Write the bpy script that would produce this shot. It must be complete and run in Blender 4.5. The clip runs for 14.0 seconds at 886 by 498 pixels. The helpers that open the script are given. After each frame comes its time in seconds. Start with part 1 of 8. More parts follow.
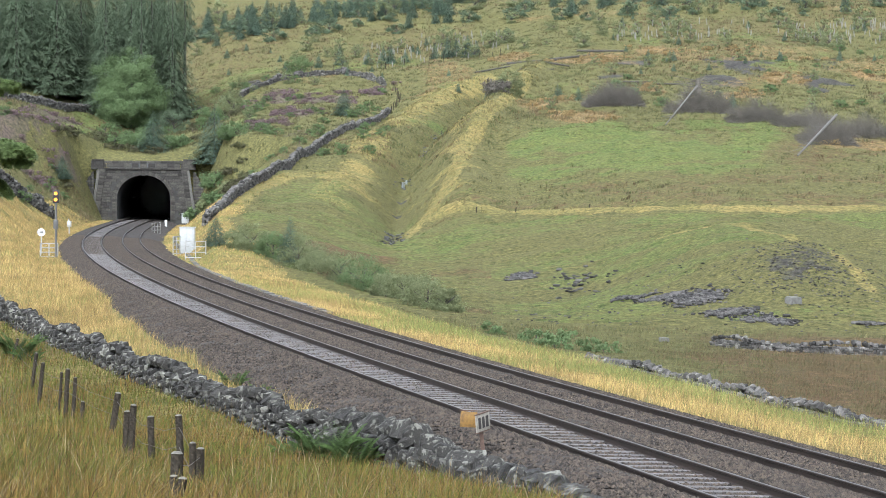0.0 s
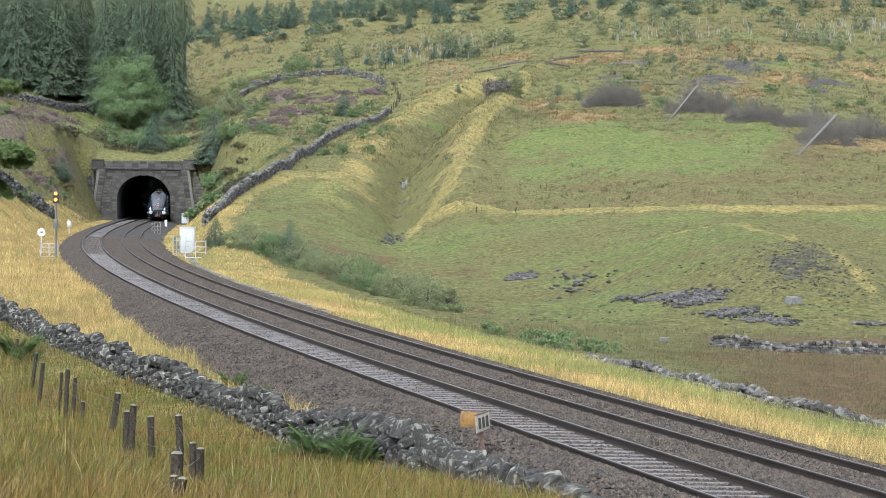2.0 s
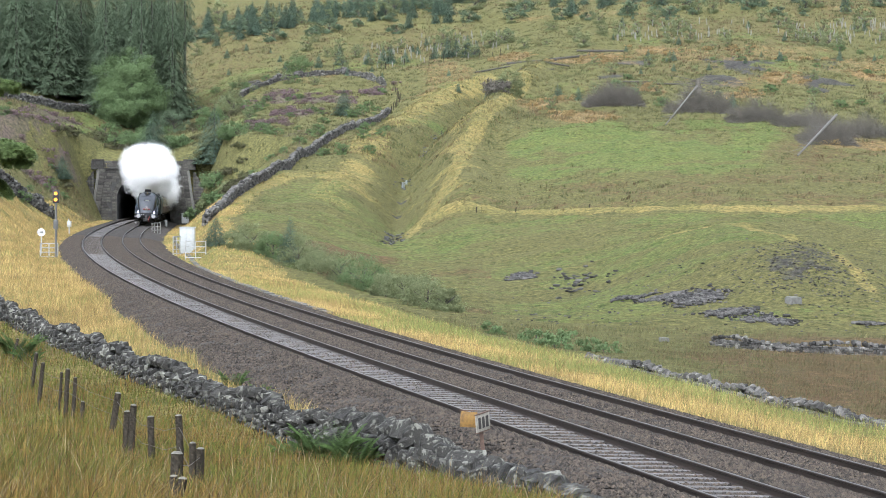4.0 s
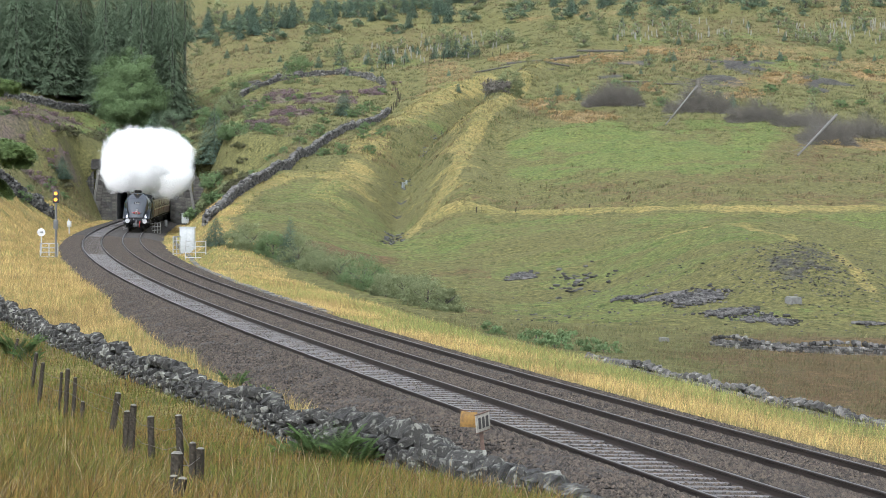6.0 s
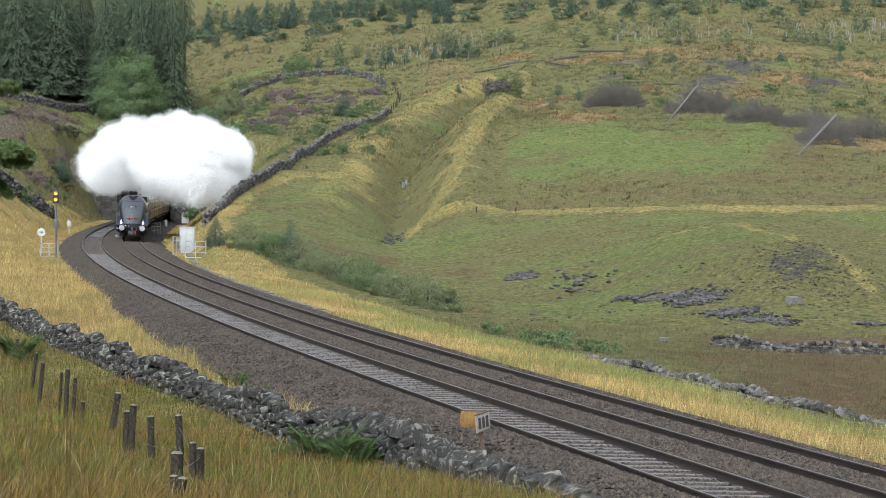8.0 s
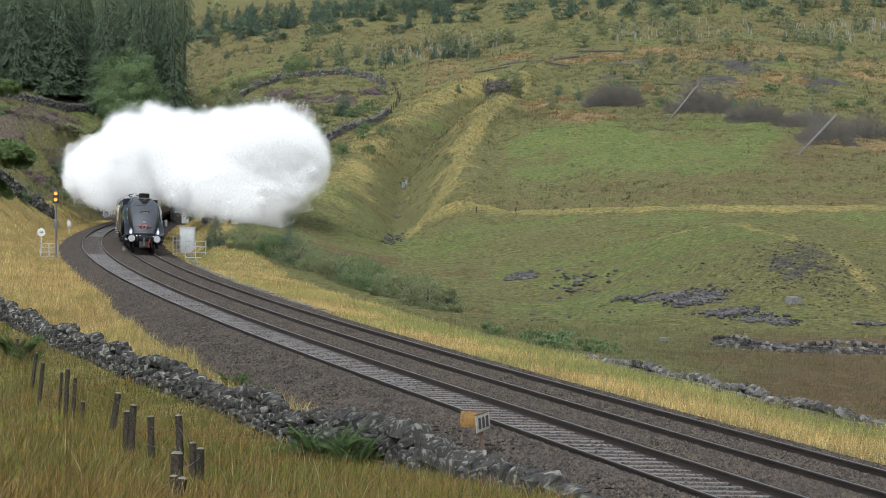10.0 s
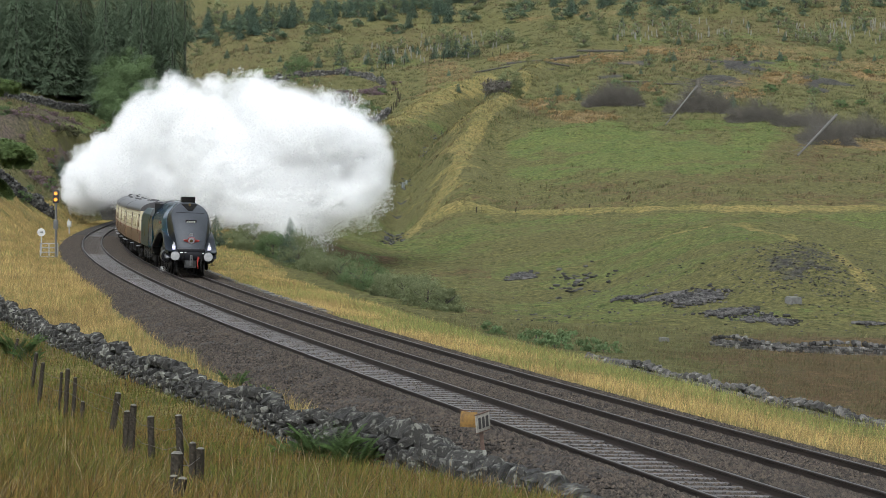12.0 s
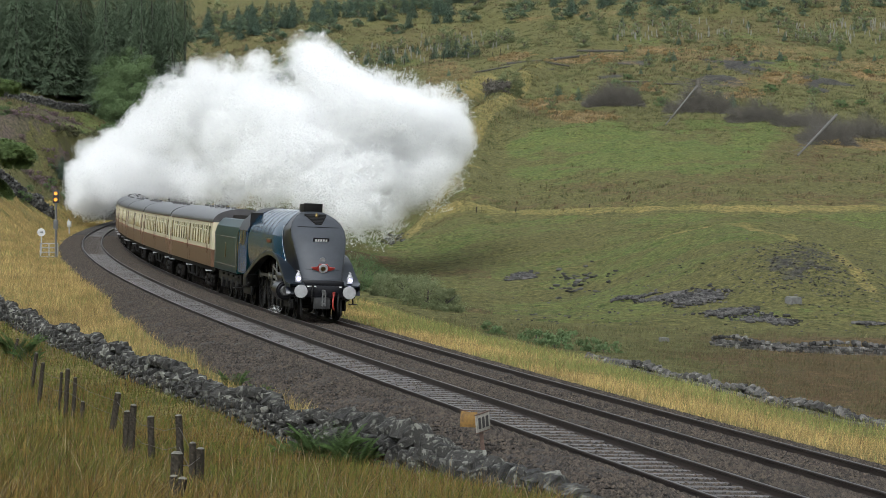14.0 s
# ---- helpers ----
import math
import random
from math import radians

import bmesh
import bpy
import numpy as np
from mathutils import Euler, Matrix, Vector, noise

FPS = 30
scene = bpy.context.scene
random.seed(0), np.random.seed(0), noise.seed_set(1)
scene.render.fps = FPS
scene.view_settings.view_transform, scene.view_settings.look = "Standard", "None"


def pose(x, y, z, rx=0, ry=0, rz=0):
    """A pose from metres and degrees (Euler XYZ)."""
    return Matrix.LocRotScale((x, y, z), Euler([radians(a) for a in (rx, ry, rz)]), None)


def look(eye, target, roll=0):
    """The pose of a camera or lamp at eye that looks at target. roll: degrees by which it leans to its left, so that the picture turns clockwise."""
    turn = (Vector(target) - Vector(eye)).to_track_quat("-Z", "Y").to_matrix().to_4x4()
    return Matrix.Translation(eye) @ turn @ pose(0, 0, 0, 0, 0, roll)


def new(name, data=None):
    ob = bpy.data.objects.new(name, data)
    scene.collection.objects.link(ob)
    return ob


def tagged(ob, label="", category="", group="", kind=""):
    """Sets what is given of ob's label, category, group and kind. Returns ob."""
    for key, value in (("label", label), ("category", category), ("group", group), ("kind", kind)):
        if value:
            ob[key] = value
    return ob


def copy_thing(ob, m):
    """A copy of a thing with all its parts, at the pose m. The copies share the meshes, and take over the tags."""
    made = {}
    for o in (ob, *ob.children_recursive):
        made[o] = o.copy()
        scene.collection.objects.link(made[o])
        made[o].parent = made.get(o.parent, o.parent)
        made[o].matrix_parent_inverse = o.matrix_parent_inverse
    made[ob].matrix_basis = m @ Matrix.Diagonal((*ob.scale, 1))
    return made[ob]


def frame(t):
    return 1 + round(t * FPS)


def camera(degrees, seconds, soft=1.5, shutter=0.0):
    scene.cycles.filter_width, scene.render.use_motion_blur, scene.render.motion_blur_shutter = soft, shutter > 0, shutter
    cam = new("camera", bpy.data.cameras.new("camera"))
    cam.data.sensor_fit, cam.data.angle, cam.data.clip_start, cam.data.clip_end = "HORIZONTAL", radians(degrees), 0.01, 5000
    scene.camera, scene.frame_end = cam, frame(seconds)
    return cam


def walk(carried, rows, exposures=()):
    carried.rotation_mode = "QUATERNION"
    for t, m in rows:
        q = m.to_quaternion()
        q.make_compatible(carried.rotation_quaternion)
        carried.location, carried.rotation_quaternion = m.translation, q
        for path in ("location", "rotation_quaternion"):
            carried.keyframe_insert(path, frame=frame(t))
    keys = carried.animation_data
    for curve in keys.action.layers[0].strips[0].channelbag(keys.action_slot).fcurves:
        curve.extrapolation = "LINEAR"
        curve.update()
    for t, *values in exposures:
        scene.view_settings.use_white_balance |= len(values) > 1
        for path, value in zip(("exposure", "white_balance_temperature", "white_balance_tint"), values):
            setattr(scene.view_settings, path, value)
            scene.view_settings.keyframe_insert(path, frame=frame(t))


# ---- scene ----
# ---------- camera: stands still on the slope above the line ----------
cam = camera(19.91, 14.0, soft=0.5)
EYE = (0.0, 0.0, 4.544)
STAND = look(EYE, (0.0, 100.0, 4.544 - 100.0 * math.tan(radians(1.3636))), 0.27)
walk(cam, [(0.0, STAND), (14.0, STAND)],
     exposures=[(0.0, 1.82, 5820, 10), (3.0, 1.81, 5820, 10), (5.5, 1.69, 5850, 9), (8.0, 1.37, 5930, 9), (11.0, 1.01, 6020, 8), (14.0, 0.84, 6060, 7)])

# ---------- overcast daylight ----------
world = bpy.data.worlds.new("overcast_sky")
scene.world = world
world.use_nodes = True
wn, wl = world.node_tree.nodes, world.node_tree.links
sky = wn.new("ShaderNodeTexSky")
sky.sky_type, sky.sun_disc = "NISHITA", False
sky.sun_elevation, sky.sun_rotation = radians(48), radians(200)
sky.air_density, sky.dust_density, sky.ozone_density = 1.0, 4.0, 1.0
grey = wn.new("ShaderNodeHueSaturation")
grey.inputs["Saturation"].default_value = 0.12
wl.new(sky.outputs["Color"], grey.inputs["Color"])
wl.new(grey.outputs["Color"], wn["Background"].inputs["Color"])
wn["Background"].inputs["Strength"].default_value = 0.13

sun = new("sun", bpy.data.lights.new("sun", "SUN"))
sun.data.energy, sun.data.angle, sun.data.color = 1.0, radians(28), (1.0, 0.96, 0.90)
sun.matrix_world = look((-30, -80, 130), (0, 60, 0))


# ---------- the line of the railway ----------
def bend(s):
    """Curvature per metre at the distance s along the line, from the valley towards the tunnel."""
    q = np.clip(s, -70, 240) / 100.0
    inside = np.clip((np.asarray(s, float) - 232) / 16, 0, 1)      # the line straightens inside the tunnel
    return (-0.742 + 0.0668 * q + 0.605 * q**2 - 2.107 * q**3 + 1.810 * q**4 - 0.4434 * q**5) / 1000.0 * (1 - 1.8 * inside)


LINE_S = np.arange(-160.0, 620.0, 1.0)
I0 = 160
_k = bend(LINE_S)
LINE_TH = np.concatenate([[0], np.cumsum((_k[1:] + _k[:-1]) / 2)])
LINE_TH = LINE_TH - LINE_TH[I0] + 1.78723
_c, _s = np.cos(LINE_TH), np.sin(LINE_TH)
LINE_X = np.concatenate([[0], np.cumsum((_c[1:] + _c[:-1]) / 2)])
LINE_Y = np.concatenate([[0], np.cumsum((_s[1:] + _s[:-1]) / 2)])
LINE_X += -6.107 - LINE_X[I0]
LINE_Y += 97.793 - LINE_Y[I0]
CANT, SPACING, GAUGE = 0.0379, 3.25, 1.505
PORTAL = 239.0          # distance of the tunnel's face along the line


def rise(s):
    return 0.00167 * (s - 100.0)


def on_line(s, side=0.0, up=0.0, track=0):
    """A point at the distance s, so far to the near side of a track's centre and above its rails. track 0: far, 1: near."""
    th = np.interp(s, LINE_S, LINE_TH)
    o = track * SPACING + side * math.cos(CANT) - up * math.sin(CANT)
    z = rise(s) + side * math.sin(CANT) + up * math.cos(CANT) + 0.145 * track
    return Vector((np.interp(s, LINE_S, LINE_X) - math.sin(th) * o, np.interp(s, LINE_S, LINE_Y) + math.cos(th) * o, z))


def to_line(X, Y):
    """Distance along the line and offset to the near side of the far track's centre, for arrays of places."""
    X, Y = np.asarray(X, float), np.asarray(Y, float)
    best, idx = np.full(X.shape, 1e18), np.zeros(X.shape, int)
    for i in range(0, len(LINE_S), 4):
        d = (X - LINE_X[i]) ** 2 + (Y - LINE_Y[i]) ** 2
        m = d < best
        best[m], idx[m] = d[m], i
    th = LINE_TH[idx]
    dx, dy = X - LINE_X[idx], Y - LINE_Y[idx]
    along = dx * np.cos(th) + dy * np.sin(th)
    return LINE_S[idx] + along, -dx * np.sin(th) + dy * np.cos(th)


def bed_edge(s):
    """How far the ballast's near shoulder reaches from the far track's centre."""
    return np.interp(s, [-60, -20, 0, 30, 90, 240], [6.8, 6.65, 6.15, 5.55, 5.5, 5.3])


# ---------- relief of the valley ----------
def smooth(a, b, x):
    t = np.clip((np.asarray(x, float) - a) / (b - a), 0, 1)
    return t * t * (3 - 2 * t)


def value_noise(X, Y, seed=0):
    """Smooth random field between -1 and 1 with a grain of one unit."""
    xi, yi = np.floor(X).astype(np.int64), np.floor(Y).astype(np.int64)
    fx, fy = X - xi, Y - yi
    fx, fy = fx * fx * (3 - 2 * fx), fy * fy * (3 - 2 * fy)

    def h(a, b):
        n = (a * 374761393 + b * 668265263 + seed * 1274126177) & 0x7FFFFFFF
        n = ((n ^ (n >> 13)) * 1274126177) & 0x7FFFFFFF
        return ((n ^ (n >> 16)) & 0xFFFF) / 32767.5 - 1
    a, b = h(xi, yi), h(xi + 1, yi)
    c, d = h(xi, yi + 1), h(xi + 1, yi + 1)
    return (a + (b - a) * fx) * (1 - fy) + (c + (d - c) * fx) * fy


def rough(X, Y, size, seed=0, octaves=3):
    v, amp, tot = 0.0, 1.0, 0.0
    for k in range(octaves):
        v = v + amp * value_noise(X / size * 2**k, Y / size * 2**k, seed + 17 * k)
        tot += amp
        amp *= 0.5
    return v / tot


FAR = np.array([0, 30, 60, 90, 130, 170, 210, 260, 320, 400, 500, 700], float)
FAN = np.array([-784, -534, -334, -84, 216, 516, 784], float) / 4550.0
HEIGHT = np.array([
    [2.9, 1.0, -0.9, -0.8, 0.1, 1.0, 2.9, 6.7, 14.0, 21.0, 33, 66],
    [2.9, 0.8, -0.9, -0.8, -0.4, 0.0, 1.3, 4.8, 8.4, 16.0, 31, 66],
    [2.9, 0.7, -1.0, -1.0, -1.4, -0.4, 1.8, 5.4, 11.0, 19.5, 35, 68],
    [2.9, 0.6, -1.0, -1.0, -2.0, -2.0, -0.4, 3.9, 10.8, 20.0, 38, 70],
    [2.9, 0.6, -1.0, -1.5, -2.5, -2.1, 1.7, 6.0, 14.0, 24.0, 40, 71],
    [2.9, 0.5, -1.1, -1.8, -2.6, 1.6, 2.9, 7.6, 14.4, 24.8, 41, 72],
    [2.9, 0.5, -1.2, -2.2, -2.7, 1.0, 2.8, 7.2, 13.9, 24.8, 41, 72]])


def cubic(t, a, b, c, d):
    return b + 0.5 * t * (c - a + t * (2 * a - 5 * b + 4 * c - d + t * (3 * (b - c) + d - a)))


def natural(X, Y):
    """Height of the ground before the railway was built."""
    Yc = np.clip(Y, 0, 699.9)
    f = np.clip(X / np.maximum(Y, 14.0), FAN[0], FAN[-1] - 1e-6)
    i = np.clip(np.searchsorted(FAN, f, side="right") - 1, 0, len(FAN) - 2)
    t = (f - FAN[i]) / (FAN[i + 1] - FAN[i])
    j = np.clip(np.searchsorted(FAR, Yc, side="right") - 1, 0, len(FAR) - 2)
    u = (Yc - FAR[j]) / (FAR[j + 1] - FAR[j])

    def row(k):
        k = np.clip(k, 0, len(FAN) - 1)
        g = [HEIGHT[k, np.clip(j + n, 0, len(FAR) - 1)] for n in (-1, 0, 1, 2)]
        lo, hi = np.minimum(g[1], g[2]), np.maximum(g[1], g[2])
        return np.clip(cubic(u, *g), lo - 0.4, hi + 0.4)
    z = cubic(t, row(i - 1), row(i), row(i + 1), row(i + 2))
    # the beck in its ravine, with a spur on either side
    d, w = beck(X, Y)
    east = smooth(-1.0, 1.0, X - np.interp(Y, [203, 268, 296, 330, 362, 406], [-4.3, -4.7, -4.5, -0.6, 2.2, 9.5]))
    z = z - 2.3 * np.exp(-np.abs(d / 2.2) ** 1.5) * w + (0.9 + 1.2 * east) * np.exp(-((d - 6.5) / 3.0) ** 2) * w
    # the terrace's lip with the steeper bank below it, and the knoll's brow beside the ravine
    c = Y - np.interp(X, [-1, 11, 24, 38], [233, 222, 211, 213])
    z = z + (0.30 * np.exp(-(c / 2.6) ** 2) - 0.50 * np.exp(-((c - 7) / 4.5) ** 2) - 0.35 * np.exp(-((c + 9) / 5.5) ** 2)) * smooth(-4, 1, X)
    c = Y - 268 + 0.25 * (X + 13)
    z = z + (0.45 * np.exp(-(c / 4.5) ** 2) - 0.75 * np.exp(-((c - 13) / 6) ** 2)) * smooth(-19.5, -16, X) * (1 - smooth(-9.5, -7, X))
    # grassed-over spoil heap at the valley's foot
    z = z + 2.2 * np.exp(-(((X - 21.0) / 5.0) ** 2 + ((Y - 148.0) / 8.0) ** 2))
    # unseen valley sides added beyond and behind the view, to darken the train's reflections
    z = z + 75 * smooth(70, 330, -X - 0.20 * np.maximum(Y, 0)) + 45 * smooth(40, 260, -Y) + 40 * smooth(90, 380, X - 0.19 * np.maximum(Y, 0))
    # sheep-trodden steps along the banks
    z = z + 0.13 * value_noise(X / 5.5, Y / 0.95 + X * 0.08, 83) * smooth(126, 134, Y) * (1 - smooth(300, 330, Y)) * smooth(-20, -8, X)
    # tussocks and slips on the banks
    bank = smooth(134, 150, Y) * (1 - smooth(300, 330, Y)) * smooth(-21, -16, X)
    z = z + bank * (0.22 * rough(X, Y, 3.2, 87, 2) + 0.13 * np.abs(value_noise(X / 1.3, Y / 2.2, 89)))
    far = smooth(180, 330, Y)
    z = z + rough(X, Y, 26.0, 3) * (0.15 + 1.1 * far) + rough(X, Y, 5.0, 9) * (0.06 + 0.22 * far) + rough(X, Y, 1.4, 5, 2) * (0.05 + 0.13 * far)
    return z


def beck(X, Y):
    """Distance to the beck's course and how deep it runs there."""
    course = [(-4.3, 203.0), (-4.4, 218.0), (-4.6, 238.0), (-4.7, 268.0), (-4.5, 296.0), (-2.6, 312.0), (-0.6, 330.0), (2.2, 362.0), (6.3, 392.0), (9.5, 406.0)]
    best = np.full(np.shape(X), 1e9)
    for (ax, ay), (bx, by) in zip(course[:-1], course[1:]):
        L = (bx - ax) ** 2 + (by - ay) ** 2
        t = np.clip(((X - ax) * (bx - ax) + (Y - ay) * (by - ay)) / L, 0, 1)
        best = np.minimum(best, np.hypot(X - ax - t * (bx - ax), Y - ay - t * (by - ay)))
    return best, smooth(200, 255, Y) * (1 - smooth(385, 425, Y))


def ground(X, Y, cut=True):
    """Height of the ground as it is, with the railway's cutting and embankment."""
    X, Y = np.asarray(X, float), np.asarray(Y, float)
    z = natural(X, Y)
    s, o = to_line(X, Y)
    f = rise(np.clip(s, -150, 600)) - 0.42 + 0.06 * np.clip(o, -3, 6)
    near = np.maximum(o - (SPACING + 2.9), 0)
    far = np.maximum(-o - 2.9, 0)
    away = near + far
    inside = (s < PORTAL + 0.7) if cut else np.ones(s.shape, bool)
    low = f - 0.10 * np.minimum(away, 6) - 0.33 * np.maximum(away - 6, 0)
    steep = 0.75 + 1.7 * smooth(PORTAL - 18, PORTAL, s)
    high = f + 0.02 * away + steep * np.maximum(away - 1.2, 0) + rough(X, Y, 3.0, 21) * np.minimum(away * 0.1, 0.5)
    cutz = np.clip(z, np.minimum(low, high), high)
    k = np.clip((away - 26) / 12, 0, 1)
    cutz = cutz * (1 - k) + z * k
    flat = smooth(1.5, 0.0, away)
    cutz = cutz * (1 - flat) + f * flat
    cutz = cutz - 0.34 * smooth(2.0, 4.0, o) * smooth(bed_edge(s) + 0.35, bed_edge(s) - 0.2, o)
    # the hill is held back by the tunnel's parapet
    over = 7.75 + 0.5 * np.maximum(s - PORTAL - 1.0, 0) + 1.2 * np.maximum(np.abs(o - SPACING / 2) - 6.5, 0)
    return np.where(inside, cutz, np.where(s < PORTAL + 25, np.minimum(z, over), z))


def ground_at(x, y):
    return float(ground(np.array([x]), np.array([y]))[0])


# ---------- materials ----------
def mat(name, color, rough_=0.8, metal=0.0, vary=0.25, scale=6.0, second=None, bump=0.0, bump_scale=30.0, island=0.0, obj=0.0, spec=None, patch=(0.42, 0.62), thin=0.0):
    """A surface with its colour varied at two scales, a second colour in patches, and fine relief."""
    m = bpy.data.materials.new(name)
    m.use_nodes = True
    n, l = m.node_tree.nodes, m.node_tree.links
    b = n["Principled BSDF"]
    b.inputs["Roughness"].default_value, b.inputs["Metallic"].default_value = rough_, metal
    if spec is not None:
        b.inputs["Specular IOR Level"].default_value = spec
    co = n.new("ShaderNodeTexCoord").outputs["Object"]

    def tex(sc, det):
        t = n.new("ShaderNodeTexNoise")
        t.inputs["Scale"].default_value, t.inputs["Detail"].default_value = sc, det
        l.new(co, t.inputs["Vector"])
        return t.outputs["Fac"]

    def mix(f, a, c, kind="MIX"):
        x = n.new("ShaderNodeMix")
        x.data_type, x.blend_type = "RGBA", kind
        for sock, v in ((x.inputs[0], f), (x.inputs[6], a), (x.inputs[7], c)):
            if isinstance(v, (int, float)):
                sock.default_value = v
            elif isinstance(v, tuple):
                sock.default_value = (*v, 1)
            else:
                l.new(v, sock)
        return x.outputs[2]

    def ramp(f, lo, hi):
        r = n.new("ShaderNodeMapRange")
        r.inputs[1].default_value, r.inputs[2].default_value = lo, hi
        l.new(f, r.inputs[0])
        return r.outputs[0]
    second = second or tuple(c * 0.55 for c in color)
    c = mix(ramp(tex(scale * 0.25, 4), *patch), color, second)
    fine = ramp(tex(scale * 2.2, 6), 0.3, 0.7)
    c = mix(vary, c, mix(fine, tuple(v * 0.45 for v in color), tuple(min(1, v * 1.6) for v in color)))
    if island or obj:
        src = n.new("ShaderNodeNewGeometry").outputs["Random Per Island"] if island else n.new("ShaderNodeObjectInfo").outputs["Random"]
        h = n.new("ShaderNodeHueSaturation")
        v = n.new("ShaderNodeMapRange")
        k = island or obj
        v.inputs[3].default_value, v.inputs[4].default_value = 1 - k, 1 + k
        l.new(src, v.inputs[0])
        l.new(v.outputs[0], h.inputs["Value"])
        l.new(c, h.inputs["Color"])
        c = h.outputs["Color"]
    l.new(c, b.inputs["Base Color"])
    if bump:
        bp = n.new("ShaderNodeBump")
        bp.inputs["Strength"].default_value, bp.inputs["Distance"].default_value = bump, 0.05
        l.new(tex(bump_scale, 8), bp.inputs["Height"])
        l.new(bp.outputs[0], b.inputs["Normal"])
    if thin:
        let_through(m, c, thin)
    return m


def let_through(m, color, share):
    """Leaves and blades pass part of the light on to their other side."""
    n, l = m.node_tree.nodes, m.node_tree.links
    t, x = n.new("ShaderNodeBsdfTranslucent"), n.new("ShaderNodeMixShader")
    if color is None:
        t.inputs["Color"].default_value = n["Principled BSDF"].inputs["Base Color"].default_value
    else:
        l.new(color, t.inputs["Color"])
    x.inputs[0].default_value = share
    l.new(n["Principled BSDF"].outputs[0], x.inputs[1])
    l.new(t.outputs[0], x.inputs[2])
    l.new(x.outputs[0], n["Material Output"].inputs["Surface"])


def plain(name, color, rough_=0.5, metal=0.0, emit=None, strength=0.0):
    m = bpy.data.materials.new(name)
    m.use_nodes = True
    b = m.node_tree.nodes["Principled BSDF"]
    b.inputs["Base Color"].default_value = (*color, 1)
    b.inputs["Roughness"].default_value, b.inputs["Metallic"].default_value = rough_, metal
    if emit:
        b.inputs["Emission Color"].default_value = (*emit, 1)
        b.inputs["Emission Strength"].default_value = strength
    return m


# cover of the open ground: each zone's share is stored in the sheet as a field
ZONES = [("straw", (0.180, 0.150, 0.064), (0.136, 0.126, 0.052)), ("pasture", (0.080, 0.106, 0.036), (0.100, 0.114, 0.042)),
         ("rush", (0.084, 0.070, 0.037), (0.101, 0.071, 0.042)), ("heather", (0.090, 0.074, 0.068), (0.078, 0.072, 0.050)),
         ("scree", (0.060, 0.058, 0.060), (0.042, 0.041, 0.042)), ("bracken", (0.168, 0.118, 0.060), (0.130, 0.102, 0.054))]
SWARD = (0.094, 0.093, 0.041)


def ground_material():
    m = bpy.data.materials.new("moorland")
    m.use_nodes = True
    n, l = m.node_tree.nodes, m.node_tree.links
    b = n["Principled BSDF"]
    b.inputs["Roughness"].default_value = 0.95
    b.inputs["Specular IOR Level"].default_value = 0.1
    co = n.new("ShaderNodeTexCoord").outputs["Object"]

    def tex(sc, det, rgh=0.6):
        t = n.new("ShaderNodeTexNoise")
        t.inputs["Scale"].default_value, t.inputs["Detail"].default_value, t.inputs["Roughness"].default_value = sc, det, rgh
        l.new(co, t.inputs["Vector"])
        return t.outputs["Fac"]

    def mix(f, a, c, kind="MIX"):
        x = n.new("ShaderNodeMix")
        x.data_type, x.blend_type = "RGBA", kind
        for sock, v in ((x.inputs[0], f), (x.inputs[6], a), (x.inputs[7], c)):
            if isinstance(v, float):
                sock.default_value = v
            elif isinstance(v, tuple):
                sock.default_value = (*v, 1)
            else:
                l.new(v, sock)
        return x.outputs[2]

    def ramp(f, lo, hi, a=0.0, c=1.0):
        r = n.new("ShaderNodeMapRange")
        for i, v in zip((1, 2, 3, 4), (lo, hi, a, c)):
            r.inputs[i].default_value = v
        l.new(f, r.inputs[0])
        return r.outputs[0]
    patch, grain, fine = ramp(tex(0.35, 6), 0.4, 0.6), ramp(tex(3.0, 8, 0.75), 0.35, 0.65), ramp(tex(14.0, 6, 0.8), 0.3, 0.7)
    lay = n.new("ShaderNodeMapping")
    lay.inputs["Scale"].default_value = (0.55, 1.7, 3.5)
    l.new(co, lay.inputs["Vector"])
    st = n.new("ShaderNodeTexNoise")
    st.inputs["Scale"].default_value, st.inputs["Detail"].default_value, st.inputs["Roughness"].default_value = 2.4, 6, 0.75
    l.new(lay.outputs[0], st.inputs["Vector"])
    steps = ramp(st.outputs["Fac"], 0.40, 0.60)
    c = SWARD
    for name, a, d in ZONES:
        at = n.new("ShaderNodeAttribute")
        at.attribute_name = name
        edge = n.new("ShaderNodeMath")
        edge.operation = "MULTIPLY_ADD"
        l.new(tex(1.1, 6, 0.7), edge.inputs[0])
        edge.inputs[1].default_value = 0.9
        l.new(at.outputs["Fac"], edge.inputs[2])
        c = mix(ramp(edge.outputs[0], 0.85, 1.05), c, mix(patch, a, d))
    # mottled grain; its strong darks also paint the shadows among tussocks
    c = mix(0.75, c, mix(grain, (0.26, 0.30, 0.27), (1.85, 1.76, 1.60)), "MULTIPLY")
    c = mix(0.6, c, mix(fine, (0.45, 0.45, 0.42), (1.55, 1.55, 1.55)), "MULTIPLY")
    c = mix(0.55, c, mix(steps, (0.55, 0.62, 0.60), (1.45, 1.34, 1.25)), "MULTIPLY")
    l.new(c, b.inputs["Base Color"])
    bp = n.new("ShaderNodeBump")
    bp.inputs["Strength"].default_value, bp.inputs["Distance"].default_value = 0.9, 0.25
    l.new(tex(2.5, 8, 0.75), bp.inputs["Height"])
    l.new(bp.outputs[0], b.inputs["Normal"])
    return m


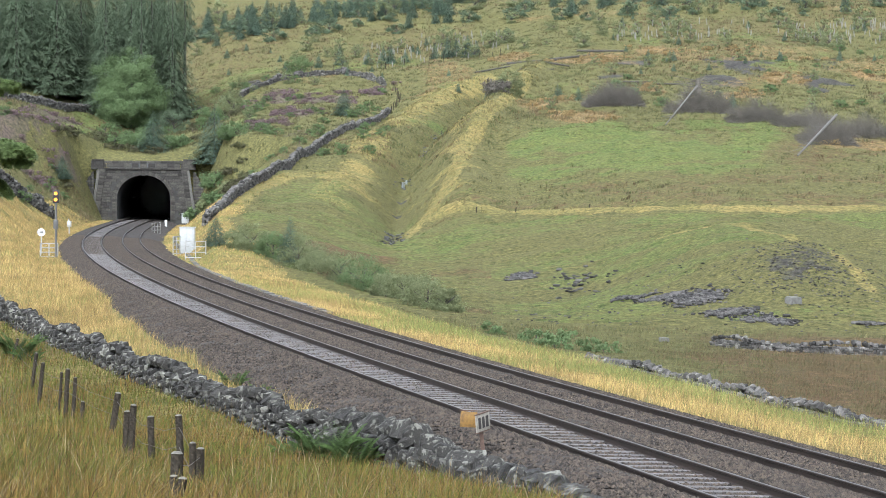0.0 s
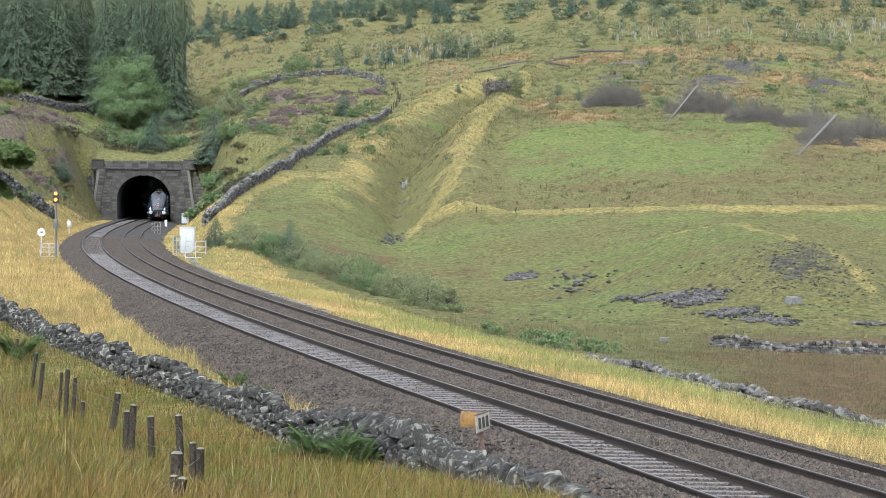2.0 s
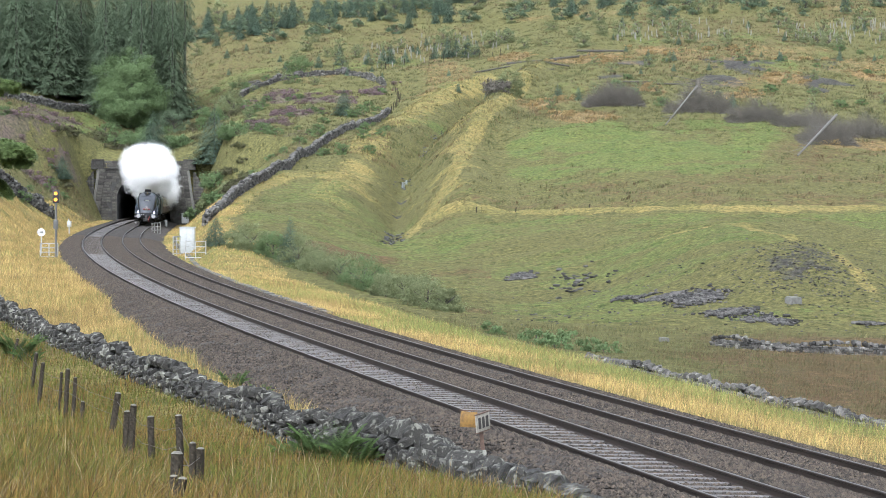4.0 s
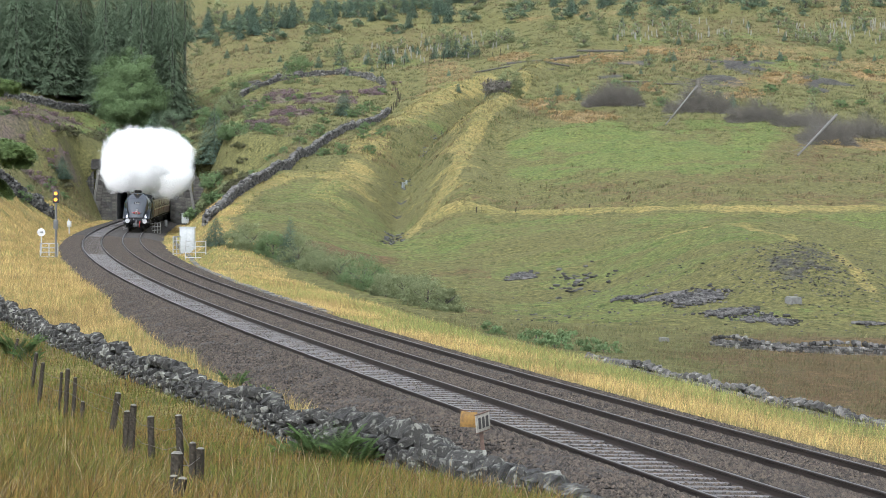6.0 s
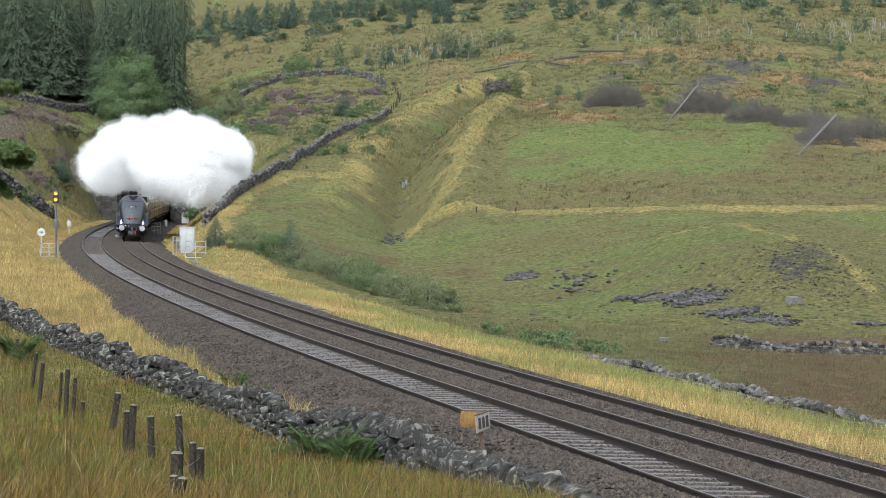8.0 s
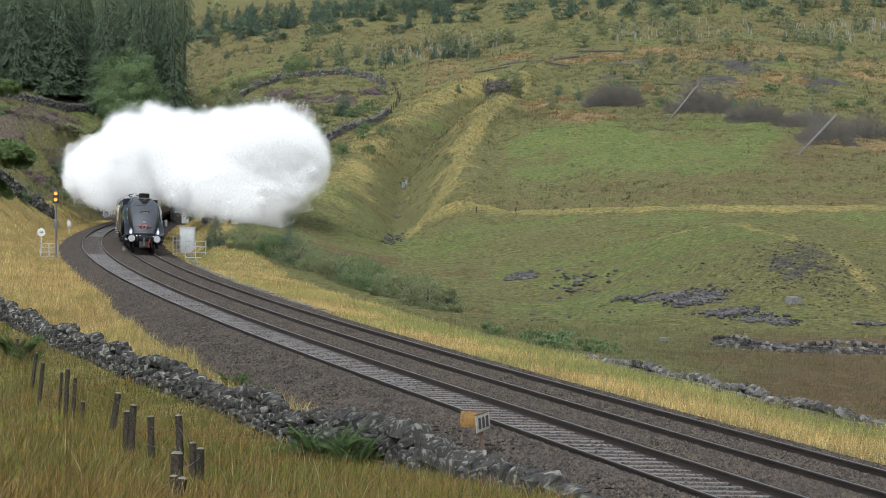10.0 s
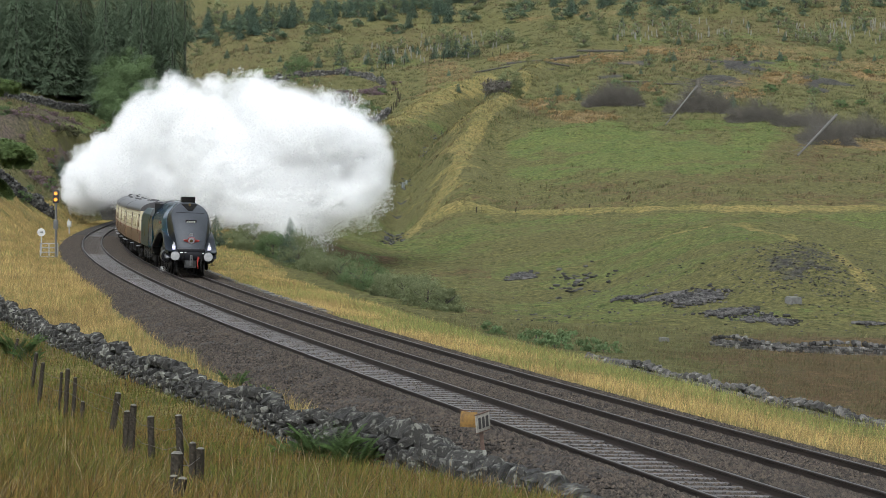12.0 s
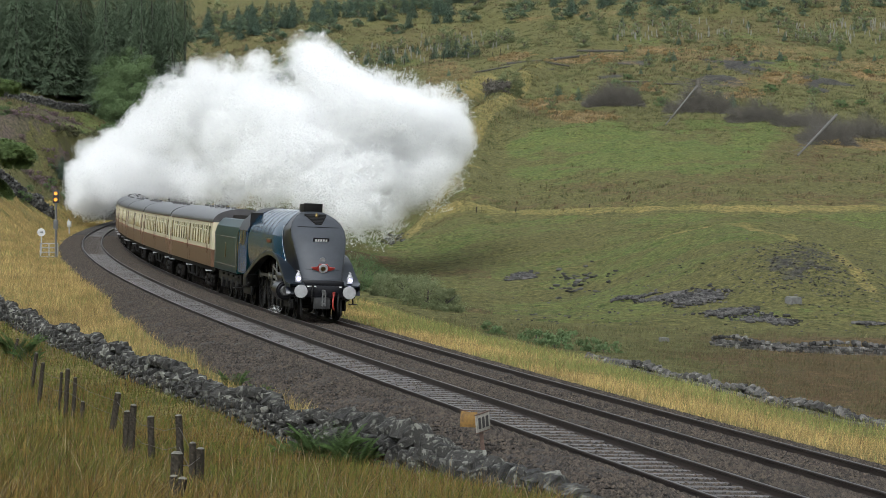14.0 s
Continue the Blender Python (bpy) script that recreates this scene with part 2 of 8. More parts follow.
MOOR = ground_material()
# bed darker than the loose stones: the shade between them put into its colour
BALLAST = mat("ballast", (0.020, 0.0153, 0.0115), 0.95, vary=0.85, scale=9, second=(0.015, 0.012, 0.0095), bump=1.0, bump_scale=16)
STONE_CHIP = mat("ballast_stone", (0.039, 0.0295, 0.0212), 0.9, vary=0.3, scale=2, second=(0.031, 0.024, 0.0175), island=0.85)
RAIL = mat("rusted_rail", (0.026, 0.0175, 0.0135), 0.6, 0.3, vary=0.4, scale=5)
RAILTOP = mat("worn_rail_head", (0.072, 0.0608, 0.054), 0.42, 0.8, vary=0.3, scale=4)
CONCRETE = mat("sleeper_concrete", (0.122, 0.115, 0.113), 0.85, vary=0.3, scale=8, obj=0.15, second=(0.088, 0.083, 0.082))
TIMBER = mat("sleeper_timber", (0.045, 0.0383, 0.0338), 0.9, vary=0.4, scale=8, obj=0.2)
MASONRY = mat("sooty_gritstone", (0.042, 0.039, 0.033), 0.92, vary=0.7, scale=2.2, second=(0.024, 0.024, 0.022), bump=1.0, bump_scale=9, obj=0.45)
MORTAR = mat("dark_mortar", (0.040, 0.040, 0.037), 0.95, vary=0.3)
COPING = mat("weathered_coping", (0.105, 0.102, 0.090), 0.92, vary=0.5, scale=3, second=(0.060, 0.060, 0.050), bump=0.8, bump_scale=8)
# sooty lining lightened to grey: the tunnel's haze is put into its colour
HAZY_LINING = mat("hazy_grey_lining", (0.12, 0.122, 0.125), 0.95, vary=0.4, scale=1.0)
WALLSTONE = mat("lichened_drystone", (0.020, 0.0187, 0.016), 0.92, vary=0.5, scale=15, second=(0.215, 0.215, 0.185), bump=0.9, bump_scale=14, obj=0.6, patch=(0.535, 0.62))
WALLFAR = mat("far_drystone", (0.060, 0.057, 0.053), 0.92, vary=0.5, scale=8, second=(0.17, 0.165, 0.15), island=0.75, patch=(0.52, 0.62))


# ---------- mesh helpers ----------
def link(name, mesh, material, parent=None, label=""):
    ob = new(name, mesh)
    if material is not None and not mesh.materials:
        mesh.materials.append(material)
    if parent is not None:
        ob.parent = parent
    if label:
        ob["label"] = label
    return ob


def part(name, bm, material, parent=None, label="", soft=True, angle=40):
    me = bpy.data.meshes.new(name)
    bm.normal_update()
    for f in bm.faces:
        f.smooth = soft
    if soft:
        for e in bm.edges:
            if len(e.link_faces) == 2 and e.calc_face_angle(0) > radians(angle):
                e.smooth = False
    bm.to_mesh(me)
    bm.free()
    return link(name, me, material, parent, label)


def thing(name, m, label, category, group="", kind=""):
    ob = new(name)
    ob.matrix_world = m
    return tagged(ob, label, category, group, kind)


def box(bm, sx, sy, sz, m=None, bevel=0.0):
    r = bmesh.ops.create_cube(bm, size=1.0)
    vs = r["verts"]
    bmesh.ops.scale(bm, vec=(sx, sy, sz), verts=vs)
    if bevel:
        es = list({e for v in vs for e in v.link_edges})
        out = bmesh.ops.bevel(bm, geom=es, offset=bevel, segments=2, affect="EDGES", profile=0.5)
        vs = list({v for f in out["faces"] for v in f.verts} | {v for v in vs if v.is_valid})
    if m is not None:
        bmesh.ops.transform(bm, matrix=m, verts=vs)
    return vs


def tube(bm, r1, r2, h, m=None, seg=16, cap=True):
    """A cylinder or cone along z, from 0 to h."""
    vs = bmesh.ops.create_cone(bm, cap_ends=cap, segments=seg, radius1=r1, radius2=r2, depth=h)["verts"]
    t = Matrix.Translation((0, 0, h / 2))
    bmesh.ops.transform(bm, matrix=(m @ t) if m is not None else t, verts=vs)
    return vs


def rod(bm, a, b, r, seg=8, r2=None):
    a, b = Vector(a), Vector(b)
    q = (b - a).to_track_quat("Z", "Y").to_matrix().to_4x4()
    return tube(bm, r, r if r2 is None else r2, (b - a).length, Matrix.Translation(a) @ q, seg)


def shape_mesh(name, verts, faces, smooth_=False):
    me = bpy.data.meshes.new(name)
    verts, faces = np.asarray(verts, np.float32), np.asarray(faces, np.int32)
    me.vertices.add(len(verts))
    me.vertices.foreach_set("co", verts.ravel())
    k = faces.shape[1]
    me.loops.add(faces.size)
    me.loops.foreach_set("vertex_index", faces.ravel())
    me.polygons.add(len(faces))
    me.polygons.foreach_set("loop_start", np.arange(0, faces.size, k, dtype=np.int32))
    me.polygons.foreach_set("loop_total", np.full(len(faces), k, np.int32))
    me.polygons.foreach_set("use_smooth", np.full(len(faces), smooth_))
    me.update(calc_edges=True)
    return me


def stuff(name, me, material, label, category):
    return tagged(link(name, me, material), label, category, kind="stuff")


# ---------- ground: one sheet to the horizon ----------
def near_wall_offset(s):
    """How far the field wall stands from the far track's centre on the near side."""
    return np.interp(s, [-70, -60, -50, -40, -30, -20, -10, 0, 14], [7.1, 7.45, 7.75, 8.1, 8.8, 9.25, 9.85, 10.35, 11.4])


def off_path(X, Y, path, squeeze=0.4):
    """Distance from a line over the ground, with its reach up the slope drawn out."""
    best = np.full(np.shape(X), 1e9)
    for (ax, ay), (bx, by) in zip(path[:-1], path[1:]):
        ay, by = ay * squeeze, by * squeeze
        t = np.clip(((X - ax) * (bx - ax) + (Y * squeeze - ay) * (by - ay)) / ((bx - ax) ** 2 + (by - ay) ** 2), 0, 1)
        best = np.minimum(best, np.hypot(X - ax - t * (bx - ax), Y * squeeze - ay - t * (by - ay)))
    return best


def spots(X, Y, places):
    """Share of a cover that grows in patches: (x, y, reach across, reach up the slope)."""
    v = np.zeros(np.shape(X))
    for x, y, rx, ry in places:
        v = np.maximum(v, np.exp(-(((X - x) / rx) ** 2 + ((Y - y) / ry) ** 2) ** 1.5))
    return v


# crests and banks where the grass bleaches, and patches of other cover
BROW = [(-18.5, 214), (-18.8, 247), (-16.8, 267), (-13.6, 269), (-9.8, 265), (-7.6, 262)]
SPUR = [(-7.0, 345), (-2.1, 370), (2.0, 388), (6.7, 405)]
FLANK = [(-3.6, 226), (-1.3, 243), (0.6, 255), (3.0, 294), (5.6, 316), (9.0, 345), (12.1, 374)]
LIP = [(-0.8, 233), (10.8, 222.5), (24.2, 211), (37.6, 213)]
LIP_LOW = [(16.0, 184), (20.0, 178), (23.1, 166), (23.4, 148), (24.0, 142)]
HEATHER = [(-24.2, 344, 3.2, 10), (-21.6, 364, 3.5, 8), (-25.0, 395, 4.0, 8), (-17.9, 392, 5.0, 7), (-11.2, 401, 3.0, 5), (-54.0, 322, 5.0, 12), (-50.0, 328, 3.0, 8), (-51.0, 312, 3.0, 6), (-54, 350, 4, 9)]
BRACKEN = [(11, 428, 4.7, 6.5), (19.8, 413, 6.1, 6.5), (27.3, 416, 5.4, 6.5), (36, 428, 4.7, 7.8), (45, 425, 6.8, 6.5), (29.2, 360, 2.7, 10.4), (41.9, 354, 3.4, 10.4), (50, 374, 4.1, 10.4), (64.7, 380, 4.1, 13), (13.3, 341, 4.7, 11.7), (17.6, 316, 5.4, 9.1), (47, 285, 6.1, 10.4), (58, 405, 6.8, 7.8)]
BRASH = [(46.2, 394, 6.5, 20), (42.0, 374, 5.0, 9), (56.5, 372, 5.0, 22), (60.0, 402, 3.5, 14), (23.0, 384, 6.0, 6), (30.0, 402, 4.0, 6)]
SCREE = [(11.2, 147.0, 0.9, 0.7), (12.6, 144.2, 1.0, 0.9), (14.4, 141.8, 1.2, 1.5), (15.4, 136.2, 1.1, 0.8), (16.9, 134.0, 1.0, 0.9), (17.9, 132.6, 0.6, 0.7), (5.6, 179, 0.7, 1.4), (22.6, 133, 0.9, 0.6)]


def zone_fields(X, Y, Z):
    s, o = to_line(X, Y)
    b = X / np.maximum(Y, 10.0)
    Yn = np.where(Y < 280, Y, 280 + (Y - 280) * 0.38)
    n1, n2, n3, n4 = rough(X, Yn, 9.0, 31), rough(X, Yn, 22.0, 37), rough(X, Yn, 4.0, 41), rough(X, Yn, 14.0, 53)
    an, af = o - (bed_edge(s) - 0.15), -o - 2.4
    wall = near_wall_offset(s)
    field = (o > wall) & (s < 14)
    # lineside grass, bleached; it narrows towards the marsh and widens by the tunnel
    straw = smooth(0.1, 0.9, an + 0.6 * n3) * (1 - smooth(3.0, 8.0, an + 2.0 * n1 - 3.5 * smooth(20, 80, s) * (1 - smooth(115, 165, s)))) * ~field
    width_far = np.interp(s, [-70, -30, 0, 60, 120, 200, 240], [5.3, 5.5, 5.5, 5.4, 5.4, 5.8, 6.0])
    straw = np.maximum(straw, smooth(0.1, 0.9, af + 0.5 * n3) * (1 - smooth(-1.0, 1.6, af - width_far + 1.3 * n1)))
    straw = straw * (s < PORTAL + 1) * (1 - smooth(PORTAL - 40, PORTAL - 12, s) * smooth(1.0, 3.0, np.maximum(an, af)))
    straw = np.maximum(straw, field * (0.35 + 0.45 * smooth(-0.4, 0.4, n1 + 0.4 * n3)))
    d, w = beck(X, Y)
    straw = np.maximum(straw, 0.92 * w * np.exp(-((d - 6.0) / 3.4) ** 2) * smooth(-0.6, 0.3, n1 + 0.8 * n3))
    crest = np.zeros(np.shape(X))
    for path, reach, share in ((BROW, 1.4, 0.9), (SPUR, 2.0, 0.9), (FLANK, 1.1, 1.0), (LIP, 1.3, 1.0), (LIP_LOW, 0.6, 0.85)):
        crest = np.maximum(crest, share * np.exp(-(off_path(X, Y, path) / reach) ** 2))
    straw = np.maximum(straw, crest * smooth(-1.2, -0.4, n3 + 0.4 * n1))
    straw = np.maximum(straw, 0.45 * (o < -9) * smooth(215, 235, Y) * (1 - smooth(330, 350, Y)) * (b < 0.02) * (b > -0.06) * smooth(-0.2, 0.3, n3))
    pasture = 0.55 * smooth(128, 136, Y) * (1 - smooth(218, 226, Y)) * (o < -9) * smooth(-0.55, 0.25, n1)
    intake = smooth(0.016, 0.034, b + 0.006 * n1) * smooth(238, 258, Y + 9 * n1 + 6 * n3) * (1 - smooth(298, 312, Y + 4 * n1 - 60 * b))
    intake = intake * (1 - 0.85 * smooth(0.120, 0.150, b + 0.025 * n1)) * smooth(-0.9, 0.1, n3 + 0.5 * n1)
    pasture = np.maximum(pasture, intake)
    pasture = np.maximum(pasture, 0.5 * (o < -9) * smooth(150, 170, Y) * (1 - smooth(330, 350, Y)) * (b < 0.02) * smooth(-0.2, 0.5, n2 + 0.5 * n3))
    pasture = np.maximum(pasture, 0.6 * smooth(0.5, 1.5, af - width_far) * (s < -8) * (1 - smooth(2.0, 3.0, af - width_far)))
    pasture = np.maximum(pasture, 0.72 * smooth(315, 340, Y) * (1 - smooth(445, 475, Y)) * smooth(0.05, 0.5, rough(X, Yn, 9.0, 63) + 0.4 * n3))
    pasture = np.maximum(pasture, 0.5 * field * smooth(0.15, 0.5, n4))
    rush = (0.26 + 0.45 * smooth(0.07, 0.13, b + 0.04 * n1)) * smooth(0.5, 2.2, af - width_far) * (1 - smooth(124, 132, Y + 3 * n3)) * (Y > 55) * smooth(-0.5, 0.1, n2 + 0.4 * n1 + 3.0 * (b - 0.02))
    rush = np.maximum(rush, 0.5 * smooth(220, 228, Y) * (1 - smooth(244, 256, Y + 4 * n1)) * (b > -0.01) * smooth(-0.6, 0.2, n3))
    rush = np.maximum(rush, 0.5 * smooth(0.120, 0.150, b + 0.03 * n1) * smooth(228, 240, Y) * (1 - smooth(300, 310, Y)) * smooth(-0.5, 0.1, n1))
    rush = np.maximum(rush, field * 0.5 * smooth(-0.1, 0.4, n2 + n3 * 0.5))
    rush = np.maximum(rush, 0.46 * (Y > 290) * smooth(-0.35, 0.25, n2 + 0.3 * n3))
    rush = np.maximum(rush, 0.4 * smooth(478, 505, Y))
    rush = np.maximum(rush, 0.6 * (o < -11) * (Y > 128) * (Y < 200) * (b < 0.02) * smooth(-0.3, 0.3, n1))
    rush = np.maximum(rush, 0.5 * smooth(-0.3, 0.4, n3 + 0.5 * n1) * smooth(0.008, 0.02, b) * smooth(0, 5, Y - np.interp(X, [-1, 11, 24, 38], [236, 226, 215, 217])) * (1 - smooth(248, 262, Y + 5 * n1)))
    upper = smooth(-0.008, -0.030, b + 0.012 * n1) * smooth(-14, 14, Y - (290 + 900 * (b + 0.09)) + 10 * n1) * np.where(o > -4, smooth(PORTAL - 2, PORTAL + 8, s), 1.0)
    heather = 0.45 * upper * (1 - smooth(385, 415, Y)) * smooth(0.0, 0.45, n1 + 0.8 * n3)
    heather = np.maximum(heather, 0.45 * smooth(8, 14, o + 4 * n1) * smooth(195, 235, Y + 12 * n1) * (1 - smooth(350, 372, Y)) * smooth(-0.2, 0.4, n1 + 0.8 * n3))
    heather = np.maximum(heather, 1.0 * spots(X, Y, HEATHER) * smooth(-0.5, 0.1, rough(X, Yn, 2.6, 73) + 0.3 * n1))
    scree = 0.85 * spots(X, Y, SCREE) * smooth(-0.6, 0.1, rough(X, Y, 1.2, 79))
    # stony cover on the spoil heap, also darkening it in place of rounded shading
    scree = np.maximum(scree, np.exp(-(((X - 20.6) / 3.6) ** 4 + ((Y - 144) / 6.5) ** 4)) * (0.16 + 0.40 * smooth(-0.4, 0.4, rough(X, Y, 1.4, 77))))
    scree = np.maximum(scree, 0.8 * spots(X, Y, BRASH) * smooth(-0.35, 0.25, rough(X + 0.25 * Y, Yn, 3.0, 69) + 0.3 * n1))
    scree = np.maximum(scree, w * np.exp(-(d / 0.8) ** 2) * smooth(0.1, 0.5, n3))
    bracken = spots(X, Y, BRACKEN) * smooth(-0.6, 0.1, n3 + 0.4 * n1)
    bracken = np.maximum(bracken, 0.5 * smooth(352, 372, Y) * (1 - smooth(425, 440, Y)) * smooth(0.1, 0.5, n4 + 0.3 * n3))
    bracken = np.maximum(bracken, 0.5 * np.exp(-((Y - 490 - 40 * b) / 6.0) ** 2) * smooth(-0.2, 0.4, n1) * smooth(0.0, 0.03, b))
    bracken = np.maximum(bracken, 0.4 * smooth(0.10, 0.13, b) * smooth(232, 262, Y) * (1 - smooth(300, 312, Y)) * smooth(0.1, 0.5, n3 + 0.3 * n1))
    pasture, rush, bracken = (v * (1 - 0.9 * smooth(0.25, 0.6, crest)) for v in (pasture, rush, bracken))
    return {"straw": straw, "pasture": pasture, "rush": rush, "heather": heather, "scree": scree, "bracken": bracken}


def build_ground():
    fine = np.linspace(-0.205, 0.205, 300)
    ang = np.concatenate([[-math.pi, -2.6, -2.1, -1.6, -1.2, -0.9, -0.65, -0.48, -0.36, -0.29, -0.25, -0.225], fine,
                          [0.225, 0.25, 0.29, 0.36, 0.48, 0.65, 0.9, 1.2, 1.6, 2.1, 2.6, math.pi]])
    rad = np.concatenate([[0.5, 8, 16, 25], np.geomspace(34, 860, 860), [930, 1050, 1300, 1700, 2300, 3000]])
    A, R_ = np.meshgrid(ang, rad)
    X, Y = R_ * np.sin(A), -20.0 + R_ * np.cos(A)
    s0, o0 = to_line(X.ravel(), Y.ravel())
    s0, o0 = s0.reshape(X.shape), o0.reshape(X.shape)
    edge = PORTAL + 0.7
    for j in range(len(ang)):
        col = np.nonzero((s0[:-1, j] < edge) & (s0[1:, j] >= edge) & (np.abs(o0[:-1, j] - SPACING / 2) < 9))[0]
        for i in col:
            for k, want in ((i, edge - 0.2), (i + 1, edge + 0.2)):
                th = float(np.interp(s0[k, j], LINE_S, LINE_TH))
                X[k, j] += (want - s0[k, j]) * math.cos(th)
                Y[k, j] += (want - s0[k, j]) * math.sin(th)
    Z = ground(X, Y)
    Z = Z + np.where(R_ > 860, (R_ - 860) * 0.01, 0)
    na, nr = len(ang), len(rad)
    idx = np.arange(na * nr).reshape(nr, na)
    F = np.stack([idx[:-1, :-1], idx[:-1, 1:], idx[1:, 1:], idx[1:, :-1]], -1).reshape(-1, 4)
    s, o = to_line(X.ravel(), Y.ravel())
    # the tunnel's mouth stays open
    sm, om = s[F].mean(1), o[F].mean(1)
    sp_ = s[F]
    mouth = (sp_.max(1) > PORTAL + 0.75) & (sp_.min(1) < PORTAL + 0.65) & (np.abs(om - SPACING / 2) < 4.6)
    F = F[~mouth]
    me = shape_mesh("ground", np.stack([X, Y, Z], -1).reshape(-1, 3), F[:, ::-1], True)
    for name, v in zone_fields(X.ravel(), Y.ravel(), Z.ravel()).items():
        at = me.attributes.new(name, "FLOAT", "POINT")
        at.data.foreach_set("value", np.clip(v, 0, 1).astype(np.float32))
    ob = link("ground", me, MOOR)
    return tagged(ob, "rough moorland valley with rushy pasture and heather", "ground", kind="structure")


build_ground()


# ---------- permanent way ----------
def ribbon(name, profile, s0, s1, track, material, step=1.0, parent=None, label=""):
    """A long body of constant section (side, up) laid along a track."""
    ss = np.arange(s0, s1 + step, step)
    rows = [[on_line(s, a, b, track) for a, b in profile] for s in ss]
    k = len(profile)
    v = [p for r in rows for p in r]
    f = [(i * k + j, i * k + (j + 1) % k, (i + 1) * k + (j + 1) % k, (i + 1) * k + j) for i in range(len(ss) - 1) for j in range(k)]
    return link(name, shape_mesh(name, v, f, False), material, parent, label)


def ballast_height(o, s):
    """Top of the stone bed over the offset from the far track's centre."""
    cant = 0.0379 * np.clip(o, -2.2, SPACING + 2.2) + 0.0006 * o
    edge = np.maximum(o - (SPACING + 1.55), 0) + np.maximum(-o - 1.55, 0)
    side = np.abs(o - SPACING)
    shoulder = 0.085 * smooth(0.80, 0.95, side) * smooth(2.6, 1.5, side) + 0.012 * smooth(0.72, 0.62, side)
    return rise(s) + cant - 0.16 - np.where(o > 0, 0.165, 0.24) * edge + shoulder


def build_track():
    bed = thing("track_bed", Matrix.Identity(4), "grey-brown crushed stone ballast under both tracks", "ballast", kind="structure")
    ss = np.arange(-115, 300, 0.5)
    S, O = np.meshgrid(ss, np.linspace(0, 1, 60), indexing="ij")
    O = -2.9 + O * (bed_edge(S) + 3.2)
    th, x, y = np.interp(S, LINE_S, LINE_TH), np.interp(S, LINE_S, LINE_X), np.interp(S, LINE_S, LINE_Y)
    X, Y = x - np.sin(th) * O, y + np.cos(th) * O
    Z = ballast_height(O, S) + (rough(X, Y, 0.9, 71) * 0.045 + np.random.rand(*X.shape) * 0.035) * (1 - 0.65 * smooth(0.85, 0.65, np.abs(O - SPACING)))
    n, k = S.shape
    idx = np.arange(n * k).reshape(n, k)
    F = np.stack([idx[:-1, :-1], idx[1:, :-1], idx[1:, 1:], idx[:-1, 1:]], -1).reshape(-1, 4)
    link("stone_bed", shape_mesh("stone_bed", np.stack([X, Y, Z], -1).reshape(-1, 3), F), BALLAST, bed)
    foot = [(-0.07, -0.159), (0.07, -0.159), (0.07, -0.145), (0.012, -0.13), (0.012, -0.045), (0.035, -0.035), (0.035, -0.006), (0.022, 0.0), (-0.022, 0.0), (-0.035, -0.006), (-0.035, -0.035), (-0.012, -0.045), (-0.012, -0.13), (-0.07, -0.145)]
    head = [(-0.024, 0.0005), (0.024, 0.0005), (0.022, 0.003), (-0.022, 0.003)]
    for track in (0, 1):
        tr = thing("railway_track", Matrix.Identity(4), ("timber-sleepered" if track == 0 else "concrete-sleepered") + " standard gauge track with rusty rails on ballast", "track", "running lines", "structure")
        for side in (-GAUGE / 2, GAUGE / 2):
            r = ribbon("rail", [(side + a, b) for a, b in foot], -112, 300, track, RAIL, 1.0, tr, "brown rusted running rail")
            ribbon("rail_head", [(side + a, b) for a, b in head], -112, 300, track, RAILTOP, 1.0, r, "worn shiny rail head")
        bm = bmesh.new()
        box(bm, 2.5, 0.14 if track else 0.25, 0.14, Matrix.Translation((0, 0, -0.222)), 0.012)
        first = part("sleeper", bm, CONCRETE if track else TIMBER, tr)
        spacing = 0.62 if track else 0.70
        laid = []
        for i in range(int(310 / spacing)):
            s = -72 + i * spacing
            if i >= 240:
                laid.append(s)
                continue
            ob = first if i == 0 else new("sleeper", first.data)
            ob.parent = tr
            th = float(np.interp(s, LINE_S, LINE_TH))
            lift = 0.014 + random.uniform(-0.008, 0.006) if track else random.uniform(-0.03, -0.008)
            ob.matrix_world = Matrix.Translation(on_line(s, 0, lift, track)) @ Matrix.Rotation(th + math.pi / 2, 4, "Z") @ Matrix.Rotation(-CANT, 4, "Y")
        V, F = [], []
        for s in laid:
            n = len(V)
            V += [on_line(s + a, b, c, track) for a in (-0.08, 0.08) for b in (-1.25, 1.25) for c in (-0.25, -0.156 if track else -0.172)]
            F += [(n + 1, n + 3, n + 7, n + 5), (n, n + 1, n + 5, n + 4), (n + 2, n + 6, n + 7, n + 3), (n, n + 2, n + 3, n + 1), (n + 4, n + 5, n + 7, n + 6)]
        far = link("far_sleepers", shape_mesh("far_sleepers", V, F), CONCRETE if track else TIMBER, tr)
        far["kind"] = "stuff"
    return bed


build_track()


# ---------- tunnel ----------
def frame_at(s, track=0.5):
    """Pose on the line: x to the near side, y towards the valley, z up; the middle of both tracks for track 0.5."""
    th = float(np.interp(s, LINE_S, LINE_TH))
    p = on_line(s, 0, 0, track)
    return Matrix.Translation((p.x, p.y, rise(s))) @ Matrix.Rotation(th + math.pi / 2, 4, "Z")


ARCH_W, ARCH_SPRING, ARCH_TOP = 3.5, 2.8, 5.95


def arch(n=24, grow=0.0):
    pts = [(-ARCH_W - grow, -0.6)]
    for i in range(n + 1):
        a = math.pi * (1 - i / n)
        pts.append(((ARCH_W + grow) * math.cos(a), ARCH_SPRING + (ARCH_TOP - ARCH_SPRING + grow) * math.sin(a)))
    return pts + [(ARCH_W + grow, -0.6)]


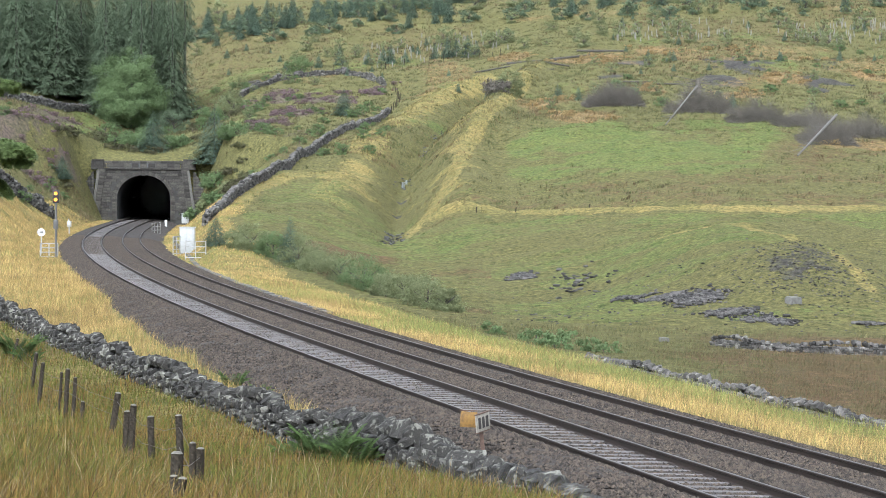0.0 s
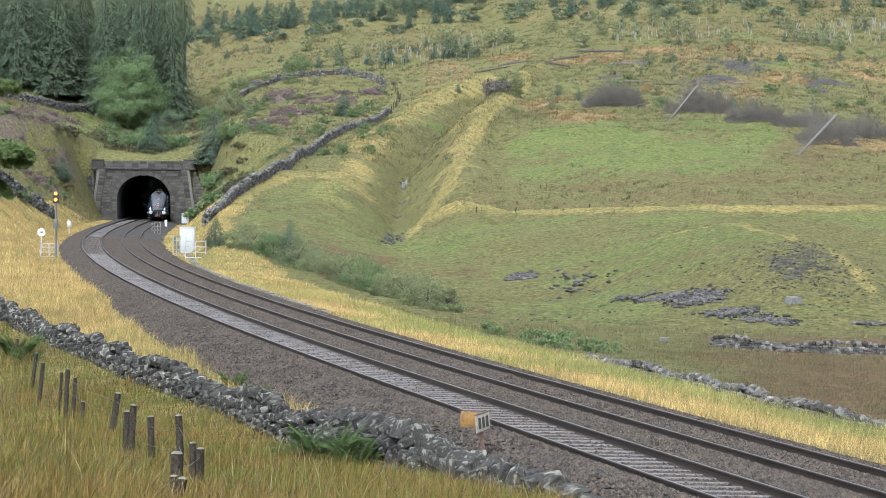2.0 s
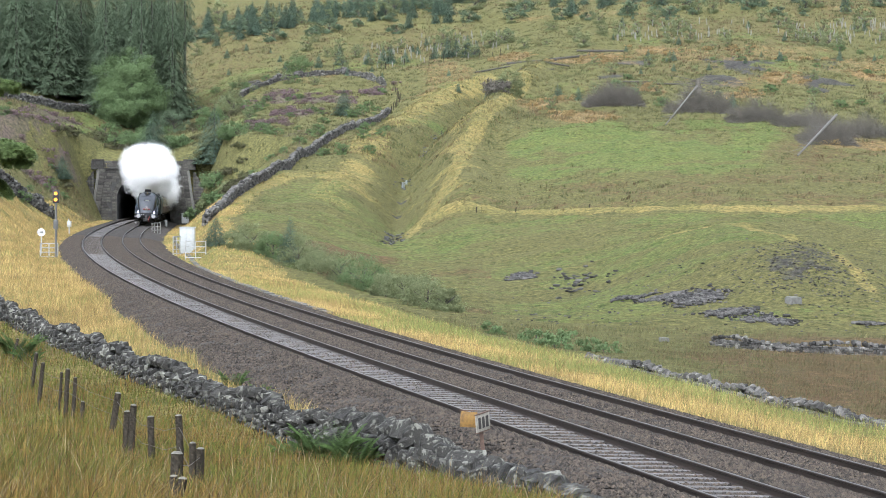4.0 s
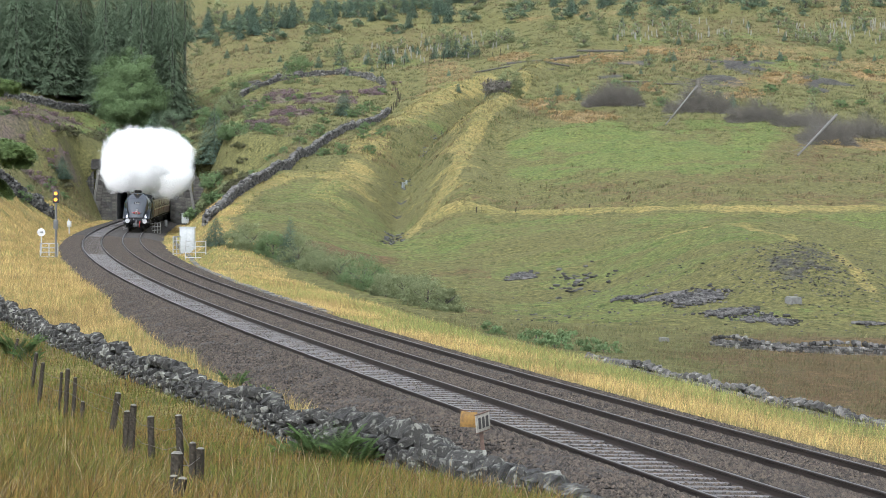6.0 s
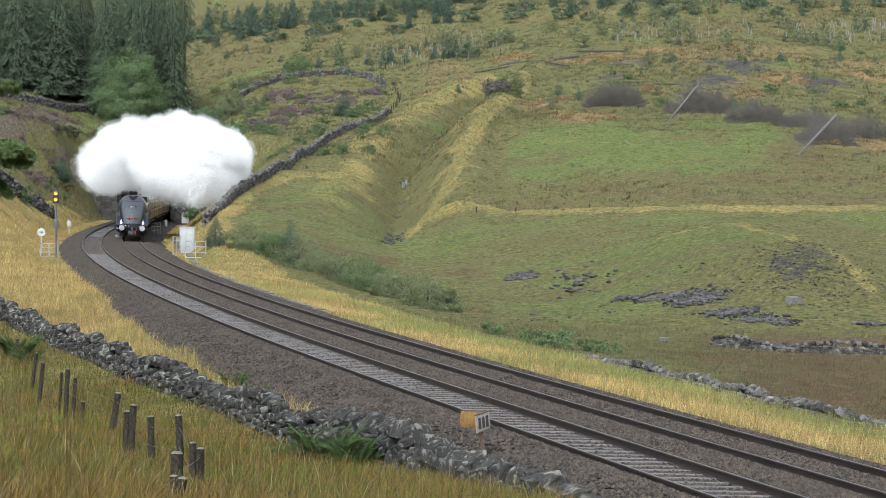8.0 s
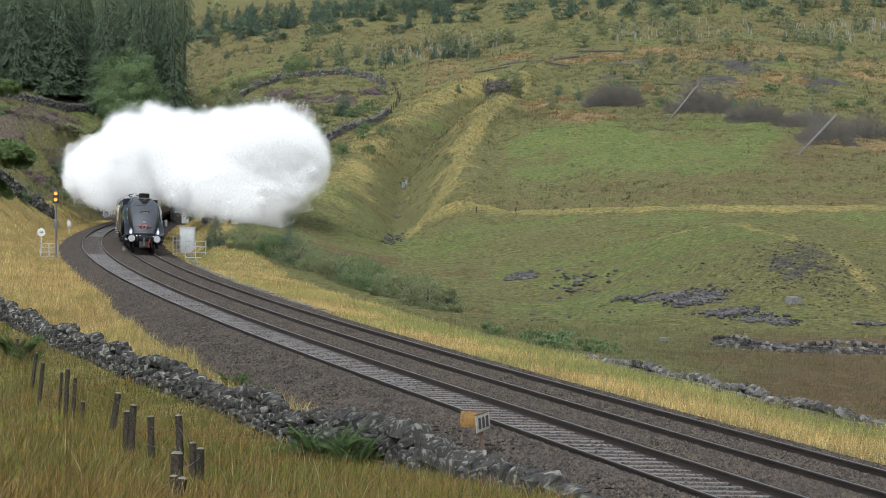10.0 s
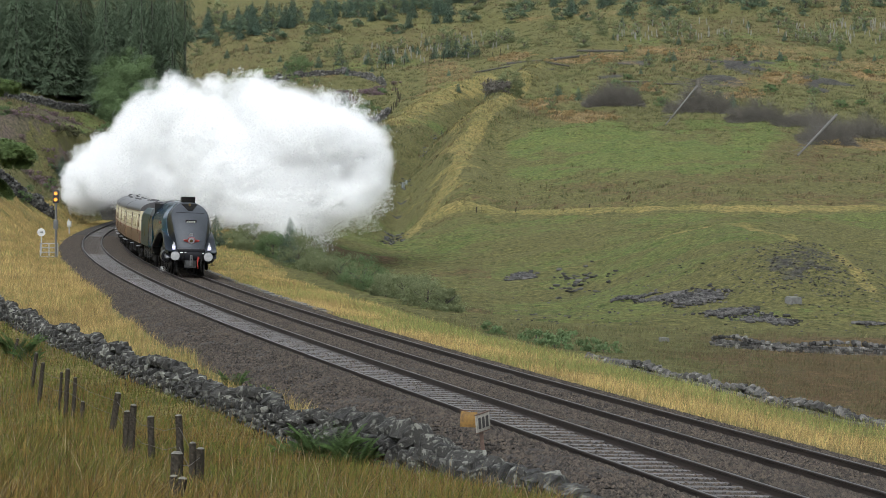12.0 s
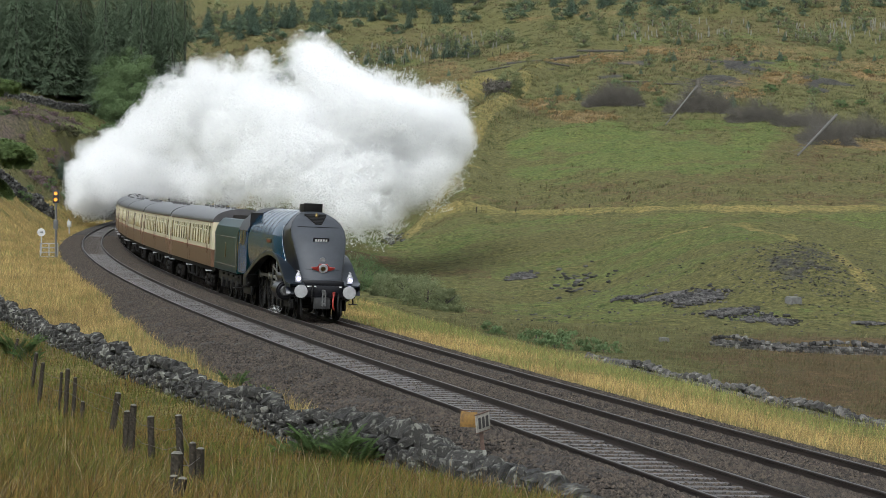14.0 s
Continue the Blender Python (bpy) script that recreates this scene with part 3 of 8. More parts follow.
def build_tunnel():
    face = frame_at(PORTAL) @ Matrix.Translation((0.3, 0, 0))
    tun = thing("tunnel_portal", face, "soot-blackened gritstone tunnel portal with an arched mouth", "tunnel", kind="structure")
    # lining
    ss = np.arange(PORTAL + 0.0, 600, 4.0)
    prof = arch(20)
    inv = face.inverted()
    v, f, k = [], [], len(prof)
    for s in ss:
        m = inv @ frame_at(s) @ Matrix.Translation((0.3, 0, 0))
        v += [m @ Vector((x, 0, z)) for x, z in prof]
    for i in range(len(ss) - 1):
        for j in range(k):
            f.append((i * k + j, i * k + (j + 1) % k, (i + 1) * k + (j + 1) % k, (i + 1) * k + j))
    link("lining", shape_mesh("lining", v, f, True), HAZY_LINING, tun, "sooty tunnel lining, its grey lifted to stand for haze")
    # headwall with the arch cut through
    bm = bmesh.new()
    outline = arch(24)
    top, w = 6.85, 6.2
    for y in (0.0, -1.6):
        ring = [bm.verts.new((x, y, z)) for x, z in outline]
        outer = []
        for x, z in outline:
            if z < ARCH_SPRING:
                outer.append(bm.verts.new((math.copysign(w, x), y, z)))
            else:
                a = math.atan2(z - ARCH_SPRING, x)
                kx = w / max(abs(math.cos(a)), 1e-6)
                kz = (top - ARCH_SPRING) / max(math.sin(a), 1e-6)
                r = min(kx, kz)
                outer.append(bm.verts.new((r * math.cos(a), y, ARCH_SPRING + r * math.sin(a))))
        for i in range(len(ring) - 1):
            bm.faces.new((ring[i], ring[i + 1], outer[i + 1], outer[i]))
        if y == 0.0:
            front = ring
    bm.verts.ensure_lookup_table()
    nring = len(outline)
    for i in range(nring - 1):
        a, b = bm.verts[i], bm.verts[i + 1]
        c, d = bm.verts[2 * nring + i + 1], bm.verts[2 * nring + i]
        bm.faces.new((a, b, c, d))
    part("headwall", bm, MORTAR, tun, soft=False)
    return tun


def portal_masonry(tun):
    """Courses of stone, ring of voussoirs, parapet, pilasters and raked wing walls."""
    rnd = random.Random(5)
    blocks = {}

    def block(w, h, d):
        key = (round(w, 2), round(h, 2), round(d, 2))
        if key not in blocks:
            bm = bmesh.new()
            box(bm, w, d, h, None, 0.0)
            bmesh.ops.bevel(bm, geom=[e for e in bm.edges if all(vv.co.y > 0 for vv in e.verts)], offset=0.03, segments=1, affect="EDGES")
            me = bpy.data.meshes.new("stone_block")
            bm.to_mesh(me)
            bm.free()
            me.materials.append(MASONRY)
            blocks[key] = me
        return blocks[key]

    def put(x, z, w, h, d, y, tilt=0.0):
        ob = new("stone_block", block(w, h, d))
        ob.parent = tun
        ob.matrix_local = Matrix.Translation((x, y + rnd.uniform(-0.02, 0.03), z)) @ Matrix.Rotation(tilt, 4, "Y")
    z = 0.0
    while z < 6.6:
        h = rnd.choice((0.34, 0.38, 0.42))
        x = -6.1
        while x < 6.1:
            w = rnd.choice((0.5, 0.62, 0.74, 0.86, 1.0))
            cx, cz = x + w / 2, z + h / 2
            near = min(abs(cx - w / 2), abs(cx + w / 2), abs(cx))
            inside = (cz < ARCH_SPRING and abs(cx) - w / 2 < ARCH_W + 0.55) or (cz >= ARCH_SPRING and math.hypot(max(abs(cx) - w / 2, 0) / (ARCH_W + 0.55), (cz + h / 2 - ARCH_SPRING - 0.1) / (ARCH_TOP - ARCH_SPRING + 0.6)) < 1)
            if not inside:
                put(cx, cz, w - 0.03, h - 0.03, 0.3, -0.05)
            x += w
        z += h
    n = 27
    for i in range(n):
        a = math.pi * (i + 0.5) / n
        put((ARCH_W + 0.3) * math.cos(a), ARCH_SPRING + (ARCH_TOP - ARCH_SPRING + 0.3) * math.sin(a), 0.40, 0.62 if i != n // 2 else 0.8, 0.34, 0.0, math.pi / 2 - a)
    for side in (-1, 1):
        zz = 0.0
        while zz < ARCH_SPRING - 0.1:
            put(side * (ARCH_W + 0.32), zz + 0.2, 0.62, 0.38, 0.34, -0.01)
            zz += 0.41
    # string course, parapet and pilaster caps
    for x in np.arange(-6.4, 6.5, 0.92):
        put(x, 6.80, 0.9, 0.26, 0.55, 0.02)
        put(x + 0.2 * math.sin(x), 7.22, 0.9, 0.54, 0.4, -0.08)
        put(x, 7.68, 0.9, 0.34, 0.5, -0.05)
    for side in (-1, 1):
        for zz in np.arange(0.2, 6.6, 0.42):
            put(side * (5.45 + 0.95 * (1 - zz / 6.8)), zz, 1.0, 0.4, 0.5, 0.08)
        bm = bmesh.new()
        rake = Matrix.Translation((side * 6.35, 0.30, 3.3)) @ Matrix.Rotation(-side * math.atan2(0.95, 6.6), 4, "Y")
        box(bm, 0.34, 0.34, 6.5, rake, 0.03)
        part("raked_coping", bm, COPING, tun, "paler raked stone coping", False)
        put(side * 6.0, 7.35, 1.5, 0.95, 0.6, 0.0)
        put(side * 6.0, 7.95, 1.6, 0.22, 0.7, 0.02)
        # wing wall stepping down the cutting side
        for i in range(9):
            for zz in np.arange(0.2, 6.1 - 0.6 * i, 0.44):
                put(side * (6.75 + 0.36 * i), zz, 0.4, 0.42, 0.5, -0.1 + 0.42 * i)
            put(side * (6.75 + 0.36 * i), 6.2 - 0.6 * i, 0.5, 0.2, 0.6, -0.1 + 0.42 * i, side * 0.8)


TUNNEL = build_tunnel()
portal_masonry(TUNNEL)


# ---------- drystone walls ----------
def rock_shapes(count, seed_, sx=1.0, sy=0.8, sz=0.55):
    """Angular stones: verts and triangles of a few variants, about one unit long."""
    rnd, shapes = random.Random(seed_), []
    for _ in range(count):
        bm = bmesh.new()
        bmesh.ops.create_cube(bm, size=1.0)
        bmesh.ops.bevel(bm, geom=bm.edges[:], offset=rnd.uniform(0.10, 0.2), segments=1, affect="EDGES")
        for v in bm.verts:
            v.co += Vector((rnd.uniform(-1, 1), rnd.uniform(-1, 1), rnd.uniform(-1, 1))) * 0.085
            v.co = Vector((v.co.x * sx, v.co.y * sy, v.co.z * sz))
        bmesh.ops.triangulate(bm, faces=bm.faces[:])
        bm.verts.ensure_lookup_table()
        shapes.append((np.array([v.co[:] for v in bm.verts]), np.array([[v.index for v in f.verts] for f in bm.faces])))
        bm.free()
    return shapes


ROCKS = rock_shapes(8, 4)
ROCK_MESHES = {}


def rock_mesh(k, material):
    if (k, material.name) not in ROCK_MESHES:
        me = shape_mesh("stone", *ROCKS[k])
        me.materials.append(material)
        ROCK_MESHES[k, material.name] = me
    return ROCK_MESHES[k, material.name]


def joined_rocks(name, places):
    """Many stones as one mesh. places: shape, size, position, turn about z, tilt."""
    V, F, n = [], [], 0
    for k, size, p, rz, tilt in places:
        v, f = ROCKS[k]
        m = np.array((Matrix.Rotation(rz, 3, "Z") @ Matrix.Rotation(tilt, 3, "X")) @ Matrix.Diagonal(size))
        V.append(v @ m.T + np.array(p))
        F.append(f + n)
        n += len(v)
    return shape_mesh(name, np.concatenate(V), np.concatenate(F))


def wall_stones(path, height, thick, size, seed_, ragged=0.15, cope=True, loose=0.15):
    """Courses of rough stones along a path of (x, y) points, both faces, with a rough cope."""
    rnd, out = random.Random(seed_), []
    pts = [Vector((x, y)) for x, y in path]
    L = [0.0]
    for a, b in zip(pts[:-1], pts[1:]):
        L.append(L[-1] + (b - a).length)
    xs, ys = [p.x for p in pts], [p.y for p in pts]
    grid = np.arange(0, L[-1] + 1, 1.0)
    gz = ground(np.interp(grid, L, xs), np.interp(grid, L, ys))
    layer = 0.0
    while layer < height - size * 0.3:
        h = size * rnd.uniform(0.5, 0.65)
        d = -rnd.random() * size
        while d < L[-1]:
            w = size * rnd.uniform(0.75, 1.7)
            hh = height * (1 + ragged * math.sin(d * 0.9 + 2.0 * math.sin(d * 0.23)) + rnd.uniform(-ragged, ragged) * 0.5)
            if layer < hh:
                c = min(max(d + w / 2, 0), L[-1])
                x, y, z = np.interp(c, L, xs), np.interp(c, L, ys), np.interp(c, grid, gz)
                i = min(max(np.searchsorted(L, c) - 1, 0), len(pts) - 2)
                ang = math.atan2(pts[i + 1].y - pts[i].y, pts[i + 1].x - pts[i].x)
                t = thick * (1 - 0.35 * layer / height)
                for side in (-1, 1):
                    off = side * (t / 2 - size * 0.25) + rnd.uniform(-0.03, 0.03)
                    p = (x - math.sin(ang) * off, y + math.cos(ang) * off, z - 0.08 + layer + h / 2 + rnd.uniform(-0.14, 0.14) * loose)
                    out.append((rnd.randrange(8), (w * rnd.uniform(0.8, 1.05), size * rnd.uniform(0.8, 1.3), h * rnd.uniform(1.5, 2.15)), p, ang + rnd.uniform(-1, 1) * loose, rnd.uniform(-1, 1) * loose * 1.3))
            d += w
        layer += h
    if cope:
        d = 0.0
        while d < L[-1]:
            w = size * rnd.uniform(0.7, 1.3)
            x, y, z = np.interp(d, L, xs), np.interp(d, L, ys), np.interp(d, grid, gz)
            i = min(max(np.searchsorted(L, d) - 1, 0), len(pts) - 2)
            ang = math.atan2(pts[i + 1].y - pts[i].y, pts[i + 1].x - pts[i].x)
            hh = height * (1 + ragged * math.sin(d * 0.9 + 2.0 * math.sin(d * 0.23)))
            out.append((rnd.randrange(8), (w, thick * rnd.uniform(0.4, 0.75), size * rnd.uniform(1.0, 2.2)), (x + rnd.uniform(-0.1, 0.1), y + rnd.uniform(-0.1, 0.1), z + hh - 0.03), ang + rnd.uniform(-0.9, 0.9), rnd.uniform(-0.8, 0.8)))
            d += w * 0.75
    return out


def near_wall():
    w = thing("drystone_wall", Matrix.Identity(4), "weathered grey drystone wall with lichened stones along the field", "wall", kind="structure")
    def run(s0, s1):
        out = []
        for s in np.arange(s0, s1 + 0.1, 2.0):
            p = on_line(s, float(near_wall_offset(s)))
            out.append((p.x, p.y))
        return out
    st = wall_stones(run(-50, 14), 0.55, 0.60, 0.23, 7, 0.24, True, 0.5)
    st += wall_stones(run(-70, -49), 0.66, 0.75, 0.38, 9, 0.16, True, 0.55)
    # the stretch by the signboard singly, the rest joined
    close = sorted((q for q in st if 36.0 < q[2][1] < 52.0), key=lambda q: -q[2][2])[:300]
    ids = {id(q) for q in close}
    for k, size, p, rz, tilt in close:
        ob = new("stone", rock_mesh(k, WALLSTONE))
        ob.parent = w
        ob.matrix_local = Matrix.Translation(p) @ Matrix.Rotation(rz, 4, "Z") @ Matrix.Rotation(tilt, 4, "X") @ Matrix.Diagonal((*size, 1))
    far = link("joined_stones", joined_rocks("joined_stones", [q for q in st if id(q) not in ids]), WALLJOIN, w)
    far["kind"] = "stuff"


WALLJOIN = mat("drystone_far_run", (0.020, 0.0187, 0.016), 0.92, vary=0.5, scale=15, second=(0.215, 0.215, 0.185), bump=0.9, bump_scale=14, island=0.65, patch=(0.535, 0.62))


def far_wall(path, height, size, seed_, label, ragged=0.12, material=WALLFAR):
    w = thing("drystone_wall", Matrix.Identity(4), label, "wall", "hill walls", "structure")
    p = []
    for (ax, ay), (bx, by) in zip(path[:-1], path[1:]):
        n = max(2, int(math.hypot(bx - ax, by - ay) / 4))
        p += [(ax + (bx - ax) * i / n, ay + (by - ay) * i / n) for i in range(n)]
    p.append(path[-1])
    ob = link("joined_stones", joined_rocks("joined_stones", wall_stones(p, height, 0.6, size, seed_, ragged)), material, w)
    ob["kind"] = "stuff"


def lineside_wall_path(offset, s0, s1):
    out = []
    for s in np.arange(s0, s1, 3.0):
        p = on_line(s, offset + 0.5 * math.sin(s * 0.11))
        out.append((p.x, p.y))
    return out


near_wall()
far_wall(lineside_wall_path(-8.7, -80, -8), 0.22, 0.17, 21, "tumbled low drystone wall beside the railway grass", 0.35)
far_wall([(12.6, 116.5), (14.5, 114.5), (17.0, 113.0), (20.0, 112.0), (25.0, 111.0), (33.0, 110.0)], 0.42, 0.17, 22, "broken drystone wall across the marsh", 0.3)
far_wall([(-20.6, 219.0), (-19.7, 229.0), (-19.2, 256.0), (-17.1, 289.0), (-13.2, 320.0), (-10.6, 343.0), (-7.9, 364.0)], 0.85, 0.40, 23, "grey drystone wall climbing the hillside")
far_wall([(-32.0, 399.0), (-26.7, 417.0), (-23.0, 424.0), (-17.5, 427.0), (-13.0, 418.0), (-9.6, 408.0)], 0.75, 0.46, 24, "old drystone wall round the heather", 0.3)
far_wall([(-75.0, 352.0), (-62.5, 354.0), (-58.5, 364.0), (-56.0, 377.0), (-54.0, 386.0)], 1.0, 0.48, 25, "drystone wall below the conifer wood")
far_wall([(-50.0, 236.0), (-44.0, 250.0), (-41.5, 258.0), (-40.6, 262.0)], 1.2, 0.42, 26, "ruined drystone wall on the cutting side", 0.3)


# ---------- scree and loose stones ----------
def scree_stones():
    rnd, out = random.Random(8), []
    for cx, cy, rx, ry in SCREE:
        for _ in range(int(900 * rx * ry)):
            x, y = cx + rx * rnd.gauss(0, 0.55), cy + ry * rnd.gauss(0, 0.55)
            s = 0.06 + 0.2 * rnd.random() ** 2
            out.append((rnd.randrange(8), (s * 1.4, s, s * 0.8), [x, y, 0], rnd.uniform(0, 6.3), rnd.uniform(-1.0, 1.0)))
    for _ in range(420):
        x, y = rnd.uniform(4, 34), rnd.uniform(128, 165)
        s = rnd.uniform(0.05, 0.15)
        out.append((rnd.randrange(8), (s * 1.3, s, s * 0.8), [x, y, 0], rnd.uniform(0, 6.3), rnd.uniform(-0.5, 0.5)))
    for _ in range(700):
        x, y = rnd.gauss(20.6, 1.9), rnd.gauss(144, 3.2)
        s = rnd.uniform(0.04, 0.13)
        out.append((rnd.randrange(8), (s * 1.3, s, s * 0.8), [x, y, 0], rnd.uniform(0, 6.3), rnd.uniform(-0.5, 0.5)))
    for _ in range(60):
        x, y = 9.5 + rnd.gauss(0, 1.0), 172 + rnd.gauss(0, 5)
        s = rnd.uniform(0.12, 0.35)
        out.append((rnd.randrange(8), (s * 1.3, s, s * 0.8), [x, y, 0], rnd.uniform(0, 6.3), rnd.uniform(-0.5, 0.5)))
    z = ground(np.array([o[2][0] for o in out]), np.array([o[2][1] for o in out]))
    for o, zz in zip(out, z):
        o[2][2] = zz + o[1][2] * 0.35
    stuff("scree", joined_rocks("scree", out), mat("slaty_scree", (0.050, 0.047, 0.044), 0.9, vary=0.4, scale=4, second=(0.034, 0.033, 0.032), island=0.8), "dark slaty stones spilling down the bank", "scree")
    pale = mat("pale_boulder", (0.13, 0.128, 0.118), 0.9, vary=0.4, scale=3, second=(0.085, 0.083, 0.075), bump=0.8, bump_scale=6)
    for x, y, s in ((19.2, 138.2, 0.75), (10.4, 118.5, 0.4)):
        b = link("boulder", rock_mesh(2, pale), None)
        tagged(b, "pale grey boulder in the rough grass", "boulder")
        b.matrix_world = Matrix.Translation((x, y, ground_at(x, y) + 0.2 * s)) @ Matrix.Rotation(0.4, 4, "Z") @ Matrix.Diagonal((s, s, s * 1.4, 1))


scree_stones()


def ballast_stones():
    """Loose stones over the bed, joined; close enough to be told apart on the near stretch."""
    rng = np.random.default_rng(2)
    n = 240000
    s = -66 + 200 * rng.random(n) ** 1.9
    o = -2.7 + rng.random(n) * (bed_edge(s) + 2.95)
    th, x, y = np.interp(s, LINE_S, LINE_TH), np.interp(s, LINE_S, LINE_X), np.interp(s, LINE_S, LINE_Y)
    P = np.stack([x - np.sin(th) * o, y + np.cos(th) * o, ballast_height(o, s) + 0.03 - 0.03 * (np.abs(o - SPACING) < 0.75)], -1)
    on_rail = np.zeros(n, bool)
    for c in (-GAUGE / 2, GAUGE / 2, SPACING - GAUGE / 2, SPACING + GAUGE / 2):
        on_rail |= np.abs(o - c) < 0.1
    tie = np.abs((s + 72 + 0.31) % 0.62 - 0.31)
    between = (np.abs(o - SPACING) < 0.75) & ((tie < 0.10)) & (rng.random(n) < 0.95)
    P = P[~(on_rail | between)]
    n = len(P)
    size = rng.uniform(0.020, 0.046, n) * (1 + 0.25 * rng.random(n))
    oct_ = np.array([(1, 0, 0), (-1, 0, 0), (0, 1, 0), (0, -1, 0), (0, 0, 0.8), (0, 0, -0.8)], float)
    tri = np.array([(0, 2, 4), (2, 1, 4), (1, 3, 4), (3, 0, 4), (2, 0, 5), (1, 2, 5), (3, 1, 5), (0, 3, 5)])
    V = oct_[None] * (1 + 0.5 * (rng.random((n, 6, 3)) - 0.5)) * size[:, None, None]
    a = rng.random(n) * 6.3
    c, d = np.cos(a), np.sin(a)
    V = np.stack([V[..., 0] * c[:, None] - V[..., 1] * d[:, None], V[..., 0] * d[:, None] + V[..., 1] * c[:, None], V[..., 2]], -1) + P[:, None]
    F = tri[None] + 6 * np.arange(n)[:, None, None]
    stuff("ballast_stones", shape_mesh("ballast_stones", V.reshape(-1, 3), F.reshape(-1, 3)), STONE_CHIP, "loose grey-brown ballast stones", "ballast")


ballast_stones()


# ---------- grasses ----------
def tint_material(name, rough_=0.9):
    m = bpy.data.materials.new(name)
    m.use_nodes = True
    n, l = m.node_tree.nodes, m.node_tree.links
    b = n["Principled BSDF"]
    b.inputs["Roughness"].default_value, b.inputs["Specular IOR Level"].default_value = rough_, 0.15
    at = n.new("ShaderNodeAttribute")
    at.attribute_name = "tint"
    g = n.new("ShaderNodeNewGeometry")
    h = n.new("ShaderNodeHueSaturation")
    r = n.new("ShaderNodeMapRange")
    r.inputs[3].default_value, r.inputs[4].default_value = 0.82, 1.18
    l.new(g.outputs["Random Per Island"], r.inputs[0])
    l.new(r.outputs[0], h.inputs["Value"])
    l.new(at.outputs["Color"], h.inputs["Color"])
    l.new(h.outputs[0], b.inputs["Base Color"])
    let_through(m, h.outputs[0], 0.12)
    return m


GRASSMAT = tint_material("grass_blades")


def zone_tint(X, Y, Z, rng):
    c = np.tile(np.array(SWARD), (len(X), 1))
    jit = rng.random((len(X), 1))
    for (name, a, d), v in zip(ZONES, zone_fields(X, Y, Z).values()):
        hit = (np.clip(v, 0, 1)[:, None] + 0.5 * rng.random((len(X), 1)) - 0.25) > 0.5
        c = np.where(hit, np.array(a) * jit + np.array(d) * (1 - jit), c)
    return c


def blades(name, X, Y, h, w, label, category, seed_, lean=0.35, tint=None, vary=0.5):
    rng = np.random.default_rng(seed_)
    n = len(X)
    Z = ground(X, Y)
    c = zone_tint(X, Y, Z, rng) if tint is None else tint
    c = c * (1 - vary / 2 + vary * rng.random((n, 1)))
    a, b = rng.random(n) * 6.283, rng.random(n) * 6.283
    dx, dy = np.cos(a) * w / 2, np.sin(a) * w / 2
    lx, ly = np.cos(b) * h * lean * rng.random(n) + h * 0.08, np.sin(b) * h * lean * rng.random(n)
    base = np.stack([X, Y, Z - 0.04], -1)
    V = np.zeros((n, 5, 3))
    V[:, 0] = base + np.stack([dx, dy, 0 * h], -1)
    V[:, 1] = base - np.stack([dx, dy, 0 * h], -1)
    V[:, 2] = base + np.stack([dx * 0.7 + lx * 0.35, dy * 0.7 + ly * 0.35, h * 0.6], -1)
    V[:, 3] = base + np.stack([-dx * 0.7 + lx * 0.35, -dy * 0.7 + ly * 0.35, h * 0.6], -1)
    V[:, 4] = base + np.stack([lx, ly, h], -1)
    T = np.array([(0, 1, 3), (0, 3, 2), (2, 3, 4)])
    F = (T[None] + 5 * np.arange(n)[:, None, None]).reshape(-1, 3)
    me = shape_mesh(name, V.reshape(-1, 3), F)
    at = me.color_attributes.new("tint", "FLOAT_COLOR", "POINT")
    col = np.ones((n, 5, 4), np.float32)
    col[..., :3] = c[:, None]
    at.data.foreach_set("color", col.ravel())
    return stuff(name, me, GRASSMAT, label, category)


def scatter(n, b0, b1, y0, y1, seed_, power=1.0):
    """Places fanned out over the valley, thinning with distance."""
    rng = np.random.default_rng(seed_)
    u = rng.random(n)
    if abs(power - 1) < 1e-6:
        Y = y0 * (y1 / y0) ** u
    else:
        k = 1 - power
        Y = (y0**k + u * (y1**k - y0**k)) ** (1 / k)
    return rng.uniform(b0, b1, n) * Y, Y, rng


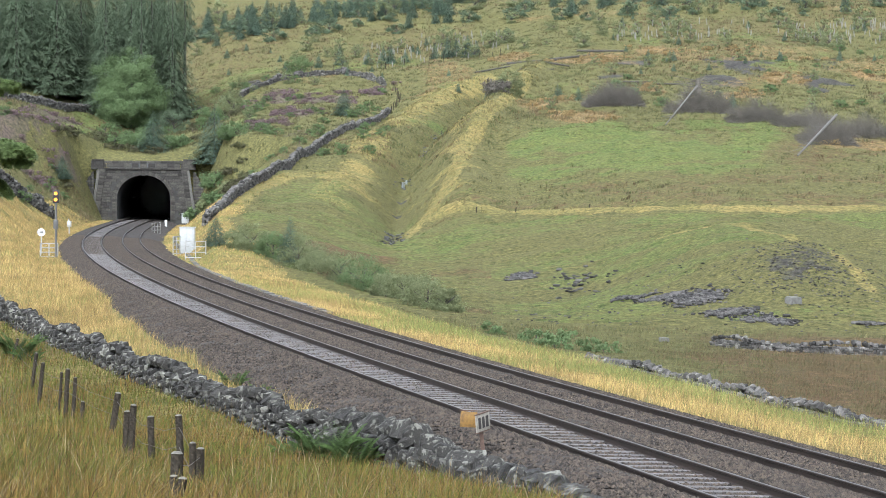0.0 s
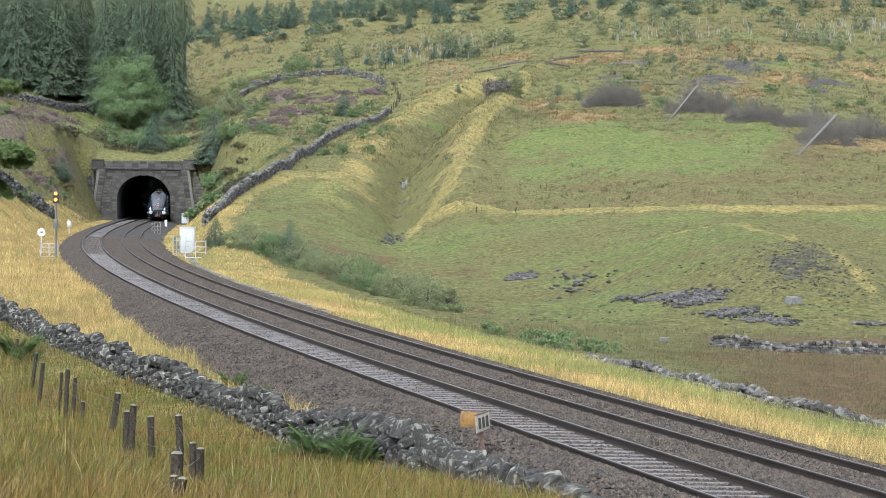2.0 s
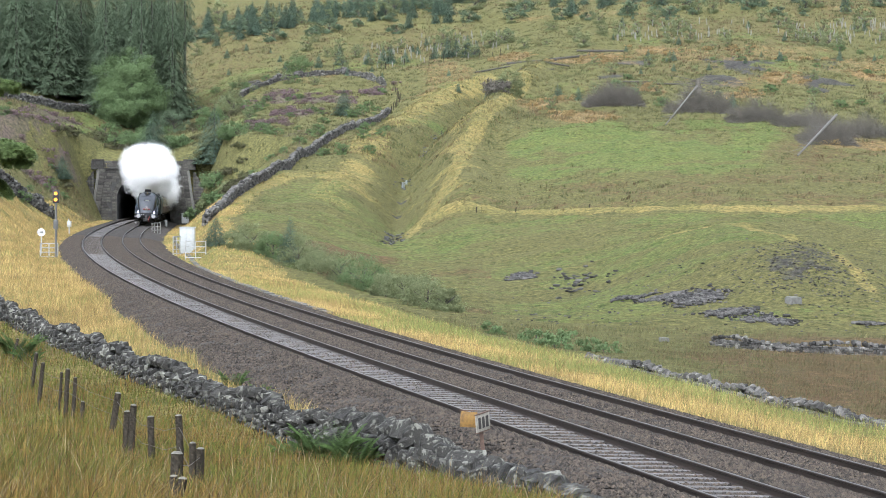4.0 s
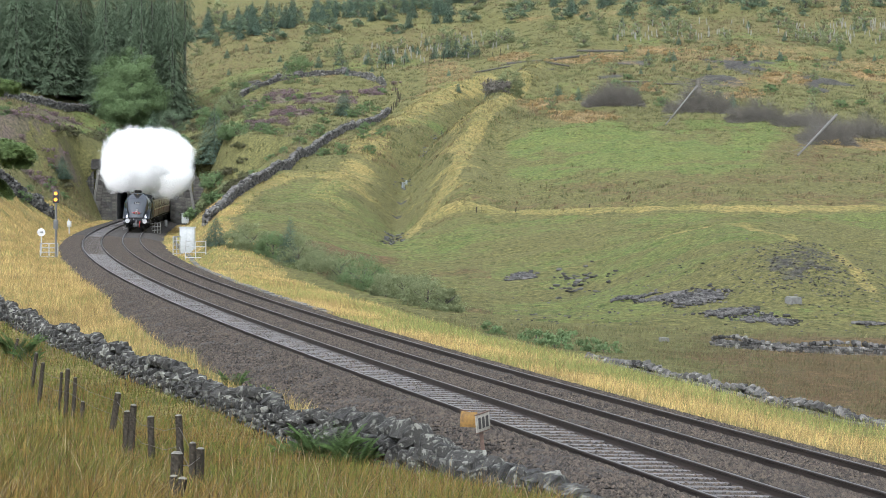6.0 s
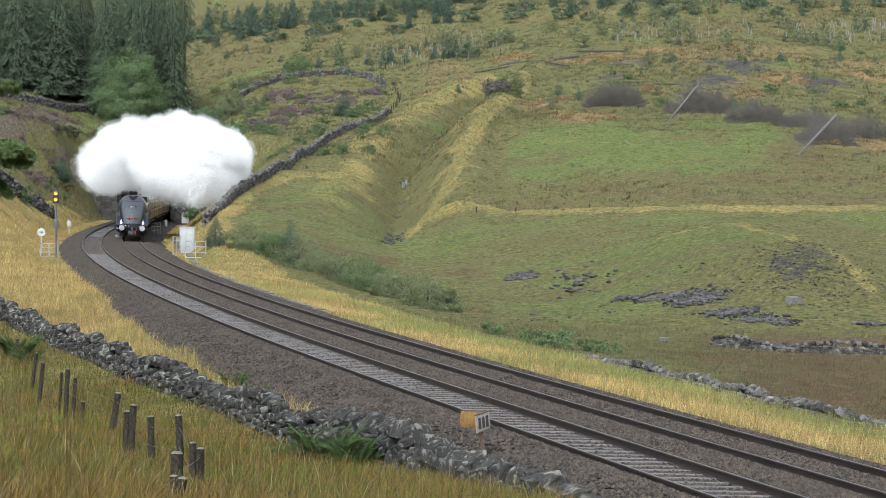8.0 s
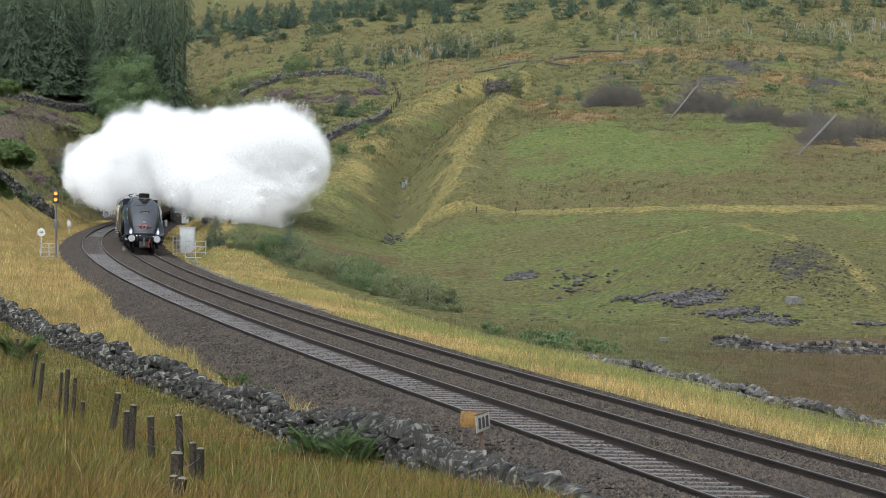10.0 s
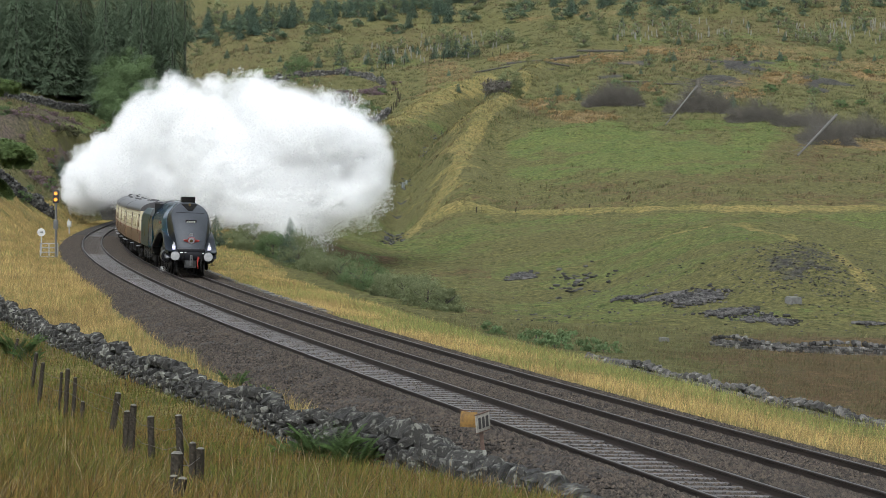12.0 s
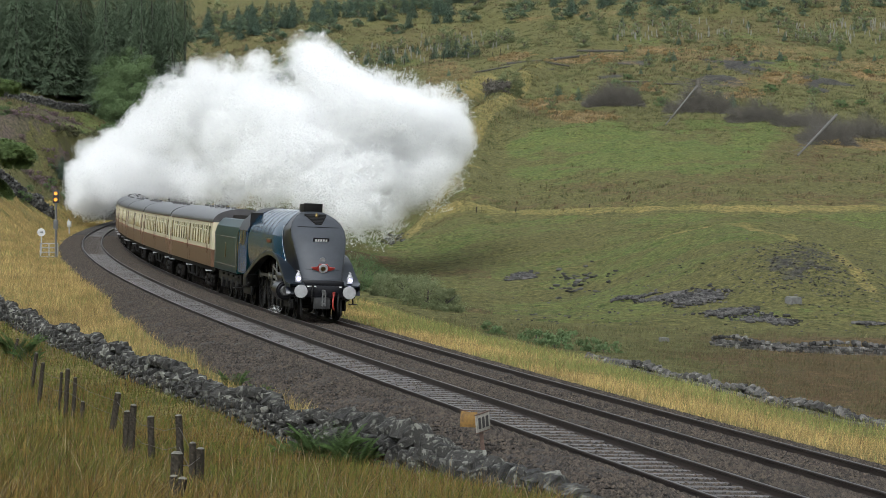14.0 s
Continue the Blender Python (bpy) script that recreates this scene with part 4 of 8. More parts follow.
def build_grasses():
    # field this side of the wall
    X, Y, rng = scatter(300000, -0.19, 0.06, 22, 96, 101, 1.3)
    s, o = to_line(X, Y)
    k = o > near_wall_offset(s) + 0.3
    X, Y = X[k], Y[k]
    clump = rough(X, Y, 1.6, 91)
    h = (0.12 + 0.20 * rng.random(len(X)) + 0.14 * np.clip(clump, -0.6, 1)) * (0.8 + 0.9 * rng.random(len(X)) ** 4)
    s, o = to_line(X, Y)
    h = h * (0.75 + 0.25 * smooth(0.3, 2.2, o - near_wall_offset(s)))
    Z = ground(X, Y)
    c = np.where((rng.random(len(X)) < 0.40 + 0.7 * rough(X, Y, 5.0, 93))[:, None], np.array([0.156, 0.102, 0.030]), np.array([0.080, 0.090, 0.018]))
    c = np.where((rng.random(len(X)) < 0.12)[:, None], np.array([0.085, 0.045, 0.022]), c)
    pale = rng.random(len(X)) < 0.016
    c = np.where(pale[:, None], np.array([0.17, 0.135, 0.075]), c)
    h = np.where(pale, h + 0.18, h)
    seed = rng.random(len(X)) < 0.10 * smooth(-0.2, 0.5, rough(X, Y, 3.0, 94))
    c = np.where(seed[:, None], np.array([0.040, 0.024, 0.014]), c)
    blades("field_grass", X, Y, np.maximum(h, 0.08), 0.004 + 0.005 * rng.random(len(X)) + 0.00009 * Y, "long green and tawny field grass", "grass", 102, 0.8, c, 1.0)
    # bleached lineside strips
    rng = np.random.default_rng(111)
    n = 430000
    s = -75 + 310 * rng.random(n) ** 1.45
    side = rng.random(n) < 0.5
    o = np.where(side, bed_edge(s) - 0.1 + 9 * rng.random(n) ** 1.2, -2.5 - 7.5 * rng.random(n))
    th, x, y = np.interp(s, LINE_S, LINE_TH), np.interp(s, LINE_S, LINE_X), np.interp(s, LINE_S, LINE_Y)
    X, Y = x - np.sin(th) * o, y + np.cos(th) * o
    f = zone_fields(X, Y, X * 0)["straw"]
    k = (f > 0.25 + 0.5 * rng.random(n)) & ((o < near_wall_offset(s) - 0.4) | (s > 14)) & (s < PORTAL - 2)
    X, Y, s = X[k], Y[k], s[k]
    m = len(X)
    h = (0.22 + 0.30 * rng.random(m)) * (1 + 0.35 * rough(X, Y, 2.2, 95)) * np.interp(s, [-70, 20, 80, 200], [1, 0.9, 0.62, 0.5]) * np.where(o[k] < 0, 0.72, 1.0)
    c = np.where((rng.random(m) < 0.10 + (0.30 + 0.35 * (o[k] < 0)) * smooth(-0.1, 0.4, rough(X, Y, 6.0, 99)) + 0.8 * smooth(-4.6, -6.2, o[k]) * smooth(30, 10, s))[:, None], np.array([0.168, 0.182, 0.058]), np.array([0.345, 0.250, 0.098]))
    c = np.where((rng.random(m) < 0.14 + 0.25 * smooth(0.0, 0.5, rough(X, Y, 3.0, 115)))[:, None], np.array([0.185, 0.125, 0.060]), c)
    c = c * (0.8 + 0.35 * smooth(-0.5, 0.5, rough(X, Y, 1.5, 116)) + 0.12 * (o[k] < 0))[:, None]
    blades("lineside_grass", X, Y, h, 0.003 + 0.00007 * Y + 0.003 * rng.random(m), "tall bleached golden grass beside the line", "grass", 112, 0.85, c, 0.9)
    # marsh, bank and hillside: tufts, each of one kind of grass
    tufts(30000, 62, 330, 1.6, 121, 9, "hill_grass", "rough moorland grass in tussocks", 1.0)
    tufts(26000, 296, 560, 1.0, 131, 9, "upper_hill_grass", "coarse tussocks, bracken and heather on the hill", 1.15)


def tufts(count, y0, y1, power, seed_, per, name, label, size):
    X, Y, rng = scatter(count, -0.19, 0.19, y0, y1, seed_, power)
    s, o = to_line(X, Y)
    zf = zone_fields(X, Y, X * 0)
    k = ((o < np.where(s > 130, -6.0, -9.0)) | (o > np.where(s > 130, 7.5, 13.0)) | (s > PORTAL + 4)) & ~((np.abs(o - 1.6) < 9.5) & (s > PORTAL - 4) & (s < PORTAL + 4)) & (zf["scree"] < 0.6) & (Y < 620)
    X, Y = X[k], Y[k]
    m = len(X)
    short = np.maximum(np.clip(zf["pasture"][k], 0, 1) * 0.55, 0.6 * smooth(126, 132, Y) * (1 - smooth(212, 220, Y)))
    rush = np.clip(zf["rush"][k], 0, 1)
    h = (0.13 + 0.24 * rng.random(m) ** 1.5 + 0.12 * np.clip(rough(X, Y, 2.5, 97), -0.5, 1)) * (1 + 0.6 * rush) * (1 - short) * size
    h = h * (1 - 0.45 * smooth(130, 122, Y))
    c = zone_tint(X, Y, ground(X, Y), rng)
    pick = rng.random((m, 1))
    g = 0.35 if size > 1 else 0.55
    c = np.where((pick < 0.20) & (Y[:, None] > 125), (1 - g) * c + g * np.array([0.170, 0.150, 0.078] if size < 1.1 else [0.135, 0.132, 0.082]), c)
    c = np.where((pick > 0.20) & (pick < 0.38), 0.55 * c + 0.45 * np.array([0.052, 0.078, 0.030]), c)
    c = np.where((pick > 0.38) & (pick < 0.44), 0.5 * c + 0.5 * np.array([0.105, 0.055, 0.035]), c)
    c = c * (0.72 + 0.6 * rng.random((m, 1)))
    a, r = rng.random((m, per)) * 6.283, (0.10 + 0.28 * rng.random((m, per))) * (1 + 0.0012 * Y)[:, None] * size ** 0.5
    BX, BY = (X[:, None] + np.cos(a) * r).ravel(), (Y[:, None] + np.sin(a) * r).ravel()
    H = (h[:, None] * (0.6 + 0.6 * rng.random((m, per)))).ravel()
    W = ((0.006 + (1.0e-6 if size < 1.1 else 0.62e-6) * np.minimum(Y, 360) ** 2)[:, None] * (0.6 + 0.8 * rng.random((m, per)))).ravel() * size
    blades(name, BX, BY, np.maximum(H, 0.06), W, label, "grass", seed_ + 1, 1.1, np.repeat(c, per, 0))


build_grasses()


FERN = mat("fern_fronds", (0.062, 0.100, 0.030), 0.8, vary=0.3, scale=4, second=(0.048, 0.078, 0.024), island=0.3, spec=0.1, thin=0.35)


def fern_clumps():
    """Arching fronds with paired leaflets that shorten towards the tip."""
    rng = np.random.default_rng(55)
    u = np.linspace(0.12, 1.0, 22)
    for x, y, r, h, n in ((-1.95, 43.0, 0.55, 0.85, 70), (-1.45, 42.2, 0.4, 0.66, 40), (-2.7, 45.2, 0.3, 0.45, 24), (-13.4, 79.5, 0.8, 0.85, 50), (-12.6, 76.5, 0.6, 0.55, 30), (-5.2, 62.6, 0.35, 0.45, 20), (-4.4, 60.5, 0.3, 0.4, 18)):
        V, z0 = [], ground_at(x, y)
        for _ in range(n):
            a, q = rng.random() * 6.283, r * 0.5 * math.sqrt(rng.random())
            L, bow = h * rng.uniform(0.75, 1.25), rng.uniform(0.5, 1.1)
            out, side = np.array([math.cos(a), math.sin(a), 0]), np.array([-math.sin(a), math.cos(a), 0])
            stem = np.array([q * math.cos(a), q * math.sin(a), -0.05]) + out * (L * 0.75 * bow * u**1.4)[:, None] + np.array([0, 0, 1.0]) * (L * (1.15 * u - 0.62 * bow * u**2.2))[:, None]
            wide = L * 0.20 * np.sin(np.pi * np.clip(u * 0.85 + 0.13, 0, 1)) + 0.01
            for sd in (-1, 1):
                tip = stem + side * (sd * wide)[:, None] + out * (0.35 * wide)[:, None] - np.array([0, 0, 0.25]) * wide[:, None]
                along = out * (0.022 + 0.012 * rng.random())
                V.append(np.stack([stem - along, stem + along, tip], 1).reshape(-1, 3))
        V = np.concatenate(V)
        ob = link("fern_clump", shape_mesh("fern_clump", V, np.arange(len(V)).reshape(-1, 3)), FERN)
        ob.matrix_world = Matrix.Translation((x, y, z0))
        tagged(ob, "lush green ferns growing against the drystone wall", "fern", "wall ferns")


fern_clumps()


# ---------- trees and bushes ----------
NEEDLES = mat("spruce_needles", (0.124, 0.162, 0.104), 0.85, vary=0.3, scale=0.5, second=(0.092, 0.130, 0.082), island=0.2, spec=0.05, thin=0.5)
NEEDLESBLUE = mat("young_spruce_needles", (0.088, 0.124, 0.088), 0.85, vary=0.3, scale=1, second=(0.054, 0.084, 0.060), island=0.25, spec=0.1, thin=0.35)
LEAVES = mat("broad_leaves", (0.116, 0.164, 0.076), 0.75, vary=0.3, scale=0.6, second=(0.098, 0.142, 0.064), island=0.18, spec=0.08, thin=0.4)
LEAVESPALE = mat("willow_leaves", (0.165, 0.186, 0.098), 0.75, vary=0.3, scale=0.6, second=(0.135, 0.155, 0.076), island=0.25, spec=0.08, thin=0.4)
BARK = mat("grey_bark", (0.055, 0.050, 0.043), 0.9, vary=0.5, scale=8, bump=0.6)
DEADWOOD = mat("bleached_dead_wood", (0.105, 0.10, 0.092), 0.9, vary=0.4, scale=6, second=(0.085, 0.08, 0.075))
TWIG = mat("dead_brush", (0.088, 0.080, 0.066), 0.9, vary=0.4, scale=4, island=0.4)


def conifer_meshes(height, spread, seed_, tiers, bare=0.08, sprays=5000, fine=1.0):
    """Trunk and crown of a spruce: tiers of hanging sprays round the stem, shorter towards the tip, ragged in outline."""
    rng = np.random.default_rng(seed_)
    u = 1 - np.sqrt(rng.random(sprays))
    a = rng.random(sprays) * 6.283
    tier = u * tiers + 0.35 * np.sin(3 * a + seed_)
    phase = tier - np.floor(tier)
    bough = 0.5 + 0.5 * np.cos(7 * a + 2.4 * np.floor(tier)) * np.cos(3 * a + 1.7 * np.floor(tier) + seed_)
    reach = (spread * (1 - u) ** 0.85 + 0.012 * height) * (1.0 - 0.36 * phase) * (0.52 + 0.56 * bough) * (0.85 + 0.3 * rng.random(sprays))
    r = reach * (1 - 0.5 * rng.random(sprays) ** 2.2)
    z = height * (bare + (1 - bare) * u)
    out, side = np.stack([np.cos(a), np.sin(a), 0 * a], -1), np.stack([-np.sin(a), np.cos(a), 0 * a], -1)
    p = out * r[:, None] + np.stack([0 * z, 0 * z, z], -1)
    L = fine * height * (0.030 + 0.022 * rng.random(sprays)) * (1 - 0.5 * u)
    fall = 0.25 + 0.75 * rng.random(sprays)
    yaw = rng.normal(0, 0.5, sprays)
    way = out * np.cos(yaw)[:, None] + side * np.sin(yaw)[:, None]
    flat = side * np.cos(yaw)[:, None] - out * np.sin(yaw)[:, None]
    w = L * (0.15 + 0.15 * rng.random(sprays))
    tip = p + way * (L * np.cos(fall))[:, None] - np.array([0, 0, 1.0]) * (L * np.sin(fall))[:, None]
    root = p - way * (0.5 * L * np.cos(fall))[:, None] + np.array([0, 0, 1.0]) * (0.5 * L * np.sin(fall))[:, None]
    V = np.stack([root, p - flat * w[:, None], tip, p + flat * w[:, None]], 1)
    bm = bmesh.new()
    tube(bm, height * 0.013 + 0.02, 0.01, height * 1.0, None, 8)
    tr = bpy.data.meshes.new("trunk")
    bm.to_mesh(tr)
    bm.free()
    return tr, shape_mesh("crown", V.reshape(-1, 3), np.arange(4 * sprays).reshape(-1, 4))


def leaf_cloud(rx, ry, rz, clumps, per, leaf, seed_, flat=0.0):
    """Leaves in uneven clumps through an egg-shaped crown, as triangles."""
    rng = np.random.default_rng(seed_)
    d = rng.normal(size=(clumps, 3))
    d /= np.linalg.norm(d, axis=1)[:, None]
    r = (0.45 + 0.55 * rng.random(clumps) ** 0.5)[:, None]
    c = d * r * np.array([rx, ry, rz]) * (0.82 + 0.3 * rng.random((clumps, 1)))
    if clumps > 100:
        # a large crown swells in boughs with hollows between them
        bough = rng.normal(size=(11, 3))
        bough /= np.linalg.norm(bough, axis=1)[:, None]
        near = np.clip(((d @ bough.T).max(1) - 0.55) / 0.42, 0, 1)[:, None]
        c *= 0.62 + 0.52 * near * near * (3 - 2 * near)
    c[:, 2] = np.maximum(c[:, 2], -rz * (1 - flat))
    size = (0.16 + 0.14 * rng.random(clumps)) * (rx + rz) / 2 * (0.72 if clumps > 100 else 1.0)
    p = np.repeat(c, per, 0) + rng.normal(size=(clumps * per, 3)) * np.repeat(size, per)[:, None] * np.array([0.62, 0.62, 0.48])
    n = len(p)
    out = p / np.array([rx, ry, rz])
    lump = (p - np.repeat(c, per, 0)) / np.repeat(size, per)[:, None]
    out = 0.5 * out / np.maximum(np.linalg.norm(out, axis=1)[:, None], 1e-6) + 0.7 * lump + 0.4 * rng.normal(size=(n, 3)) + np.array([0, 0, 0.25])
    out /= np.linalg.norm(out, axis=1)[:, None]
    a, b = rng.normal(size=(n, 3)), rng.normal(size=(n, 3))
    a -= (a * out).sum(1)[:, None] * out
    a /= np.linalg.norm(a, axis=1)[:, None]
    b -= (b * out).sum(1)[:, None] * out
    b -= (a * b).sum(1)[:, None] * a
    b /= np.linalg.norm(b, axis=1)[:, None]
    s = leaf * (0.6 + 0.8 * rng.random((n, 1)))
    V = np.stack([p - a * s, p + a * s * 0.6 + b * s * 0.6, p + a * s * 0.6 - b * s * 0.6], 1)
    return V.reshape(-1, 3), np.arange(3 * n).reshape(-1, 3)


def broadleaf(name, x, y, rx, rz, clumps, per, leaf, seed_, material, label, category, trunk_h=0.0, sink=0.35):
    z = ground_at(x, y)
    t = thing(name, Matrix.Translation((x, y, z)), label, category)
    V, F = leaf_cloud(rx, rx * 0.9, rz, clumps, per, leaf, seed_, 0.3)
    V[:, 2] += trunk_h + rz * (1 - sink)
    link("crown", shape_mesh("crown", V, F), material, t)
    rnd = random.Random(seed_)
    bm = bmesh.new()
    top = trunk_h + rz * 0.9
    rod(bm, (0, 0, -0.2), (0.05 * rx, 0, top), max(0.05, rx * 0.05), 8, max(0.02, rx * 0.02))
    for k in range(0 if name.endswith("_clump") else 6):
        a = k * 1.05 + rnd.random()
        h0 = trunk_h * 0.6 + rz * 0.2 + rnd.random() * rz * 0.5
        rod(bm, (0.02 * rx, 0, h0), (math.cos(a) * rx * 0.6, math.sin(a) * rx * 0.6, h0 + rz * 0.55), max(0.03, rx * 0.022), 6, 0.01)
    part("trunk", bm, BARK, t)
    return t


def spruce_kinds():
    out = {}
    for name, (sp, tiers, bare, sprays, fine, m) in {"dense": (0.36, 9, 0.0, 9000, 0.62, NEEDLESBLUE), "tall": (0.20, 13, 0.02, 12000, 0.42, NEEDLES), "bare": (0.13, 8, 0.45, 2600, 0.5, NEEDLES),
                                                     "young": (0.28, 7, 0.0, 2200, 1.2, NEEDLESBLUE), "bushy": (0.44, 6, 0.0, 2200, 1.35, NEEDLESBLUE)}.items():
        for v in range(3):
            tr, cr = conifer_meshes(10.0, sp * 10.0, 40 + v + len(name), tiers, bare, sprays, fine)
            tr.materials.append(BARK)
            cr.materials.append(m)
            out[name, v] = (tr, cr)
    return out


SPRUCES = spruce_kinds()


def spruce(kind, v, x, y, h, turn, label, group="", widen=1.0):
    t = thing("spruce_tree", Matrix.Translation((x, y, ground_at(x, y) - 0.05)) @ Matrix.Rotation(turn, 4, "Z"), label, "conifer", group)
    tr, cr = SPRUCES[kind, v]
    k = h / 10.0
    a = link("trunk", tr, None, t)
    b = link("crown", cr, None, t)
    a.scale = (k, k, k)
    b.scale = (k * widen, k * widen, k)
    return t


def build_trees():
    rnd = random.Random(17)
    # the plantation on the skyline side of the hill
    for row in range(5):
        for i in range(12):
            x = -106 + i * 5.9 + rnd.uniform(-1.4, 1.4)
            y = 387 + row * 9.5 + rnd.uniform(-2.5, 2.5) + 0.05 * (x + 60)
            if x / y > -0.101 - 0.004 * row + rnd.uniform(-0.004, 0.004):
                continue
            spruce("tall", rnd.randrange(3), x, y, rnd.uniform(19, 26), rnd.random() * 6.3, "tall dark spruce in a dense plantation", "plantation spruces", rnd.uniform(1.0, 1.5))
    # a few at the open edge, with bare lower trunks
    for q, y, h in ((232, 392, 24), (247, 398, 22), (268, 396, 25), (286, 400, 23), (297, 394, 24), (309, 402, 22), (326, 398, 25)):
        spruce("bare", rnd.randrange(3), (q - 784) / 4467 * y, y, h, rnd.random() * 6, "tall thin spruce with a bare trunk at the plantation's edge", "plantation spruces", rnd.uniform(0.7, 1.0))
    for x, y, h, kind in ((-39.3, 342.0, 5.6, "dense"), (-30.4, 335.0, 7.7, "dense"), (-14.3, 362.0, 3.9, "dense"), (-48.6, 322.0, 3.1, "dense")):
        spruce(kind, rnd.randrange(3), x, y, h, rnd.random() * 6, "self-sown blue-green spruce on the hillside", "hillside spruces", 1.6)
    spruce("dense", 0, -16.5, 183.0, 2.3, 1.0, "small bushy spruce beside the line", "hillside spruces", 1.6)
    spruce("dense", 1, -10.3, 170.0, 3.2, 2.0, "thin young spruce among willow scrub", "hillside spruces", 1.15)
    # self-sown rows along the upper fence
    for px, y, h in ((563, 447, 2.4), (600, 449, 3.4), (650, 447, 2.6), (677, 446, 2.9), (690, 445, 3.2), (716, 444, 2.2), (768, 442, 2.4), (790, 441, 3.6), (806, 443, 3.0), (826, 441, 3.7), (842, 442, 2.6), (985, 352, 2.1), (1022, 342, 1.9), (990, 354, 1.6), (1295, 330, 2.0)):
        spruce("bushy", rnd.randrange(3), (px - 784) / 4467 * y, y, h * 1.1, rnd.random() * 6, "young bushy spruce along the hill fence", "fence-side spruces", 1.0)
    # restocked slope near the top
    for i in range(100):
        b = rnd.uniform(-0.095, 0.005) if i < 76 else rnd.uniform(0.005, 0.18)
        y = rnd.uniform(492, 540)
        spruce("bushy" if rnd.random() < 0.5 else "young", rnd.randrange(3), b * y, y, rnd.uniform(2.6, 5.2), rnd.random() * 6, "young spruce on the restocked upper slope", "restocked spruces", 1.1)
    for i in range(46):
        b, y = rnd.uniform(-0.09, 0.18), rnd.uniform(385, 485)
        spruce("bushy", rnd.randrange(3), b * y, y, rnd.uniform(0.9, 2.0), rnd.random() * 6, "small self-sown spruce in rough grass", "seedling spruces", 1.0)
    broadleaf("broadleaf_tree", -47.0, 379.0, 5.1, 6.2, 190, 260, 0.14, 61, LEAVES, "round full-leaved broadleaf tree below the plantation", "tree", 1.0)
    for x, y, rx, rz, m, lab in ((-39.8, 372, 2.9, 2.4, NEEDLES, "dark evergreen shrub beside the broadleaf tree"), (-34.0, 368, 2.4, 1.8, LEAVES, "green shrub on the hillside"),
                                 (-32.4, 382, 2.3, 2.1, LEAVESPALE, "grey-green shrub on the hillside"), (-24.3, 425, 2.6, 2.3, LEAVES, "thorn bush above the old wall"),
                                 (9.0, 352, 2.2, 2.0, LEAVESPALE, "pale green willow at the head of the ravine"), (7.3, 350, 2.0, 1.4, TWIG, "bare grey bush at the head of the ravine"),
                                 (-41.5, 350, 2.6, 1.0, LEAVES, "low scrub above the tunnel"), (-45.0, 345, 2.4, 1.1, LEAVES, "low scrub above the tunnel"), (-36.5, 347, 2.0, 0.9, LEAVES, "low scrub above the tunnel"),
                                 (-29.5, 325, 2.2, 1.2, LEAVES, "bramble scrub beside the portal"), (-28.8, 312, 1.7, 0.9, LEAVESPALE, "bramble scrub beside the portal"), (-27.4, 303, 1.5, 0.8, LEAVES, "bramble scrub beside the portal"), (-26.4, 316, 1.6, 0.8, LEAVESPALE, "bramble scrub beside the portal"), (-31.5, 321, 1.4, 0.9, LEAVES, "bramble scrub beside the portal"), (-27.5, 330, 2.4, 1.3, LEAVES, "scrub on the cutting side")):
        broadleaf("bush", x, y, rx, rz, 44, 70, 0.13, int(abs(x) * 7 + y), m, lab, "bush", 0, 0.45)
    # willow scrub along the foot of the bank
    for x, y, rx, rz in ((-9.7, 168.5, 1.5, 1.3), (-11.6, 172, 1.2, 0.9), (-13.4, 177, 1.3, 1.0), (-8.0, 165, 1.5, 1.1), (-6.6, 161.5, 1.5, 1.05), (-5.0, 158, 1.7, 1.15), (-3.5, 154.5, 1.2, 0.8), (-2.3, 148, 1.2, 0.85), (-0.9, 143.5, 1.6, 1.1), (0.2, 141, 1.0, 0.7), (-14.8, 181, 1.0, 0.8)):
        broadleaf("willow_bush", x, y, rx, rz * 1.15, 48, 120, 0.055, int(y * 3 + x), LEAVES if int(y) in (158, 172) else LEAVESPALE, "leafy willow scrub at the foot of the bank", "bush", 0, 0.4)
    for x, y, rx, rz in ((5.0, 104, 0.9, 0.35), (3.9, 106, 0.8, 0.3), (6.3, 99, 0.8, 0.3), (4.4, 99.5, 0.7, 0.3), (2.3, 112, 0.6, 0.35)):
        broadleaf("nettle_clump", x, y, rx, rz * 1.25, 18, 50, 0.06, int(y * 5 + x), LEAVES, "clump of nettles and docks beside the wall", "weeds", 0, 0.5)
    # low scrub, bilberry and birch over the slopes: three shrubs, copied
    kinds = [broadleaf("shrub", -24.0, 330.0, 1.0, 0.8, 22, 46, 0.09, 301, LEAVES, "low green shrub in the heather", "bush", 0, 0.45),
             broadleaf("shrub", -27.0, 350.0, 1.0, 1.2, 20, 42, 0.09, 302, LEAVESPALE, "pale birch sapling on the rough slope", "bush", 0.2, 0.35),
             broadleaf("shrub", 12.0, 470.0, 1.0, 0.9, 22, 46, 0.10, 303, NEEDLES, "dark scrub on the upper slope", "bush", 0, 0.45)]
    for k in kinds:
        k["group"] = "hillside shrubs"
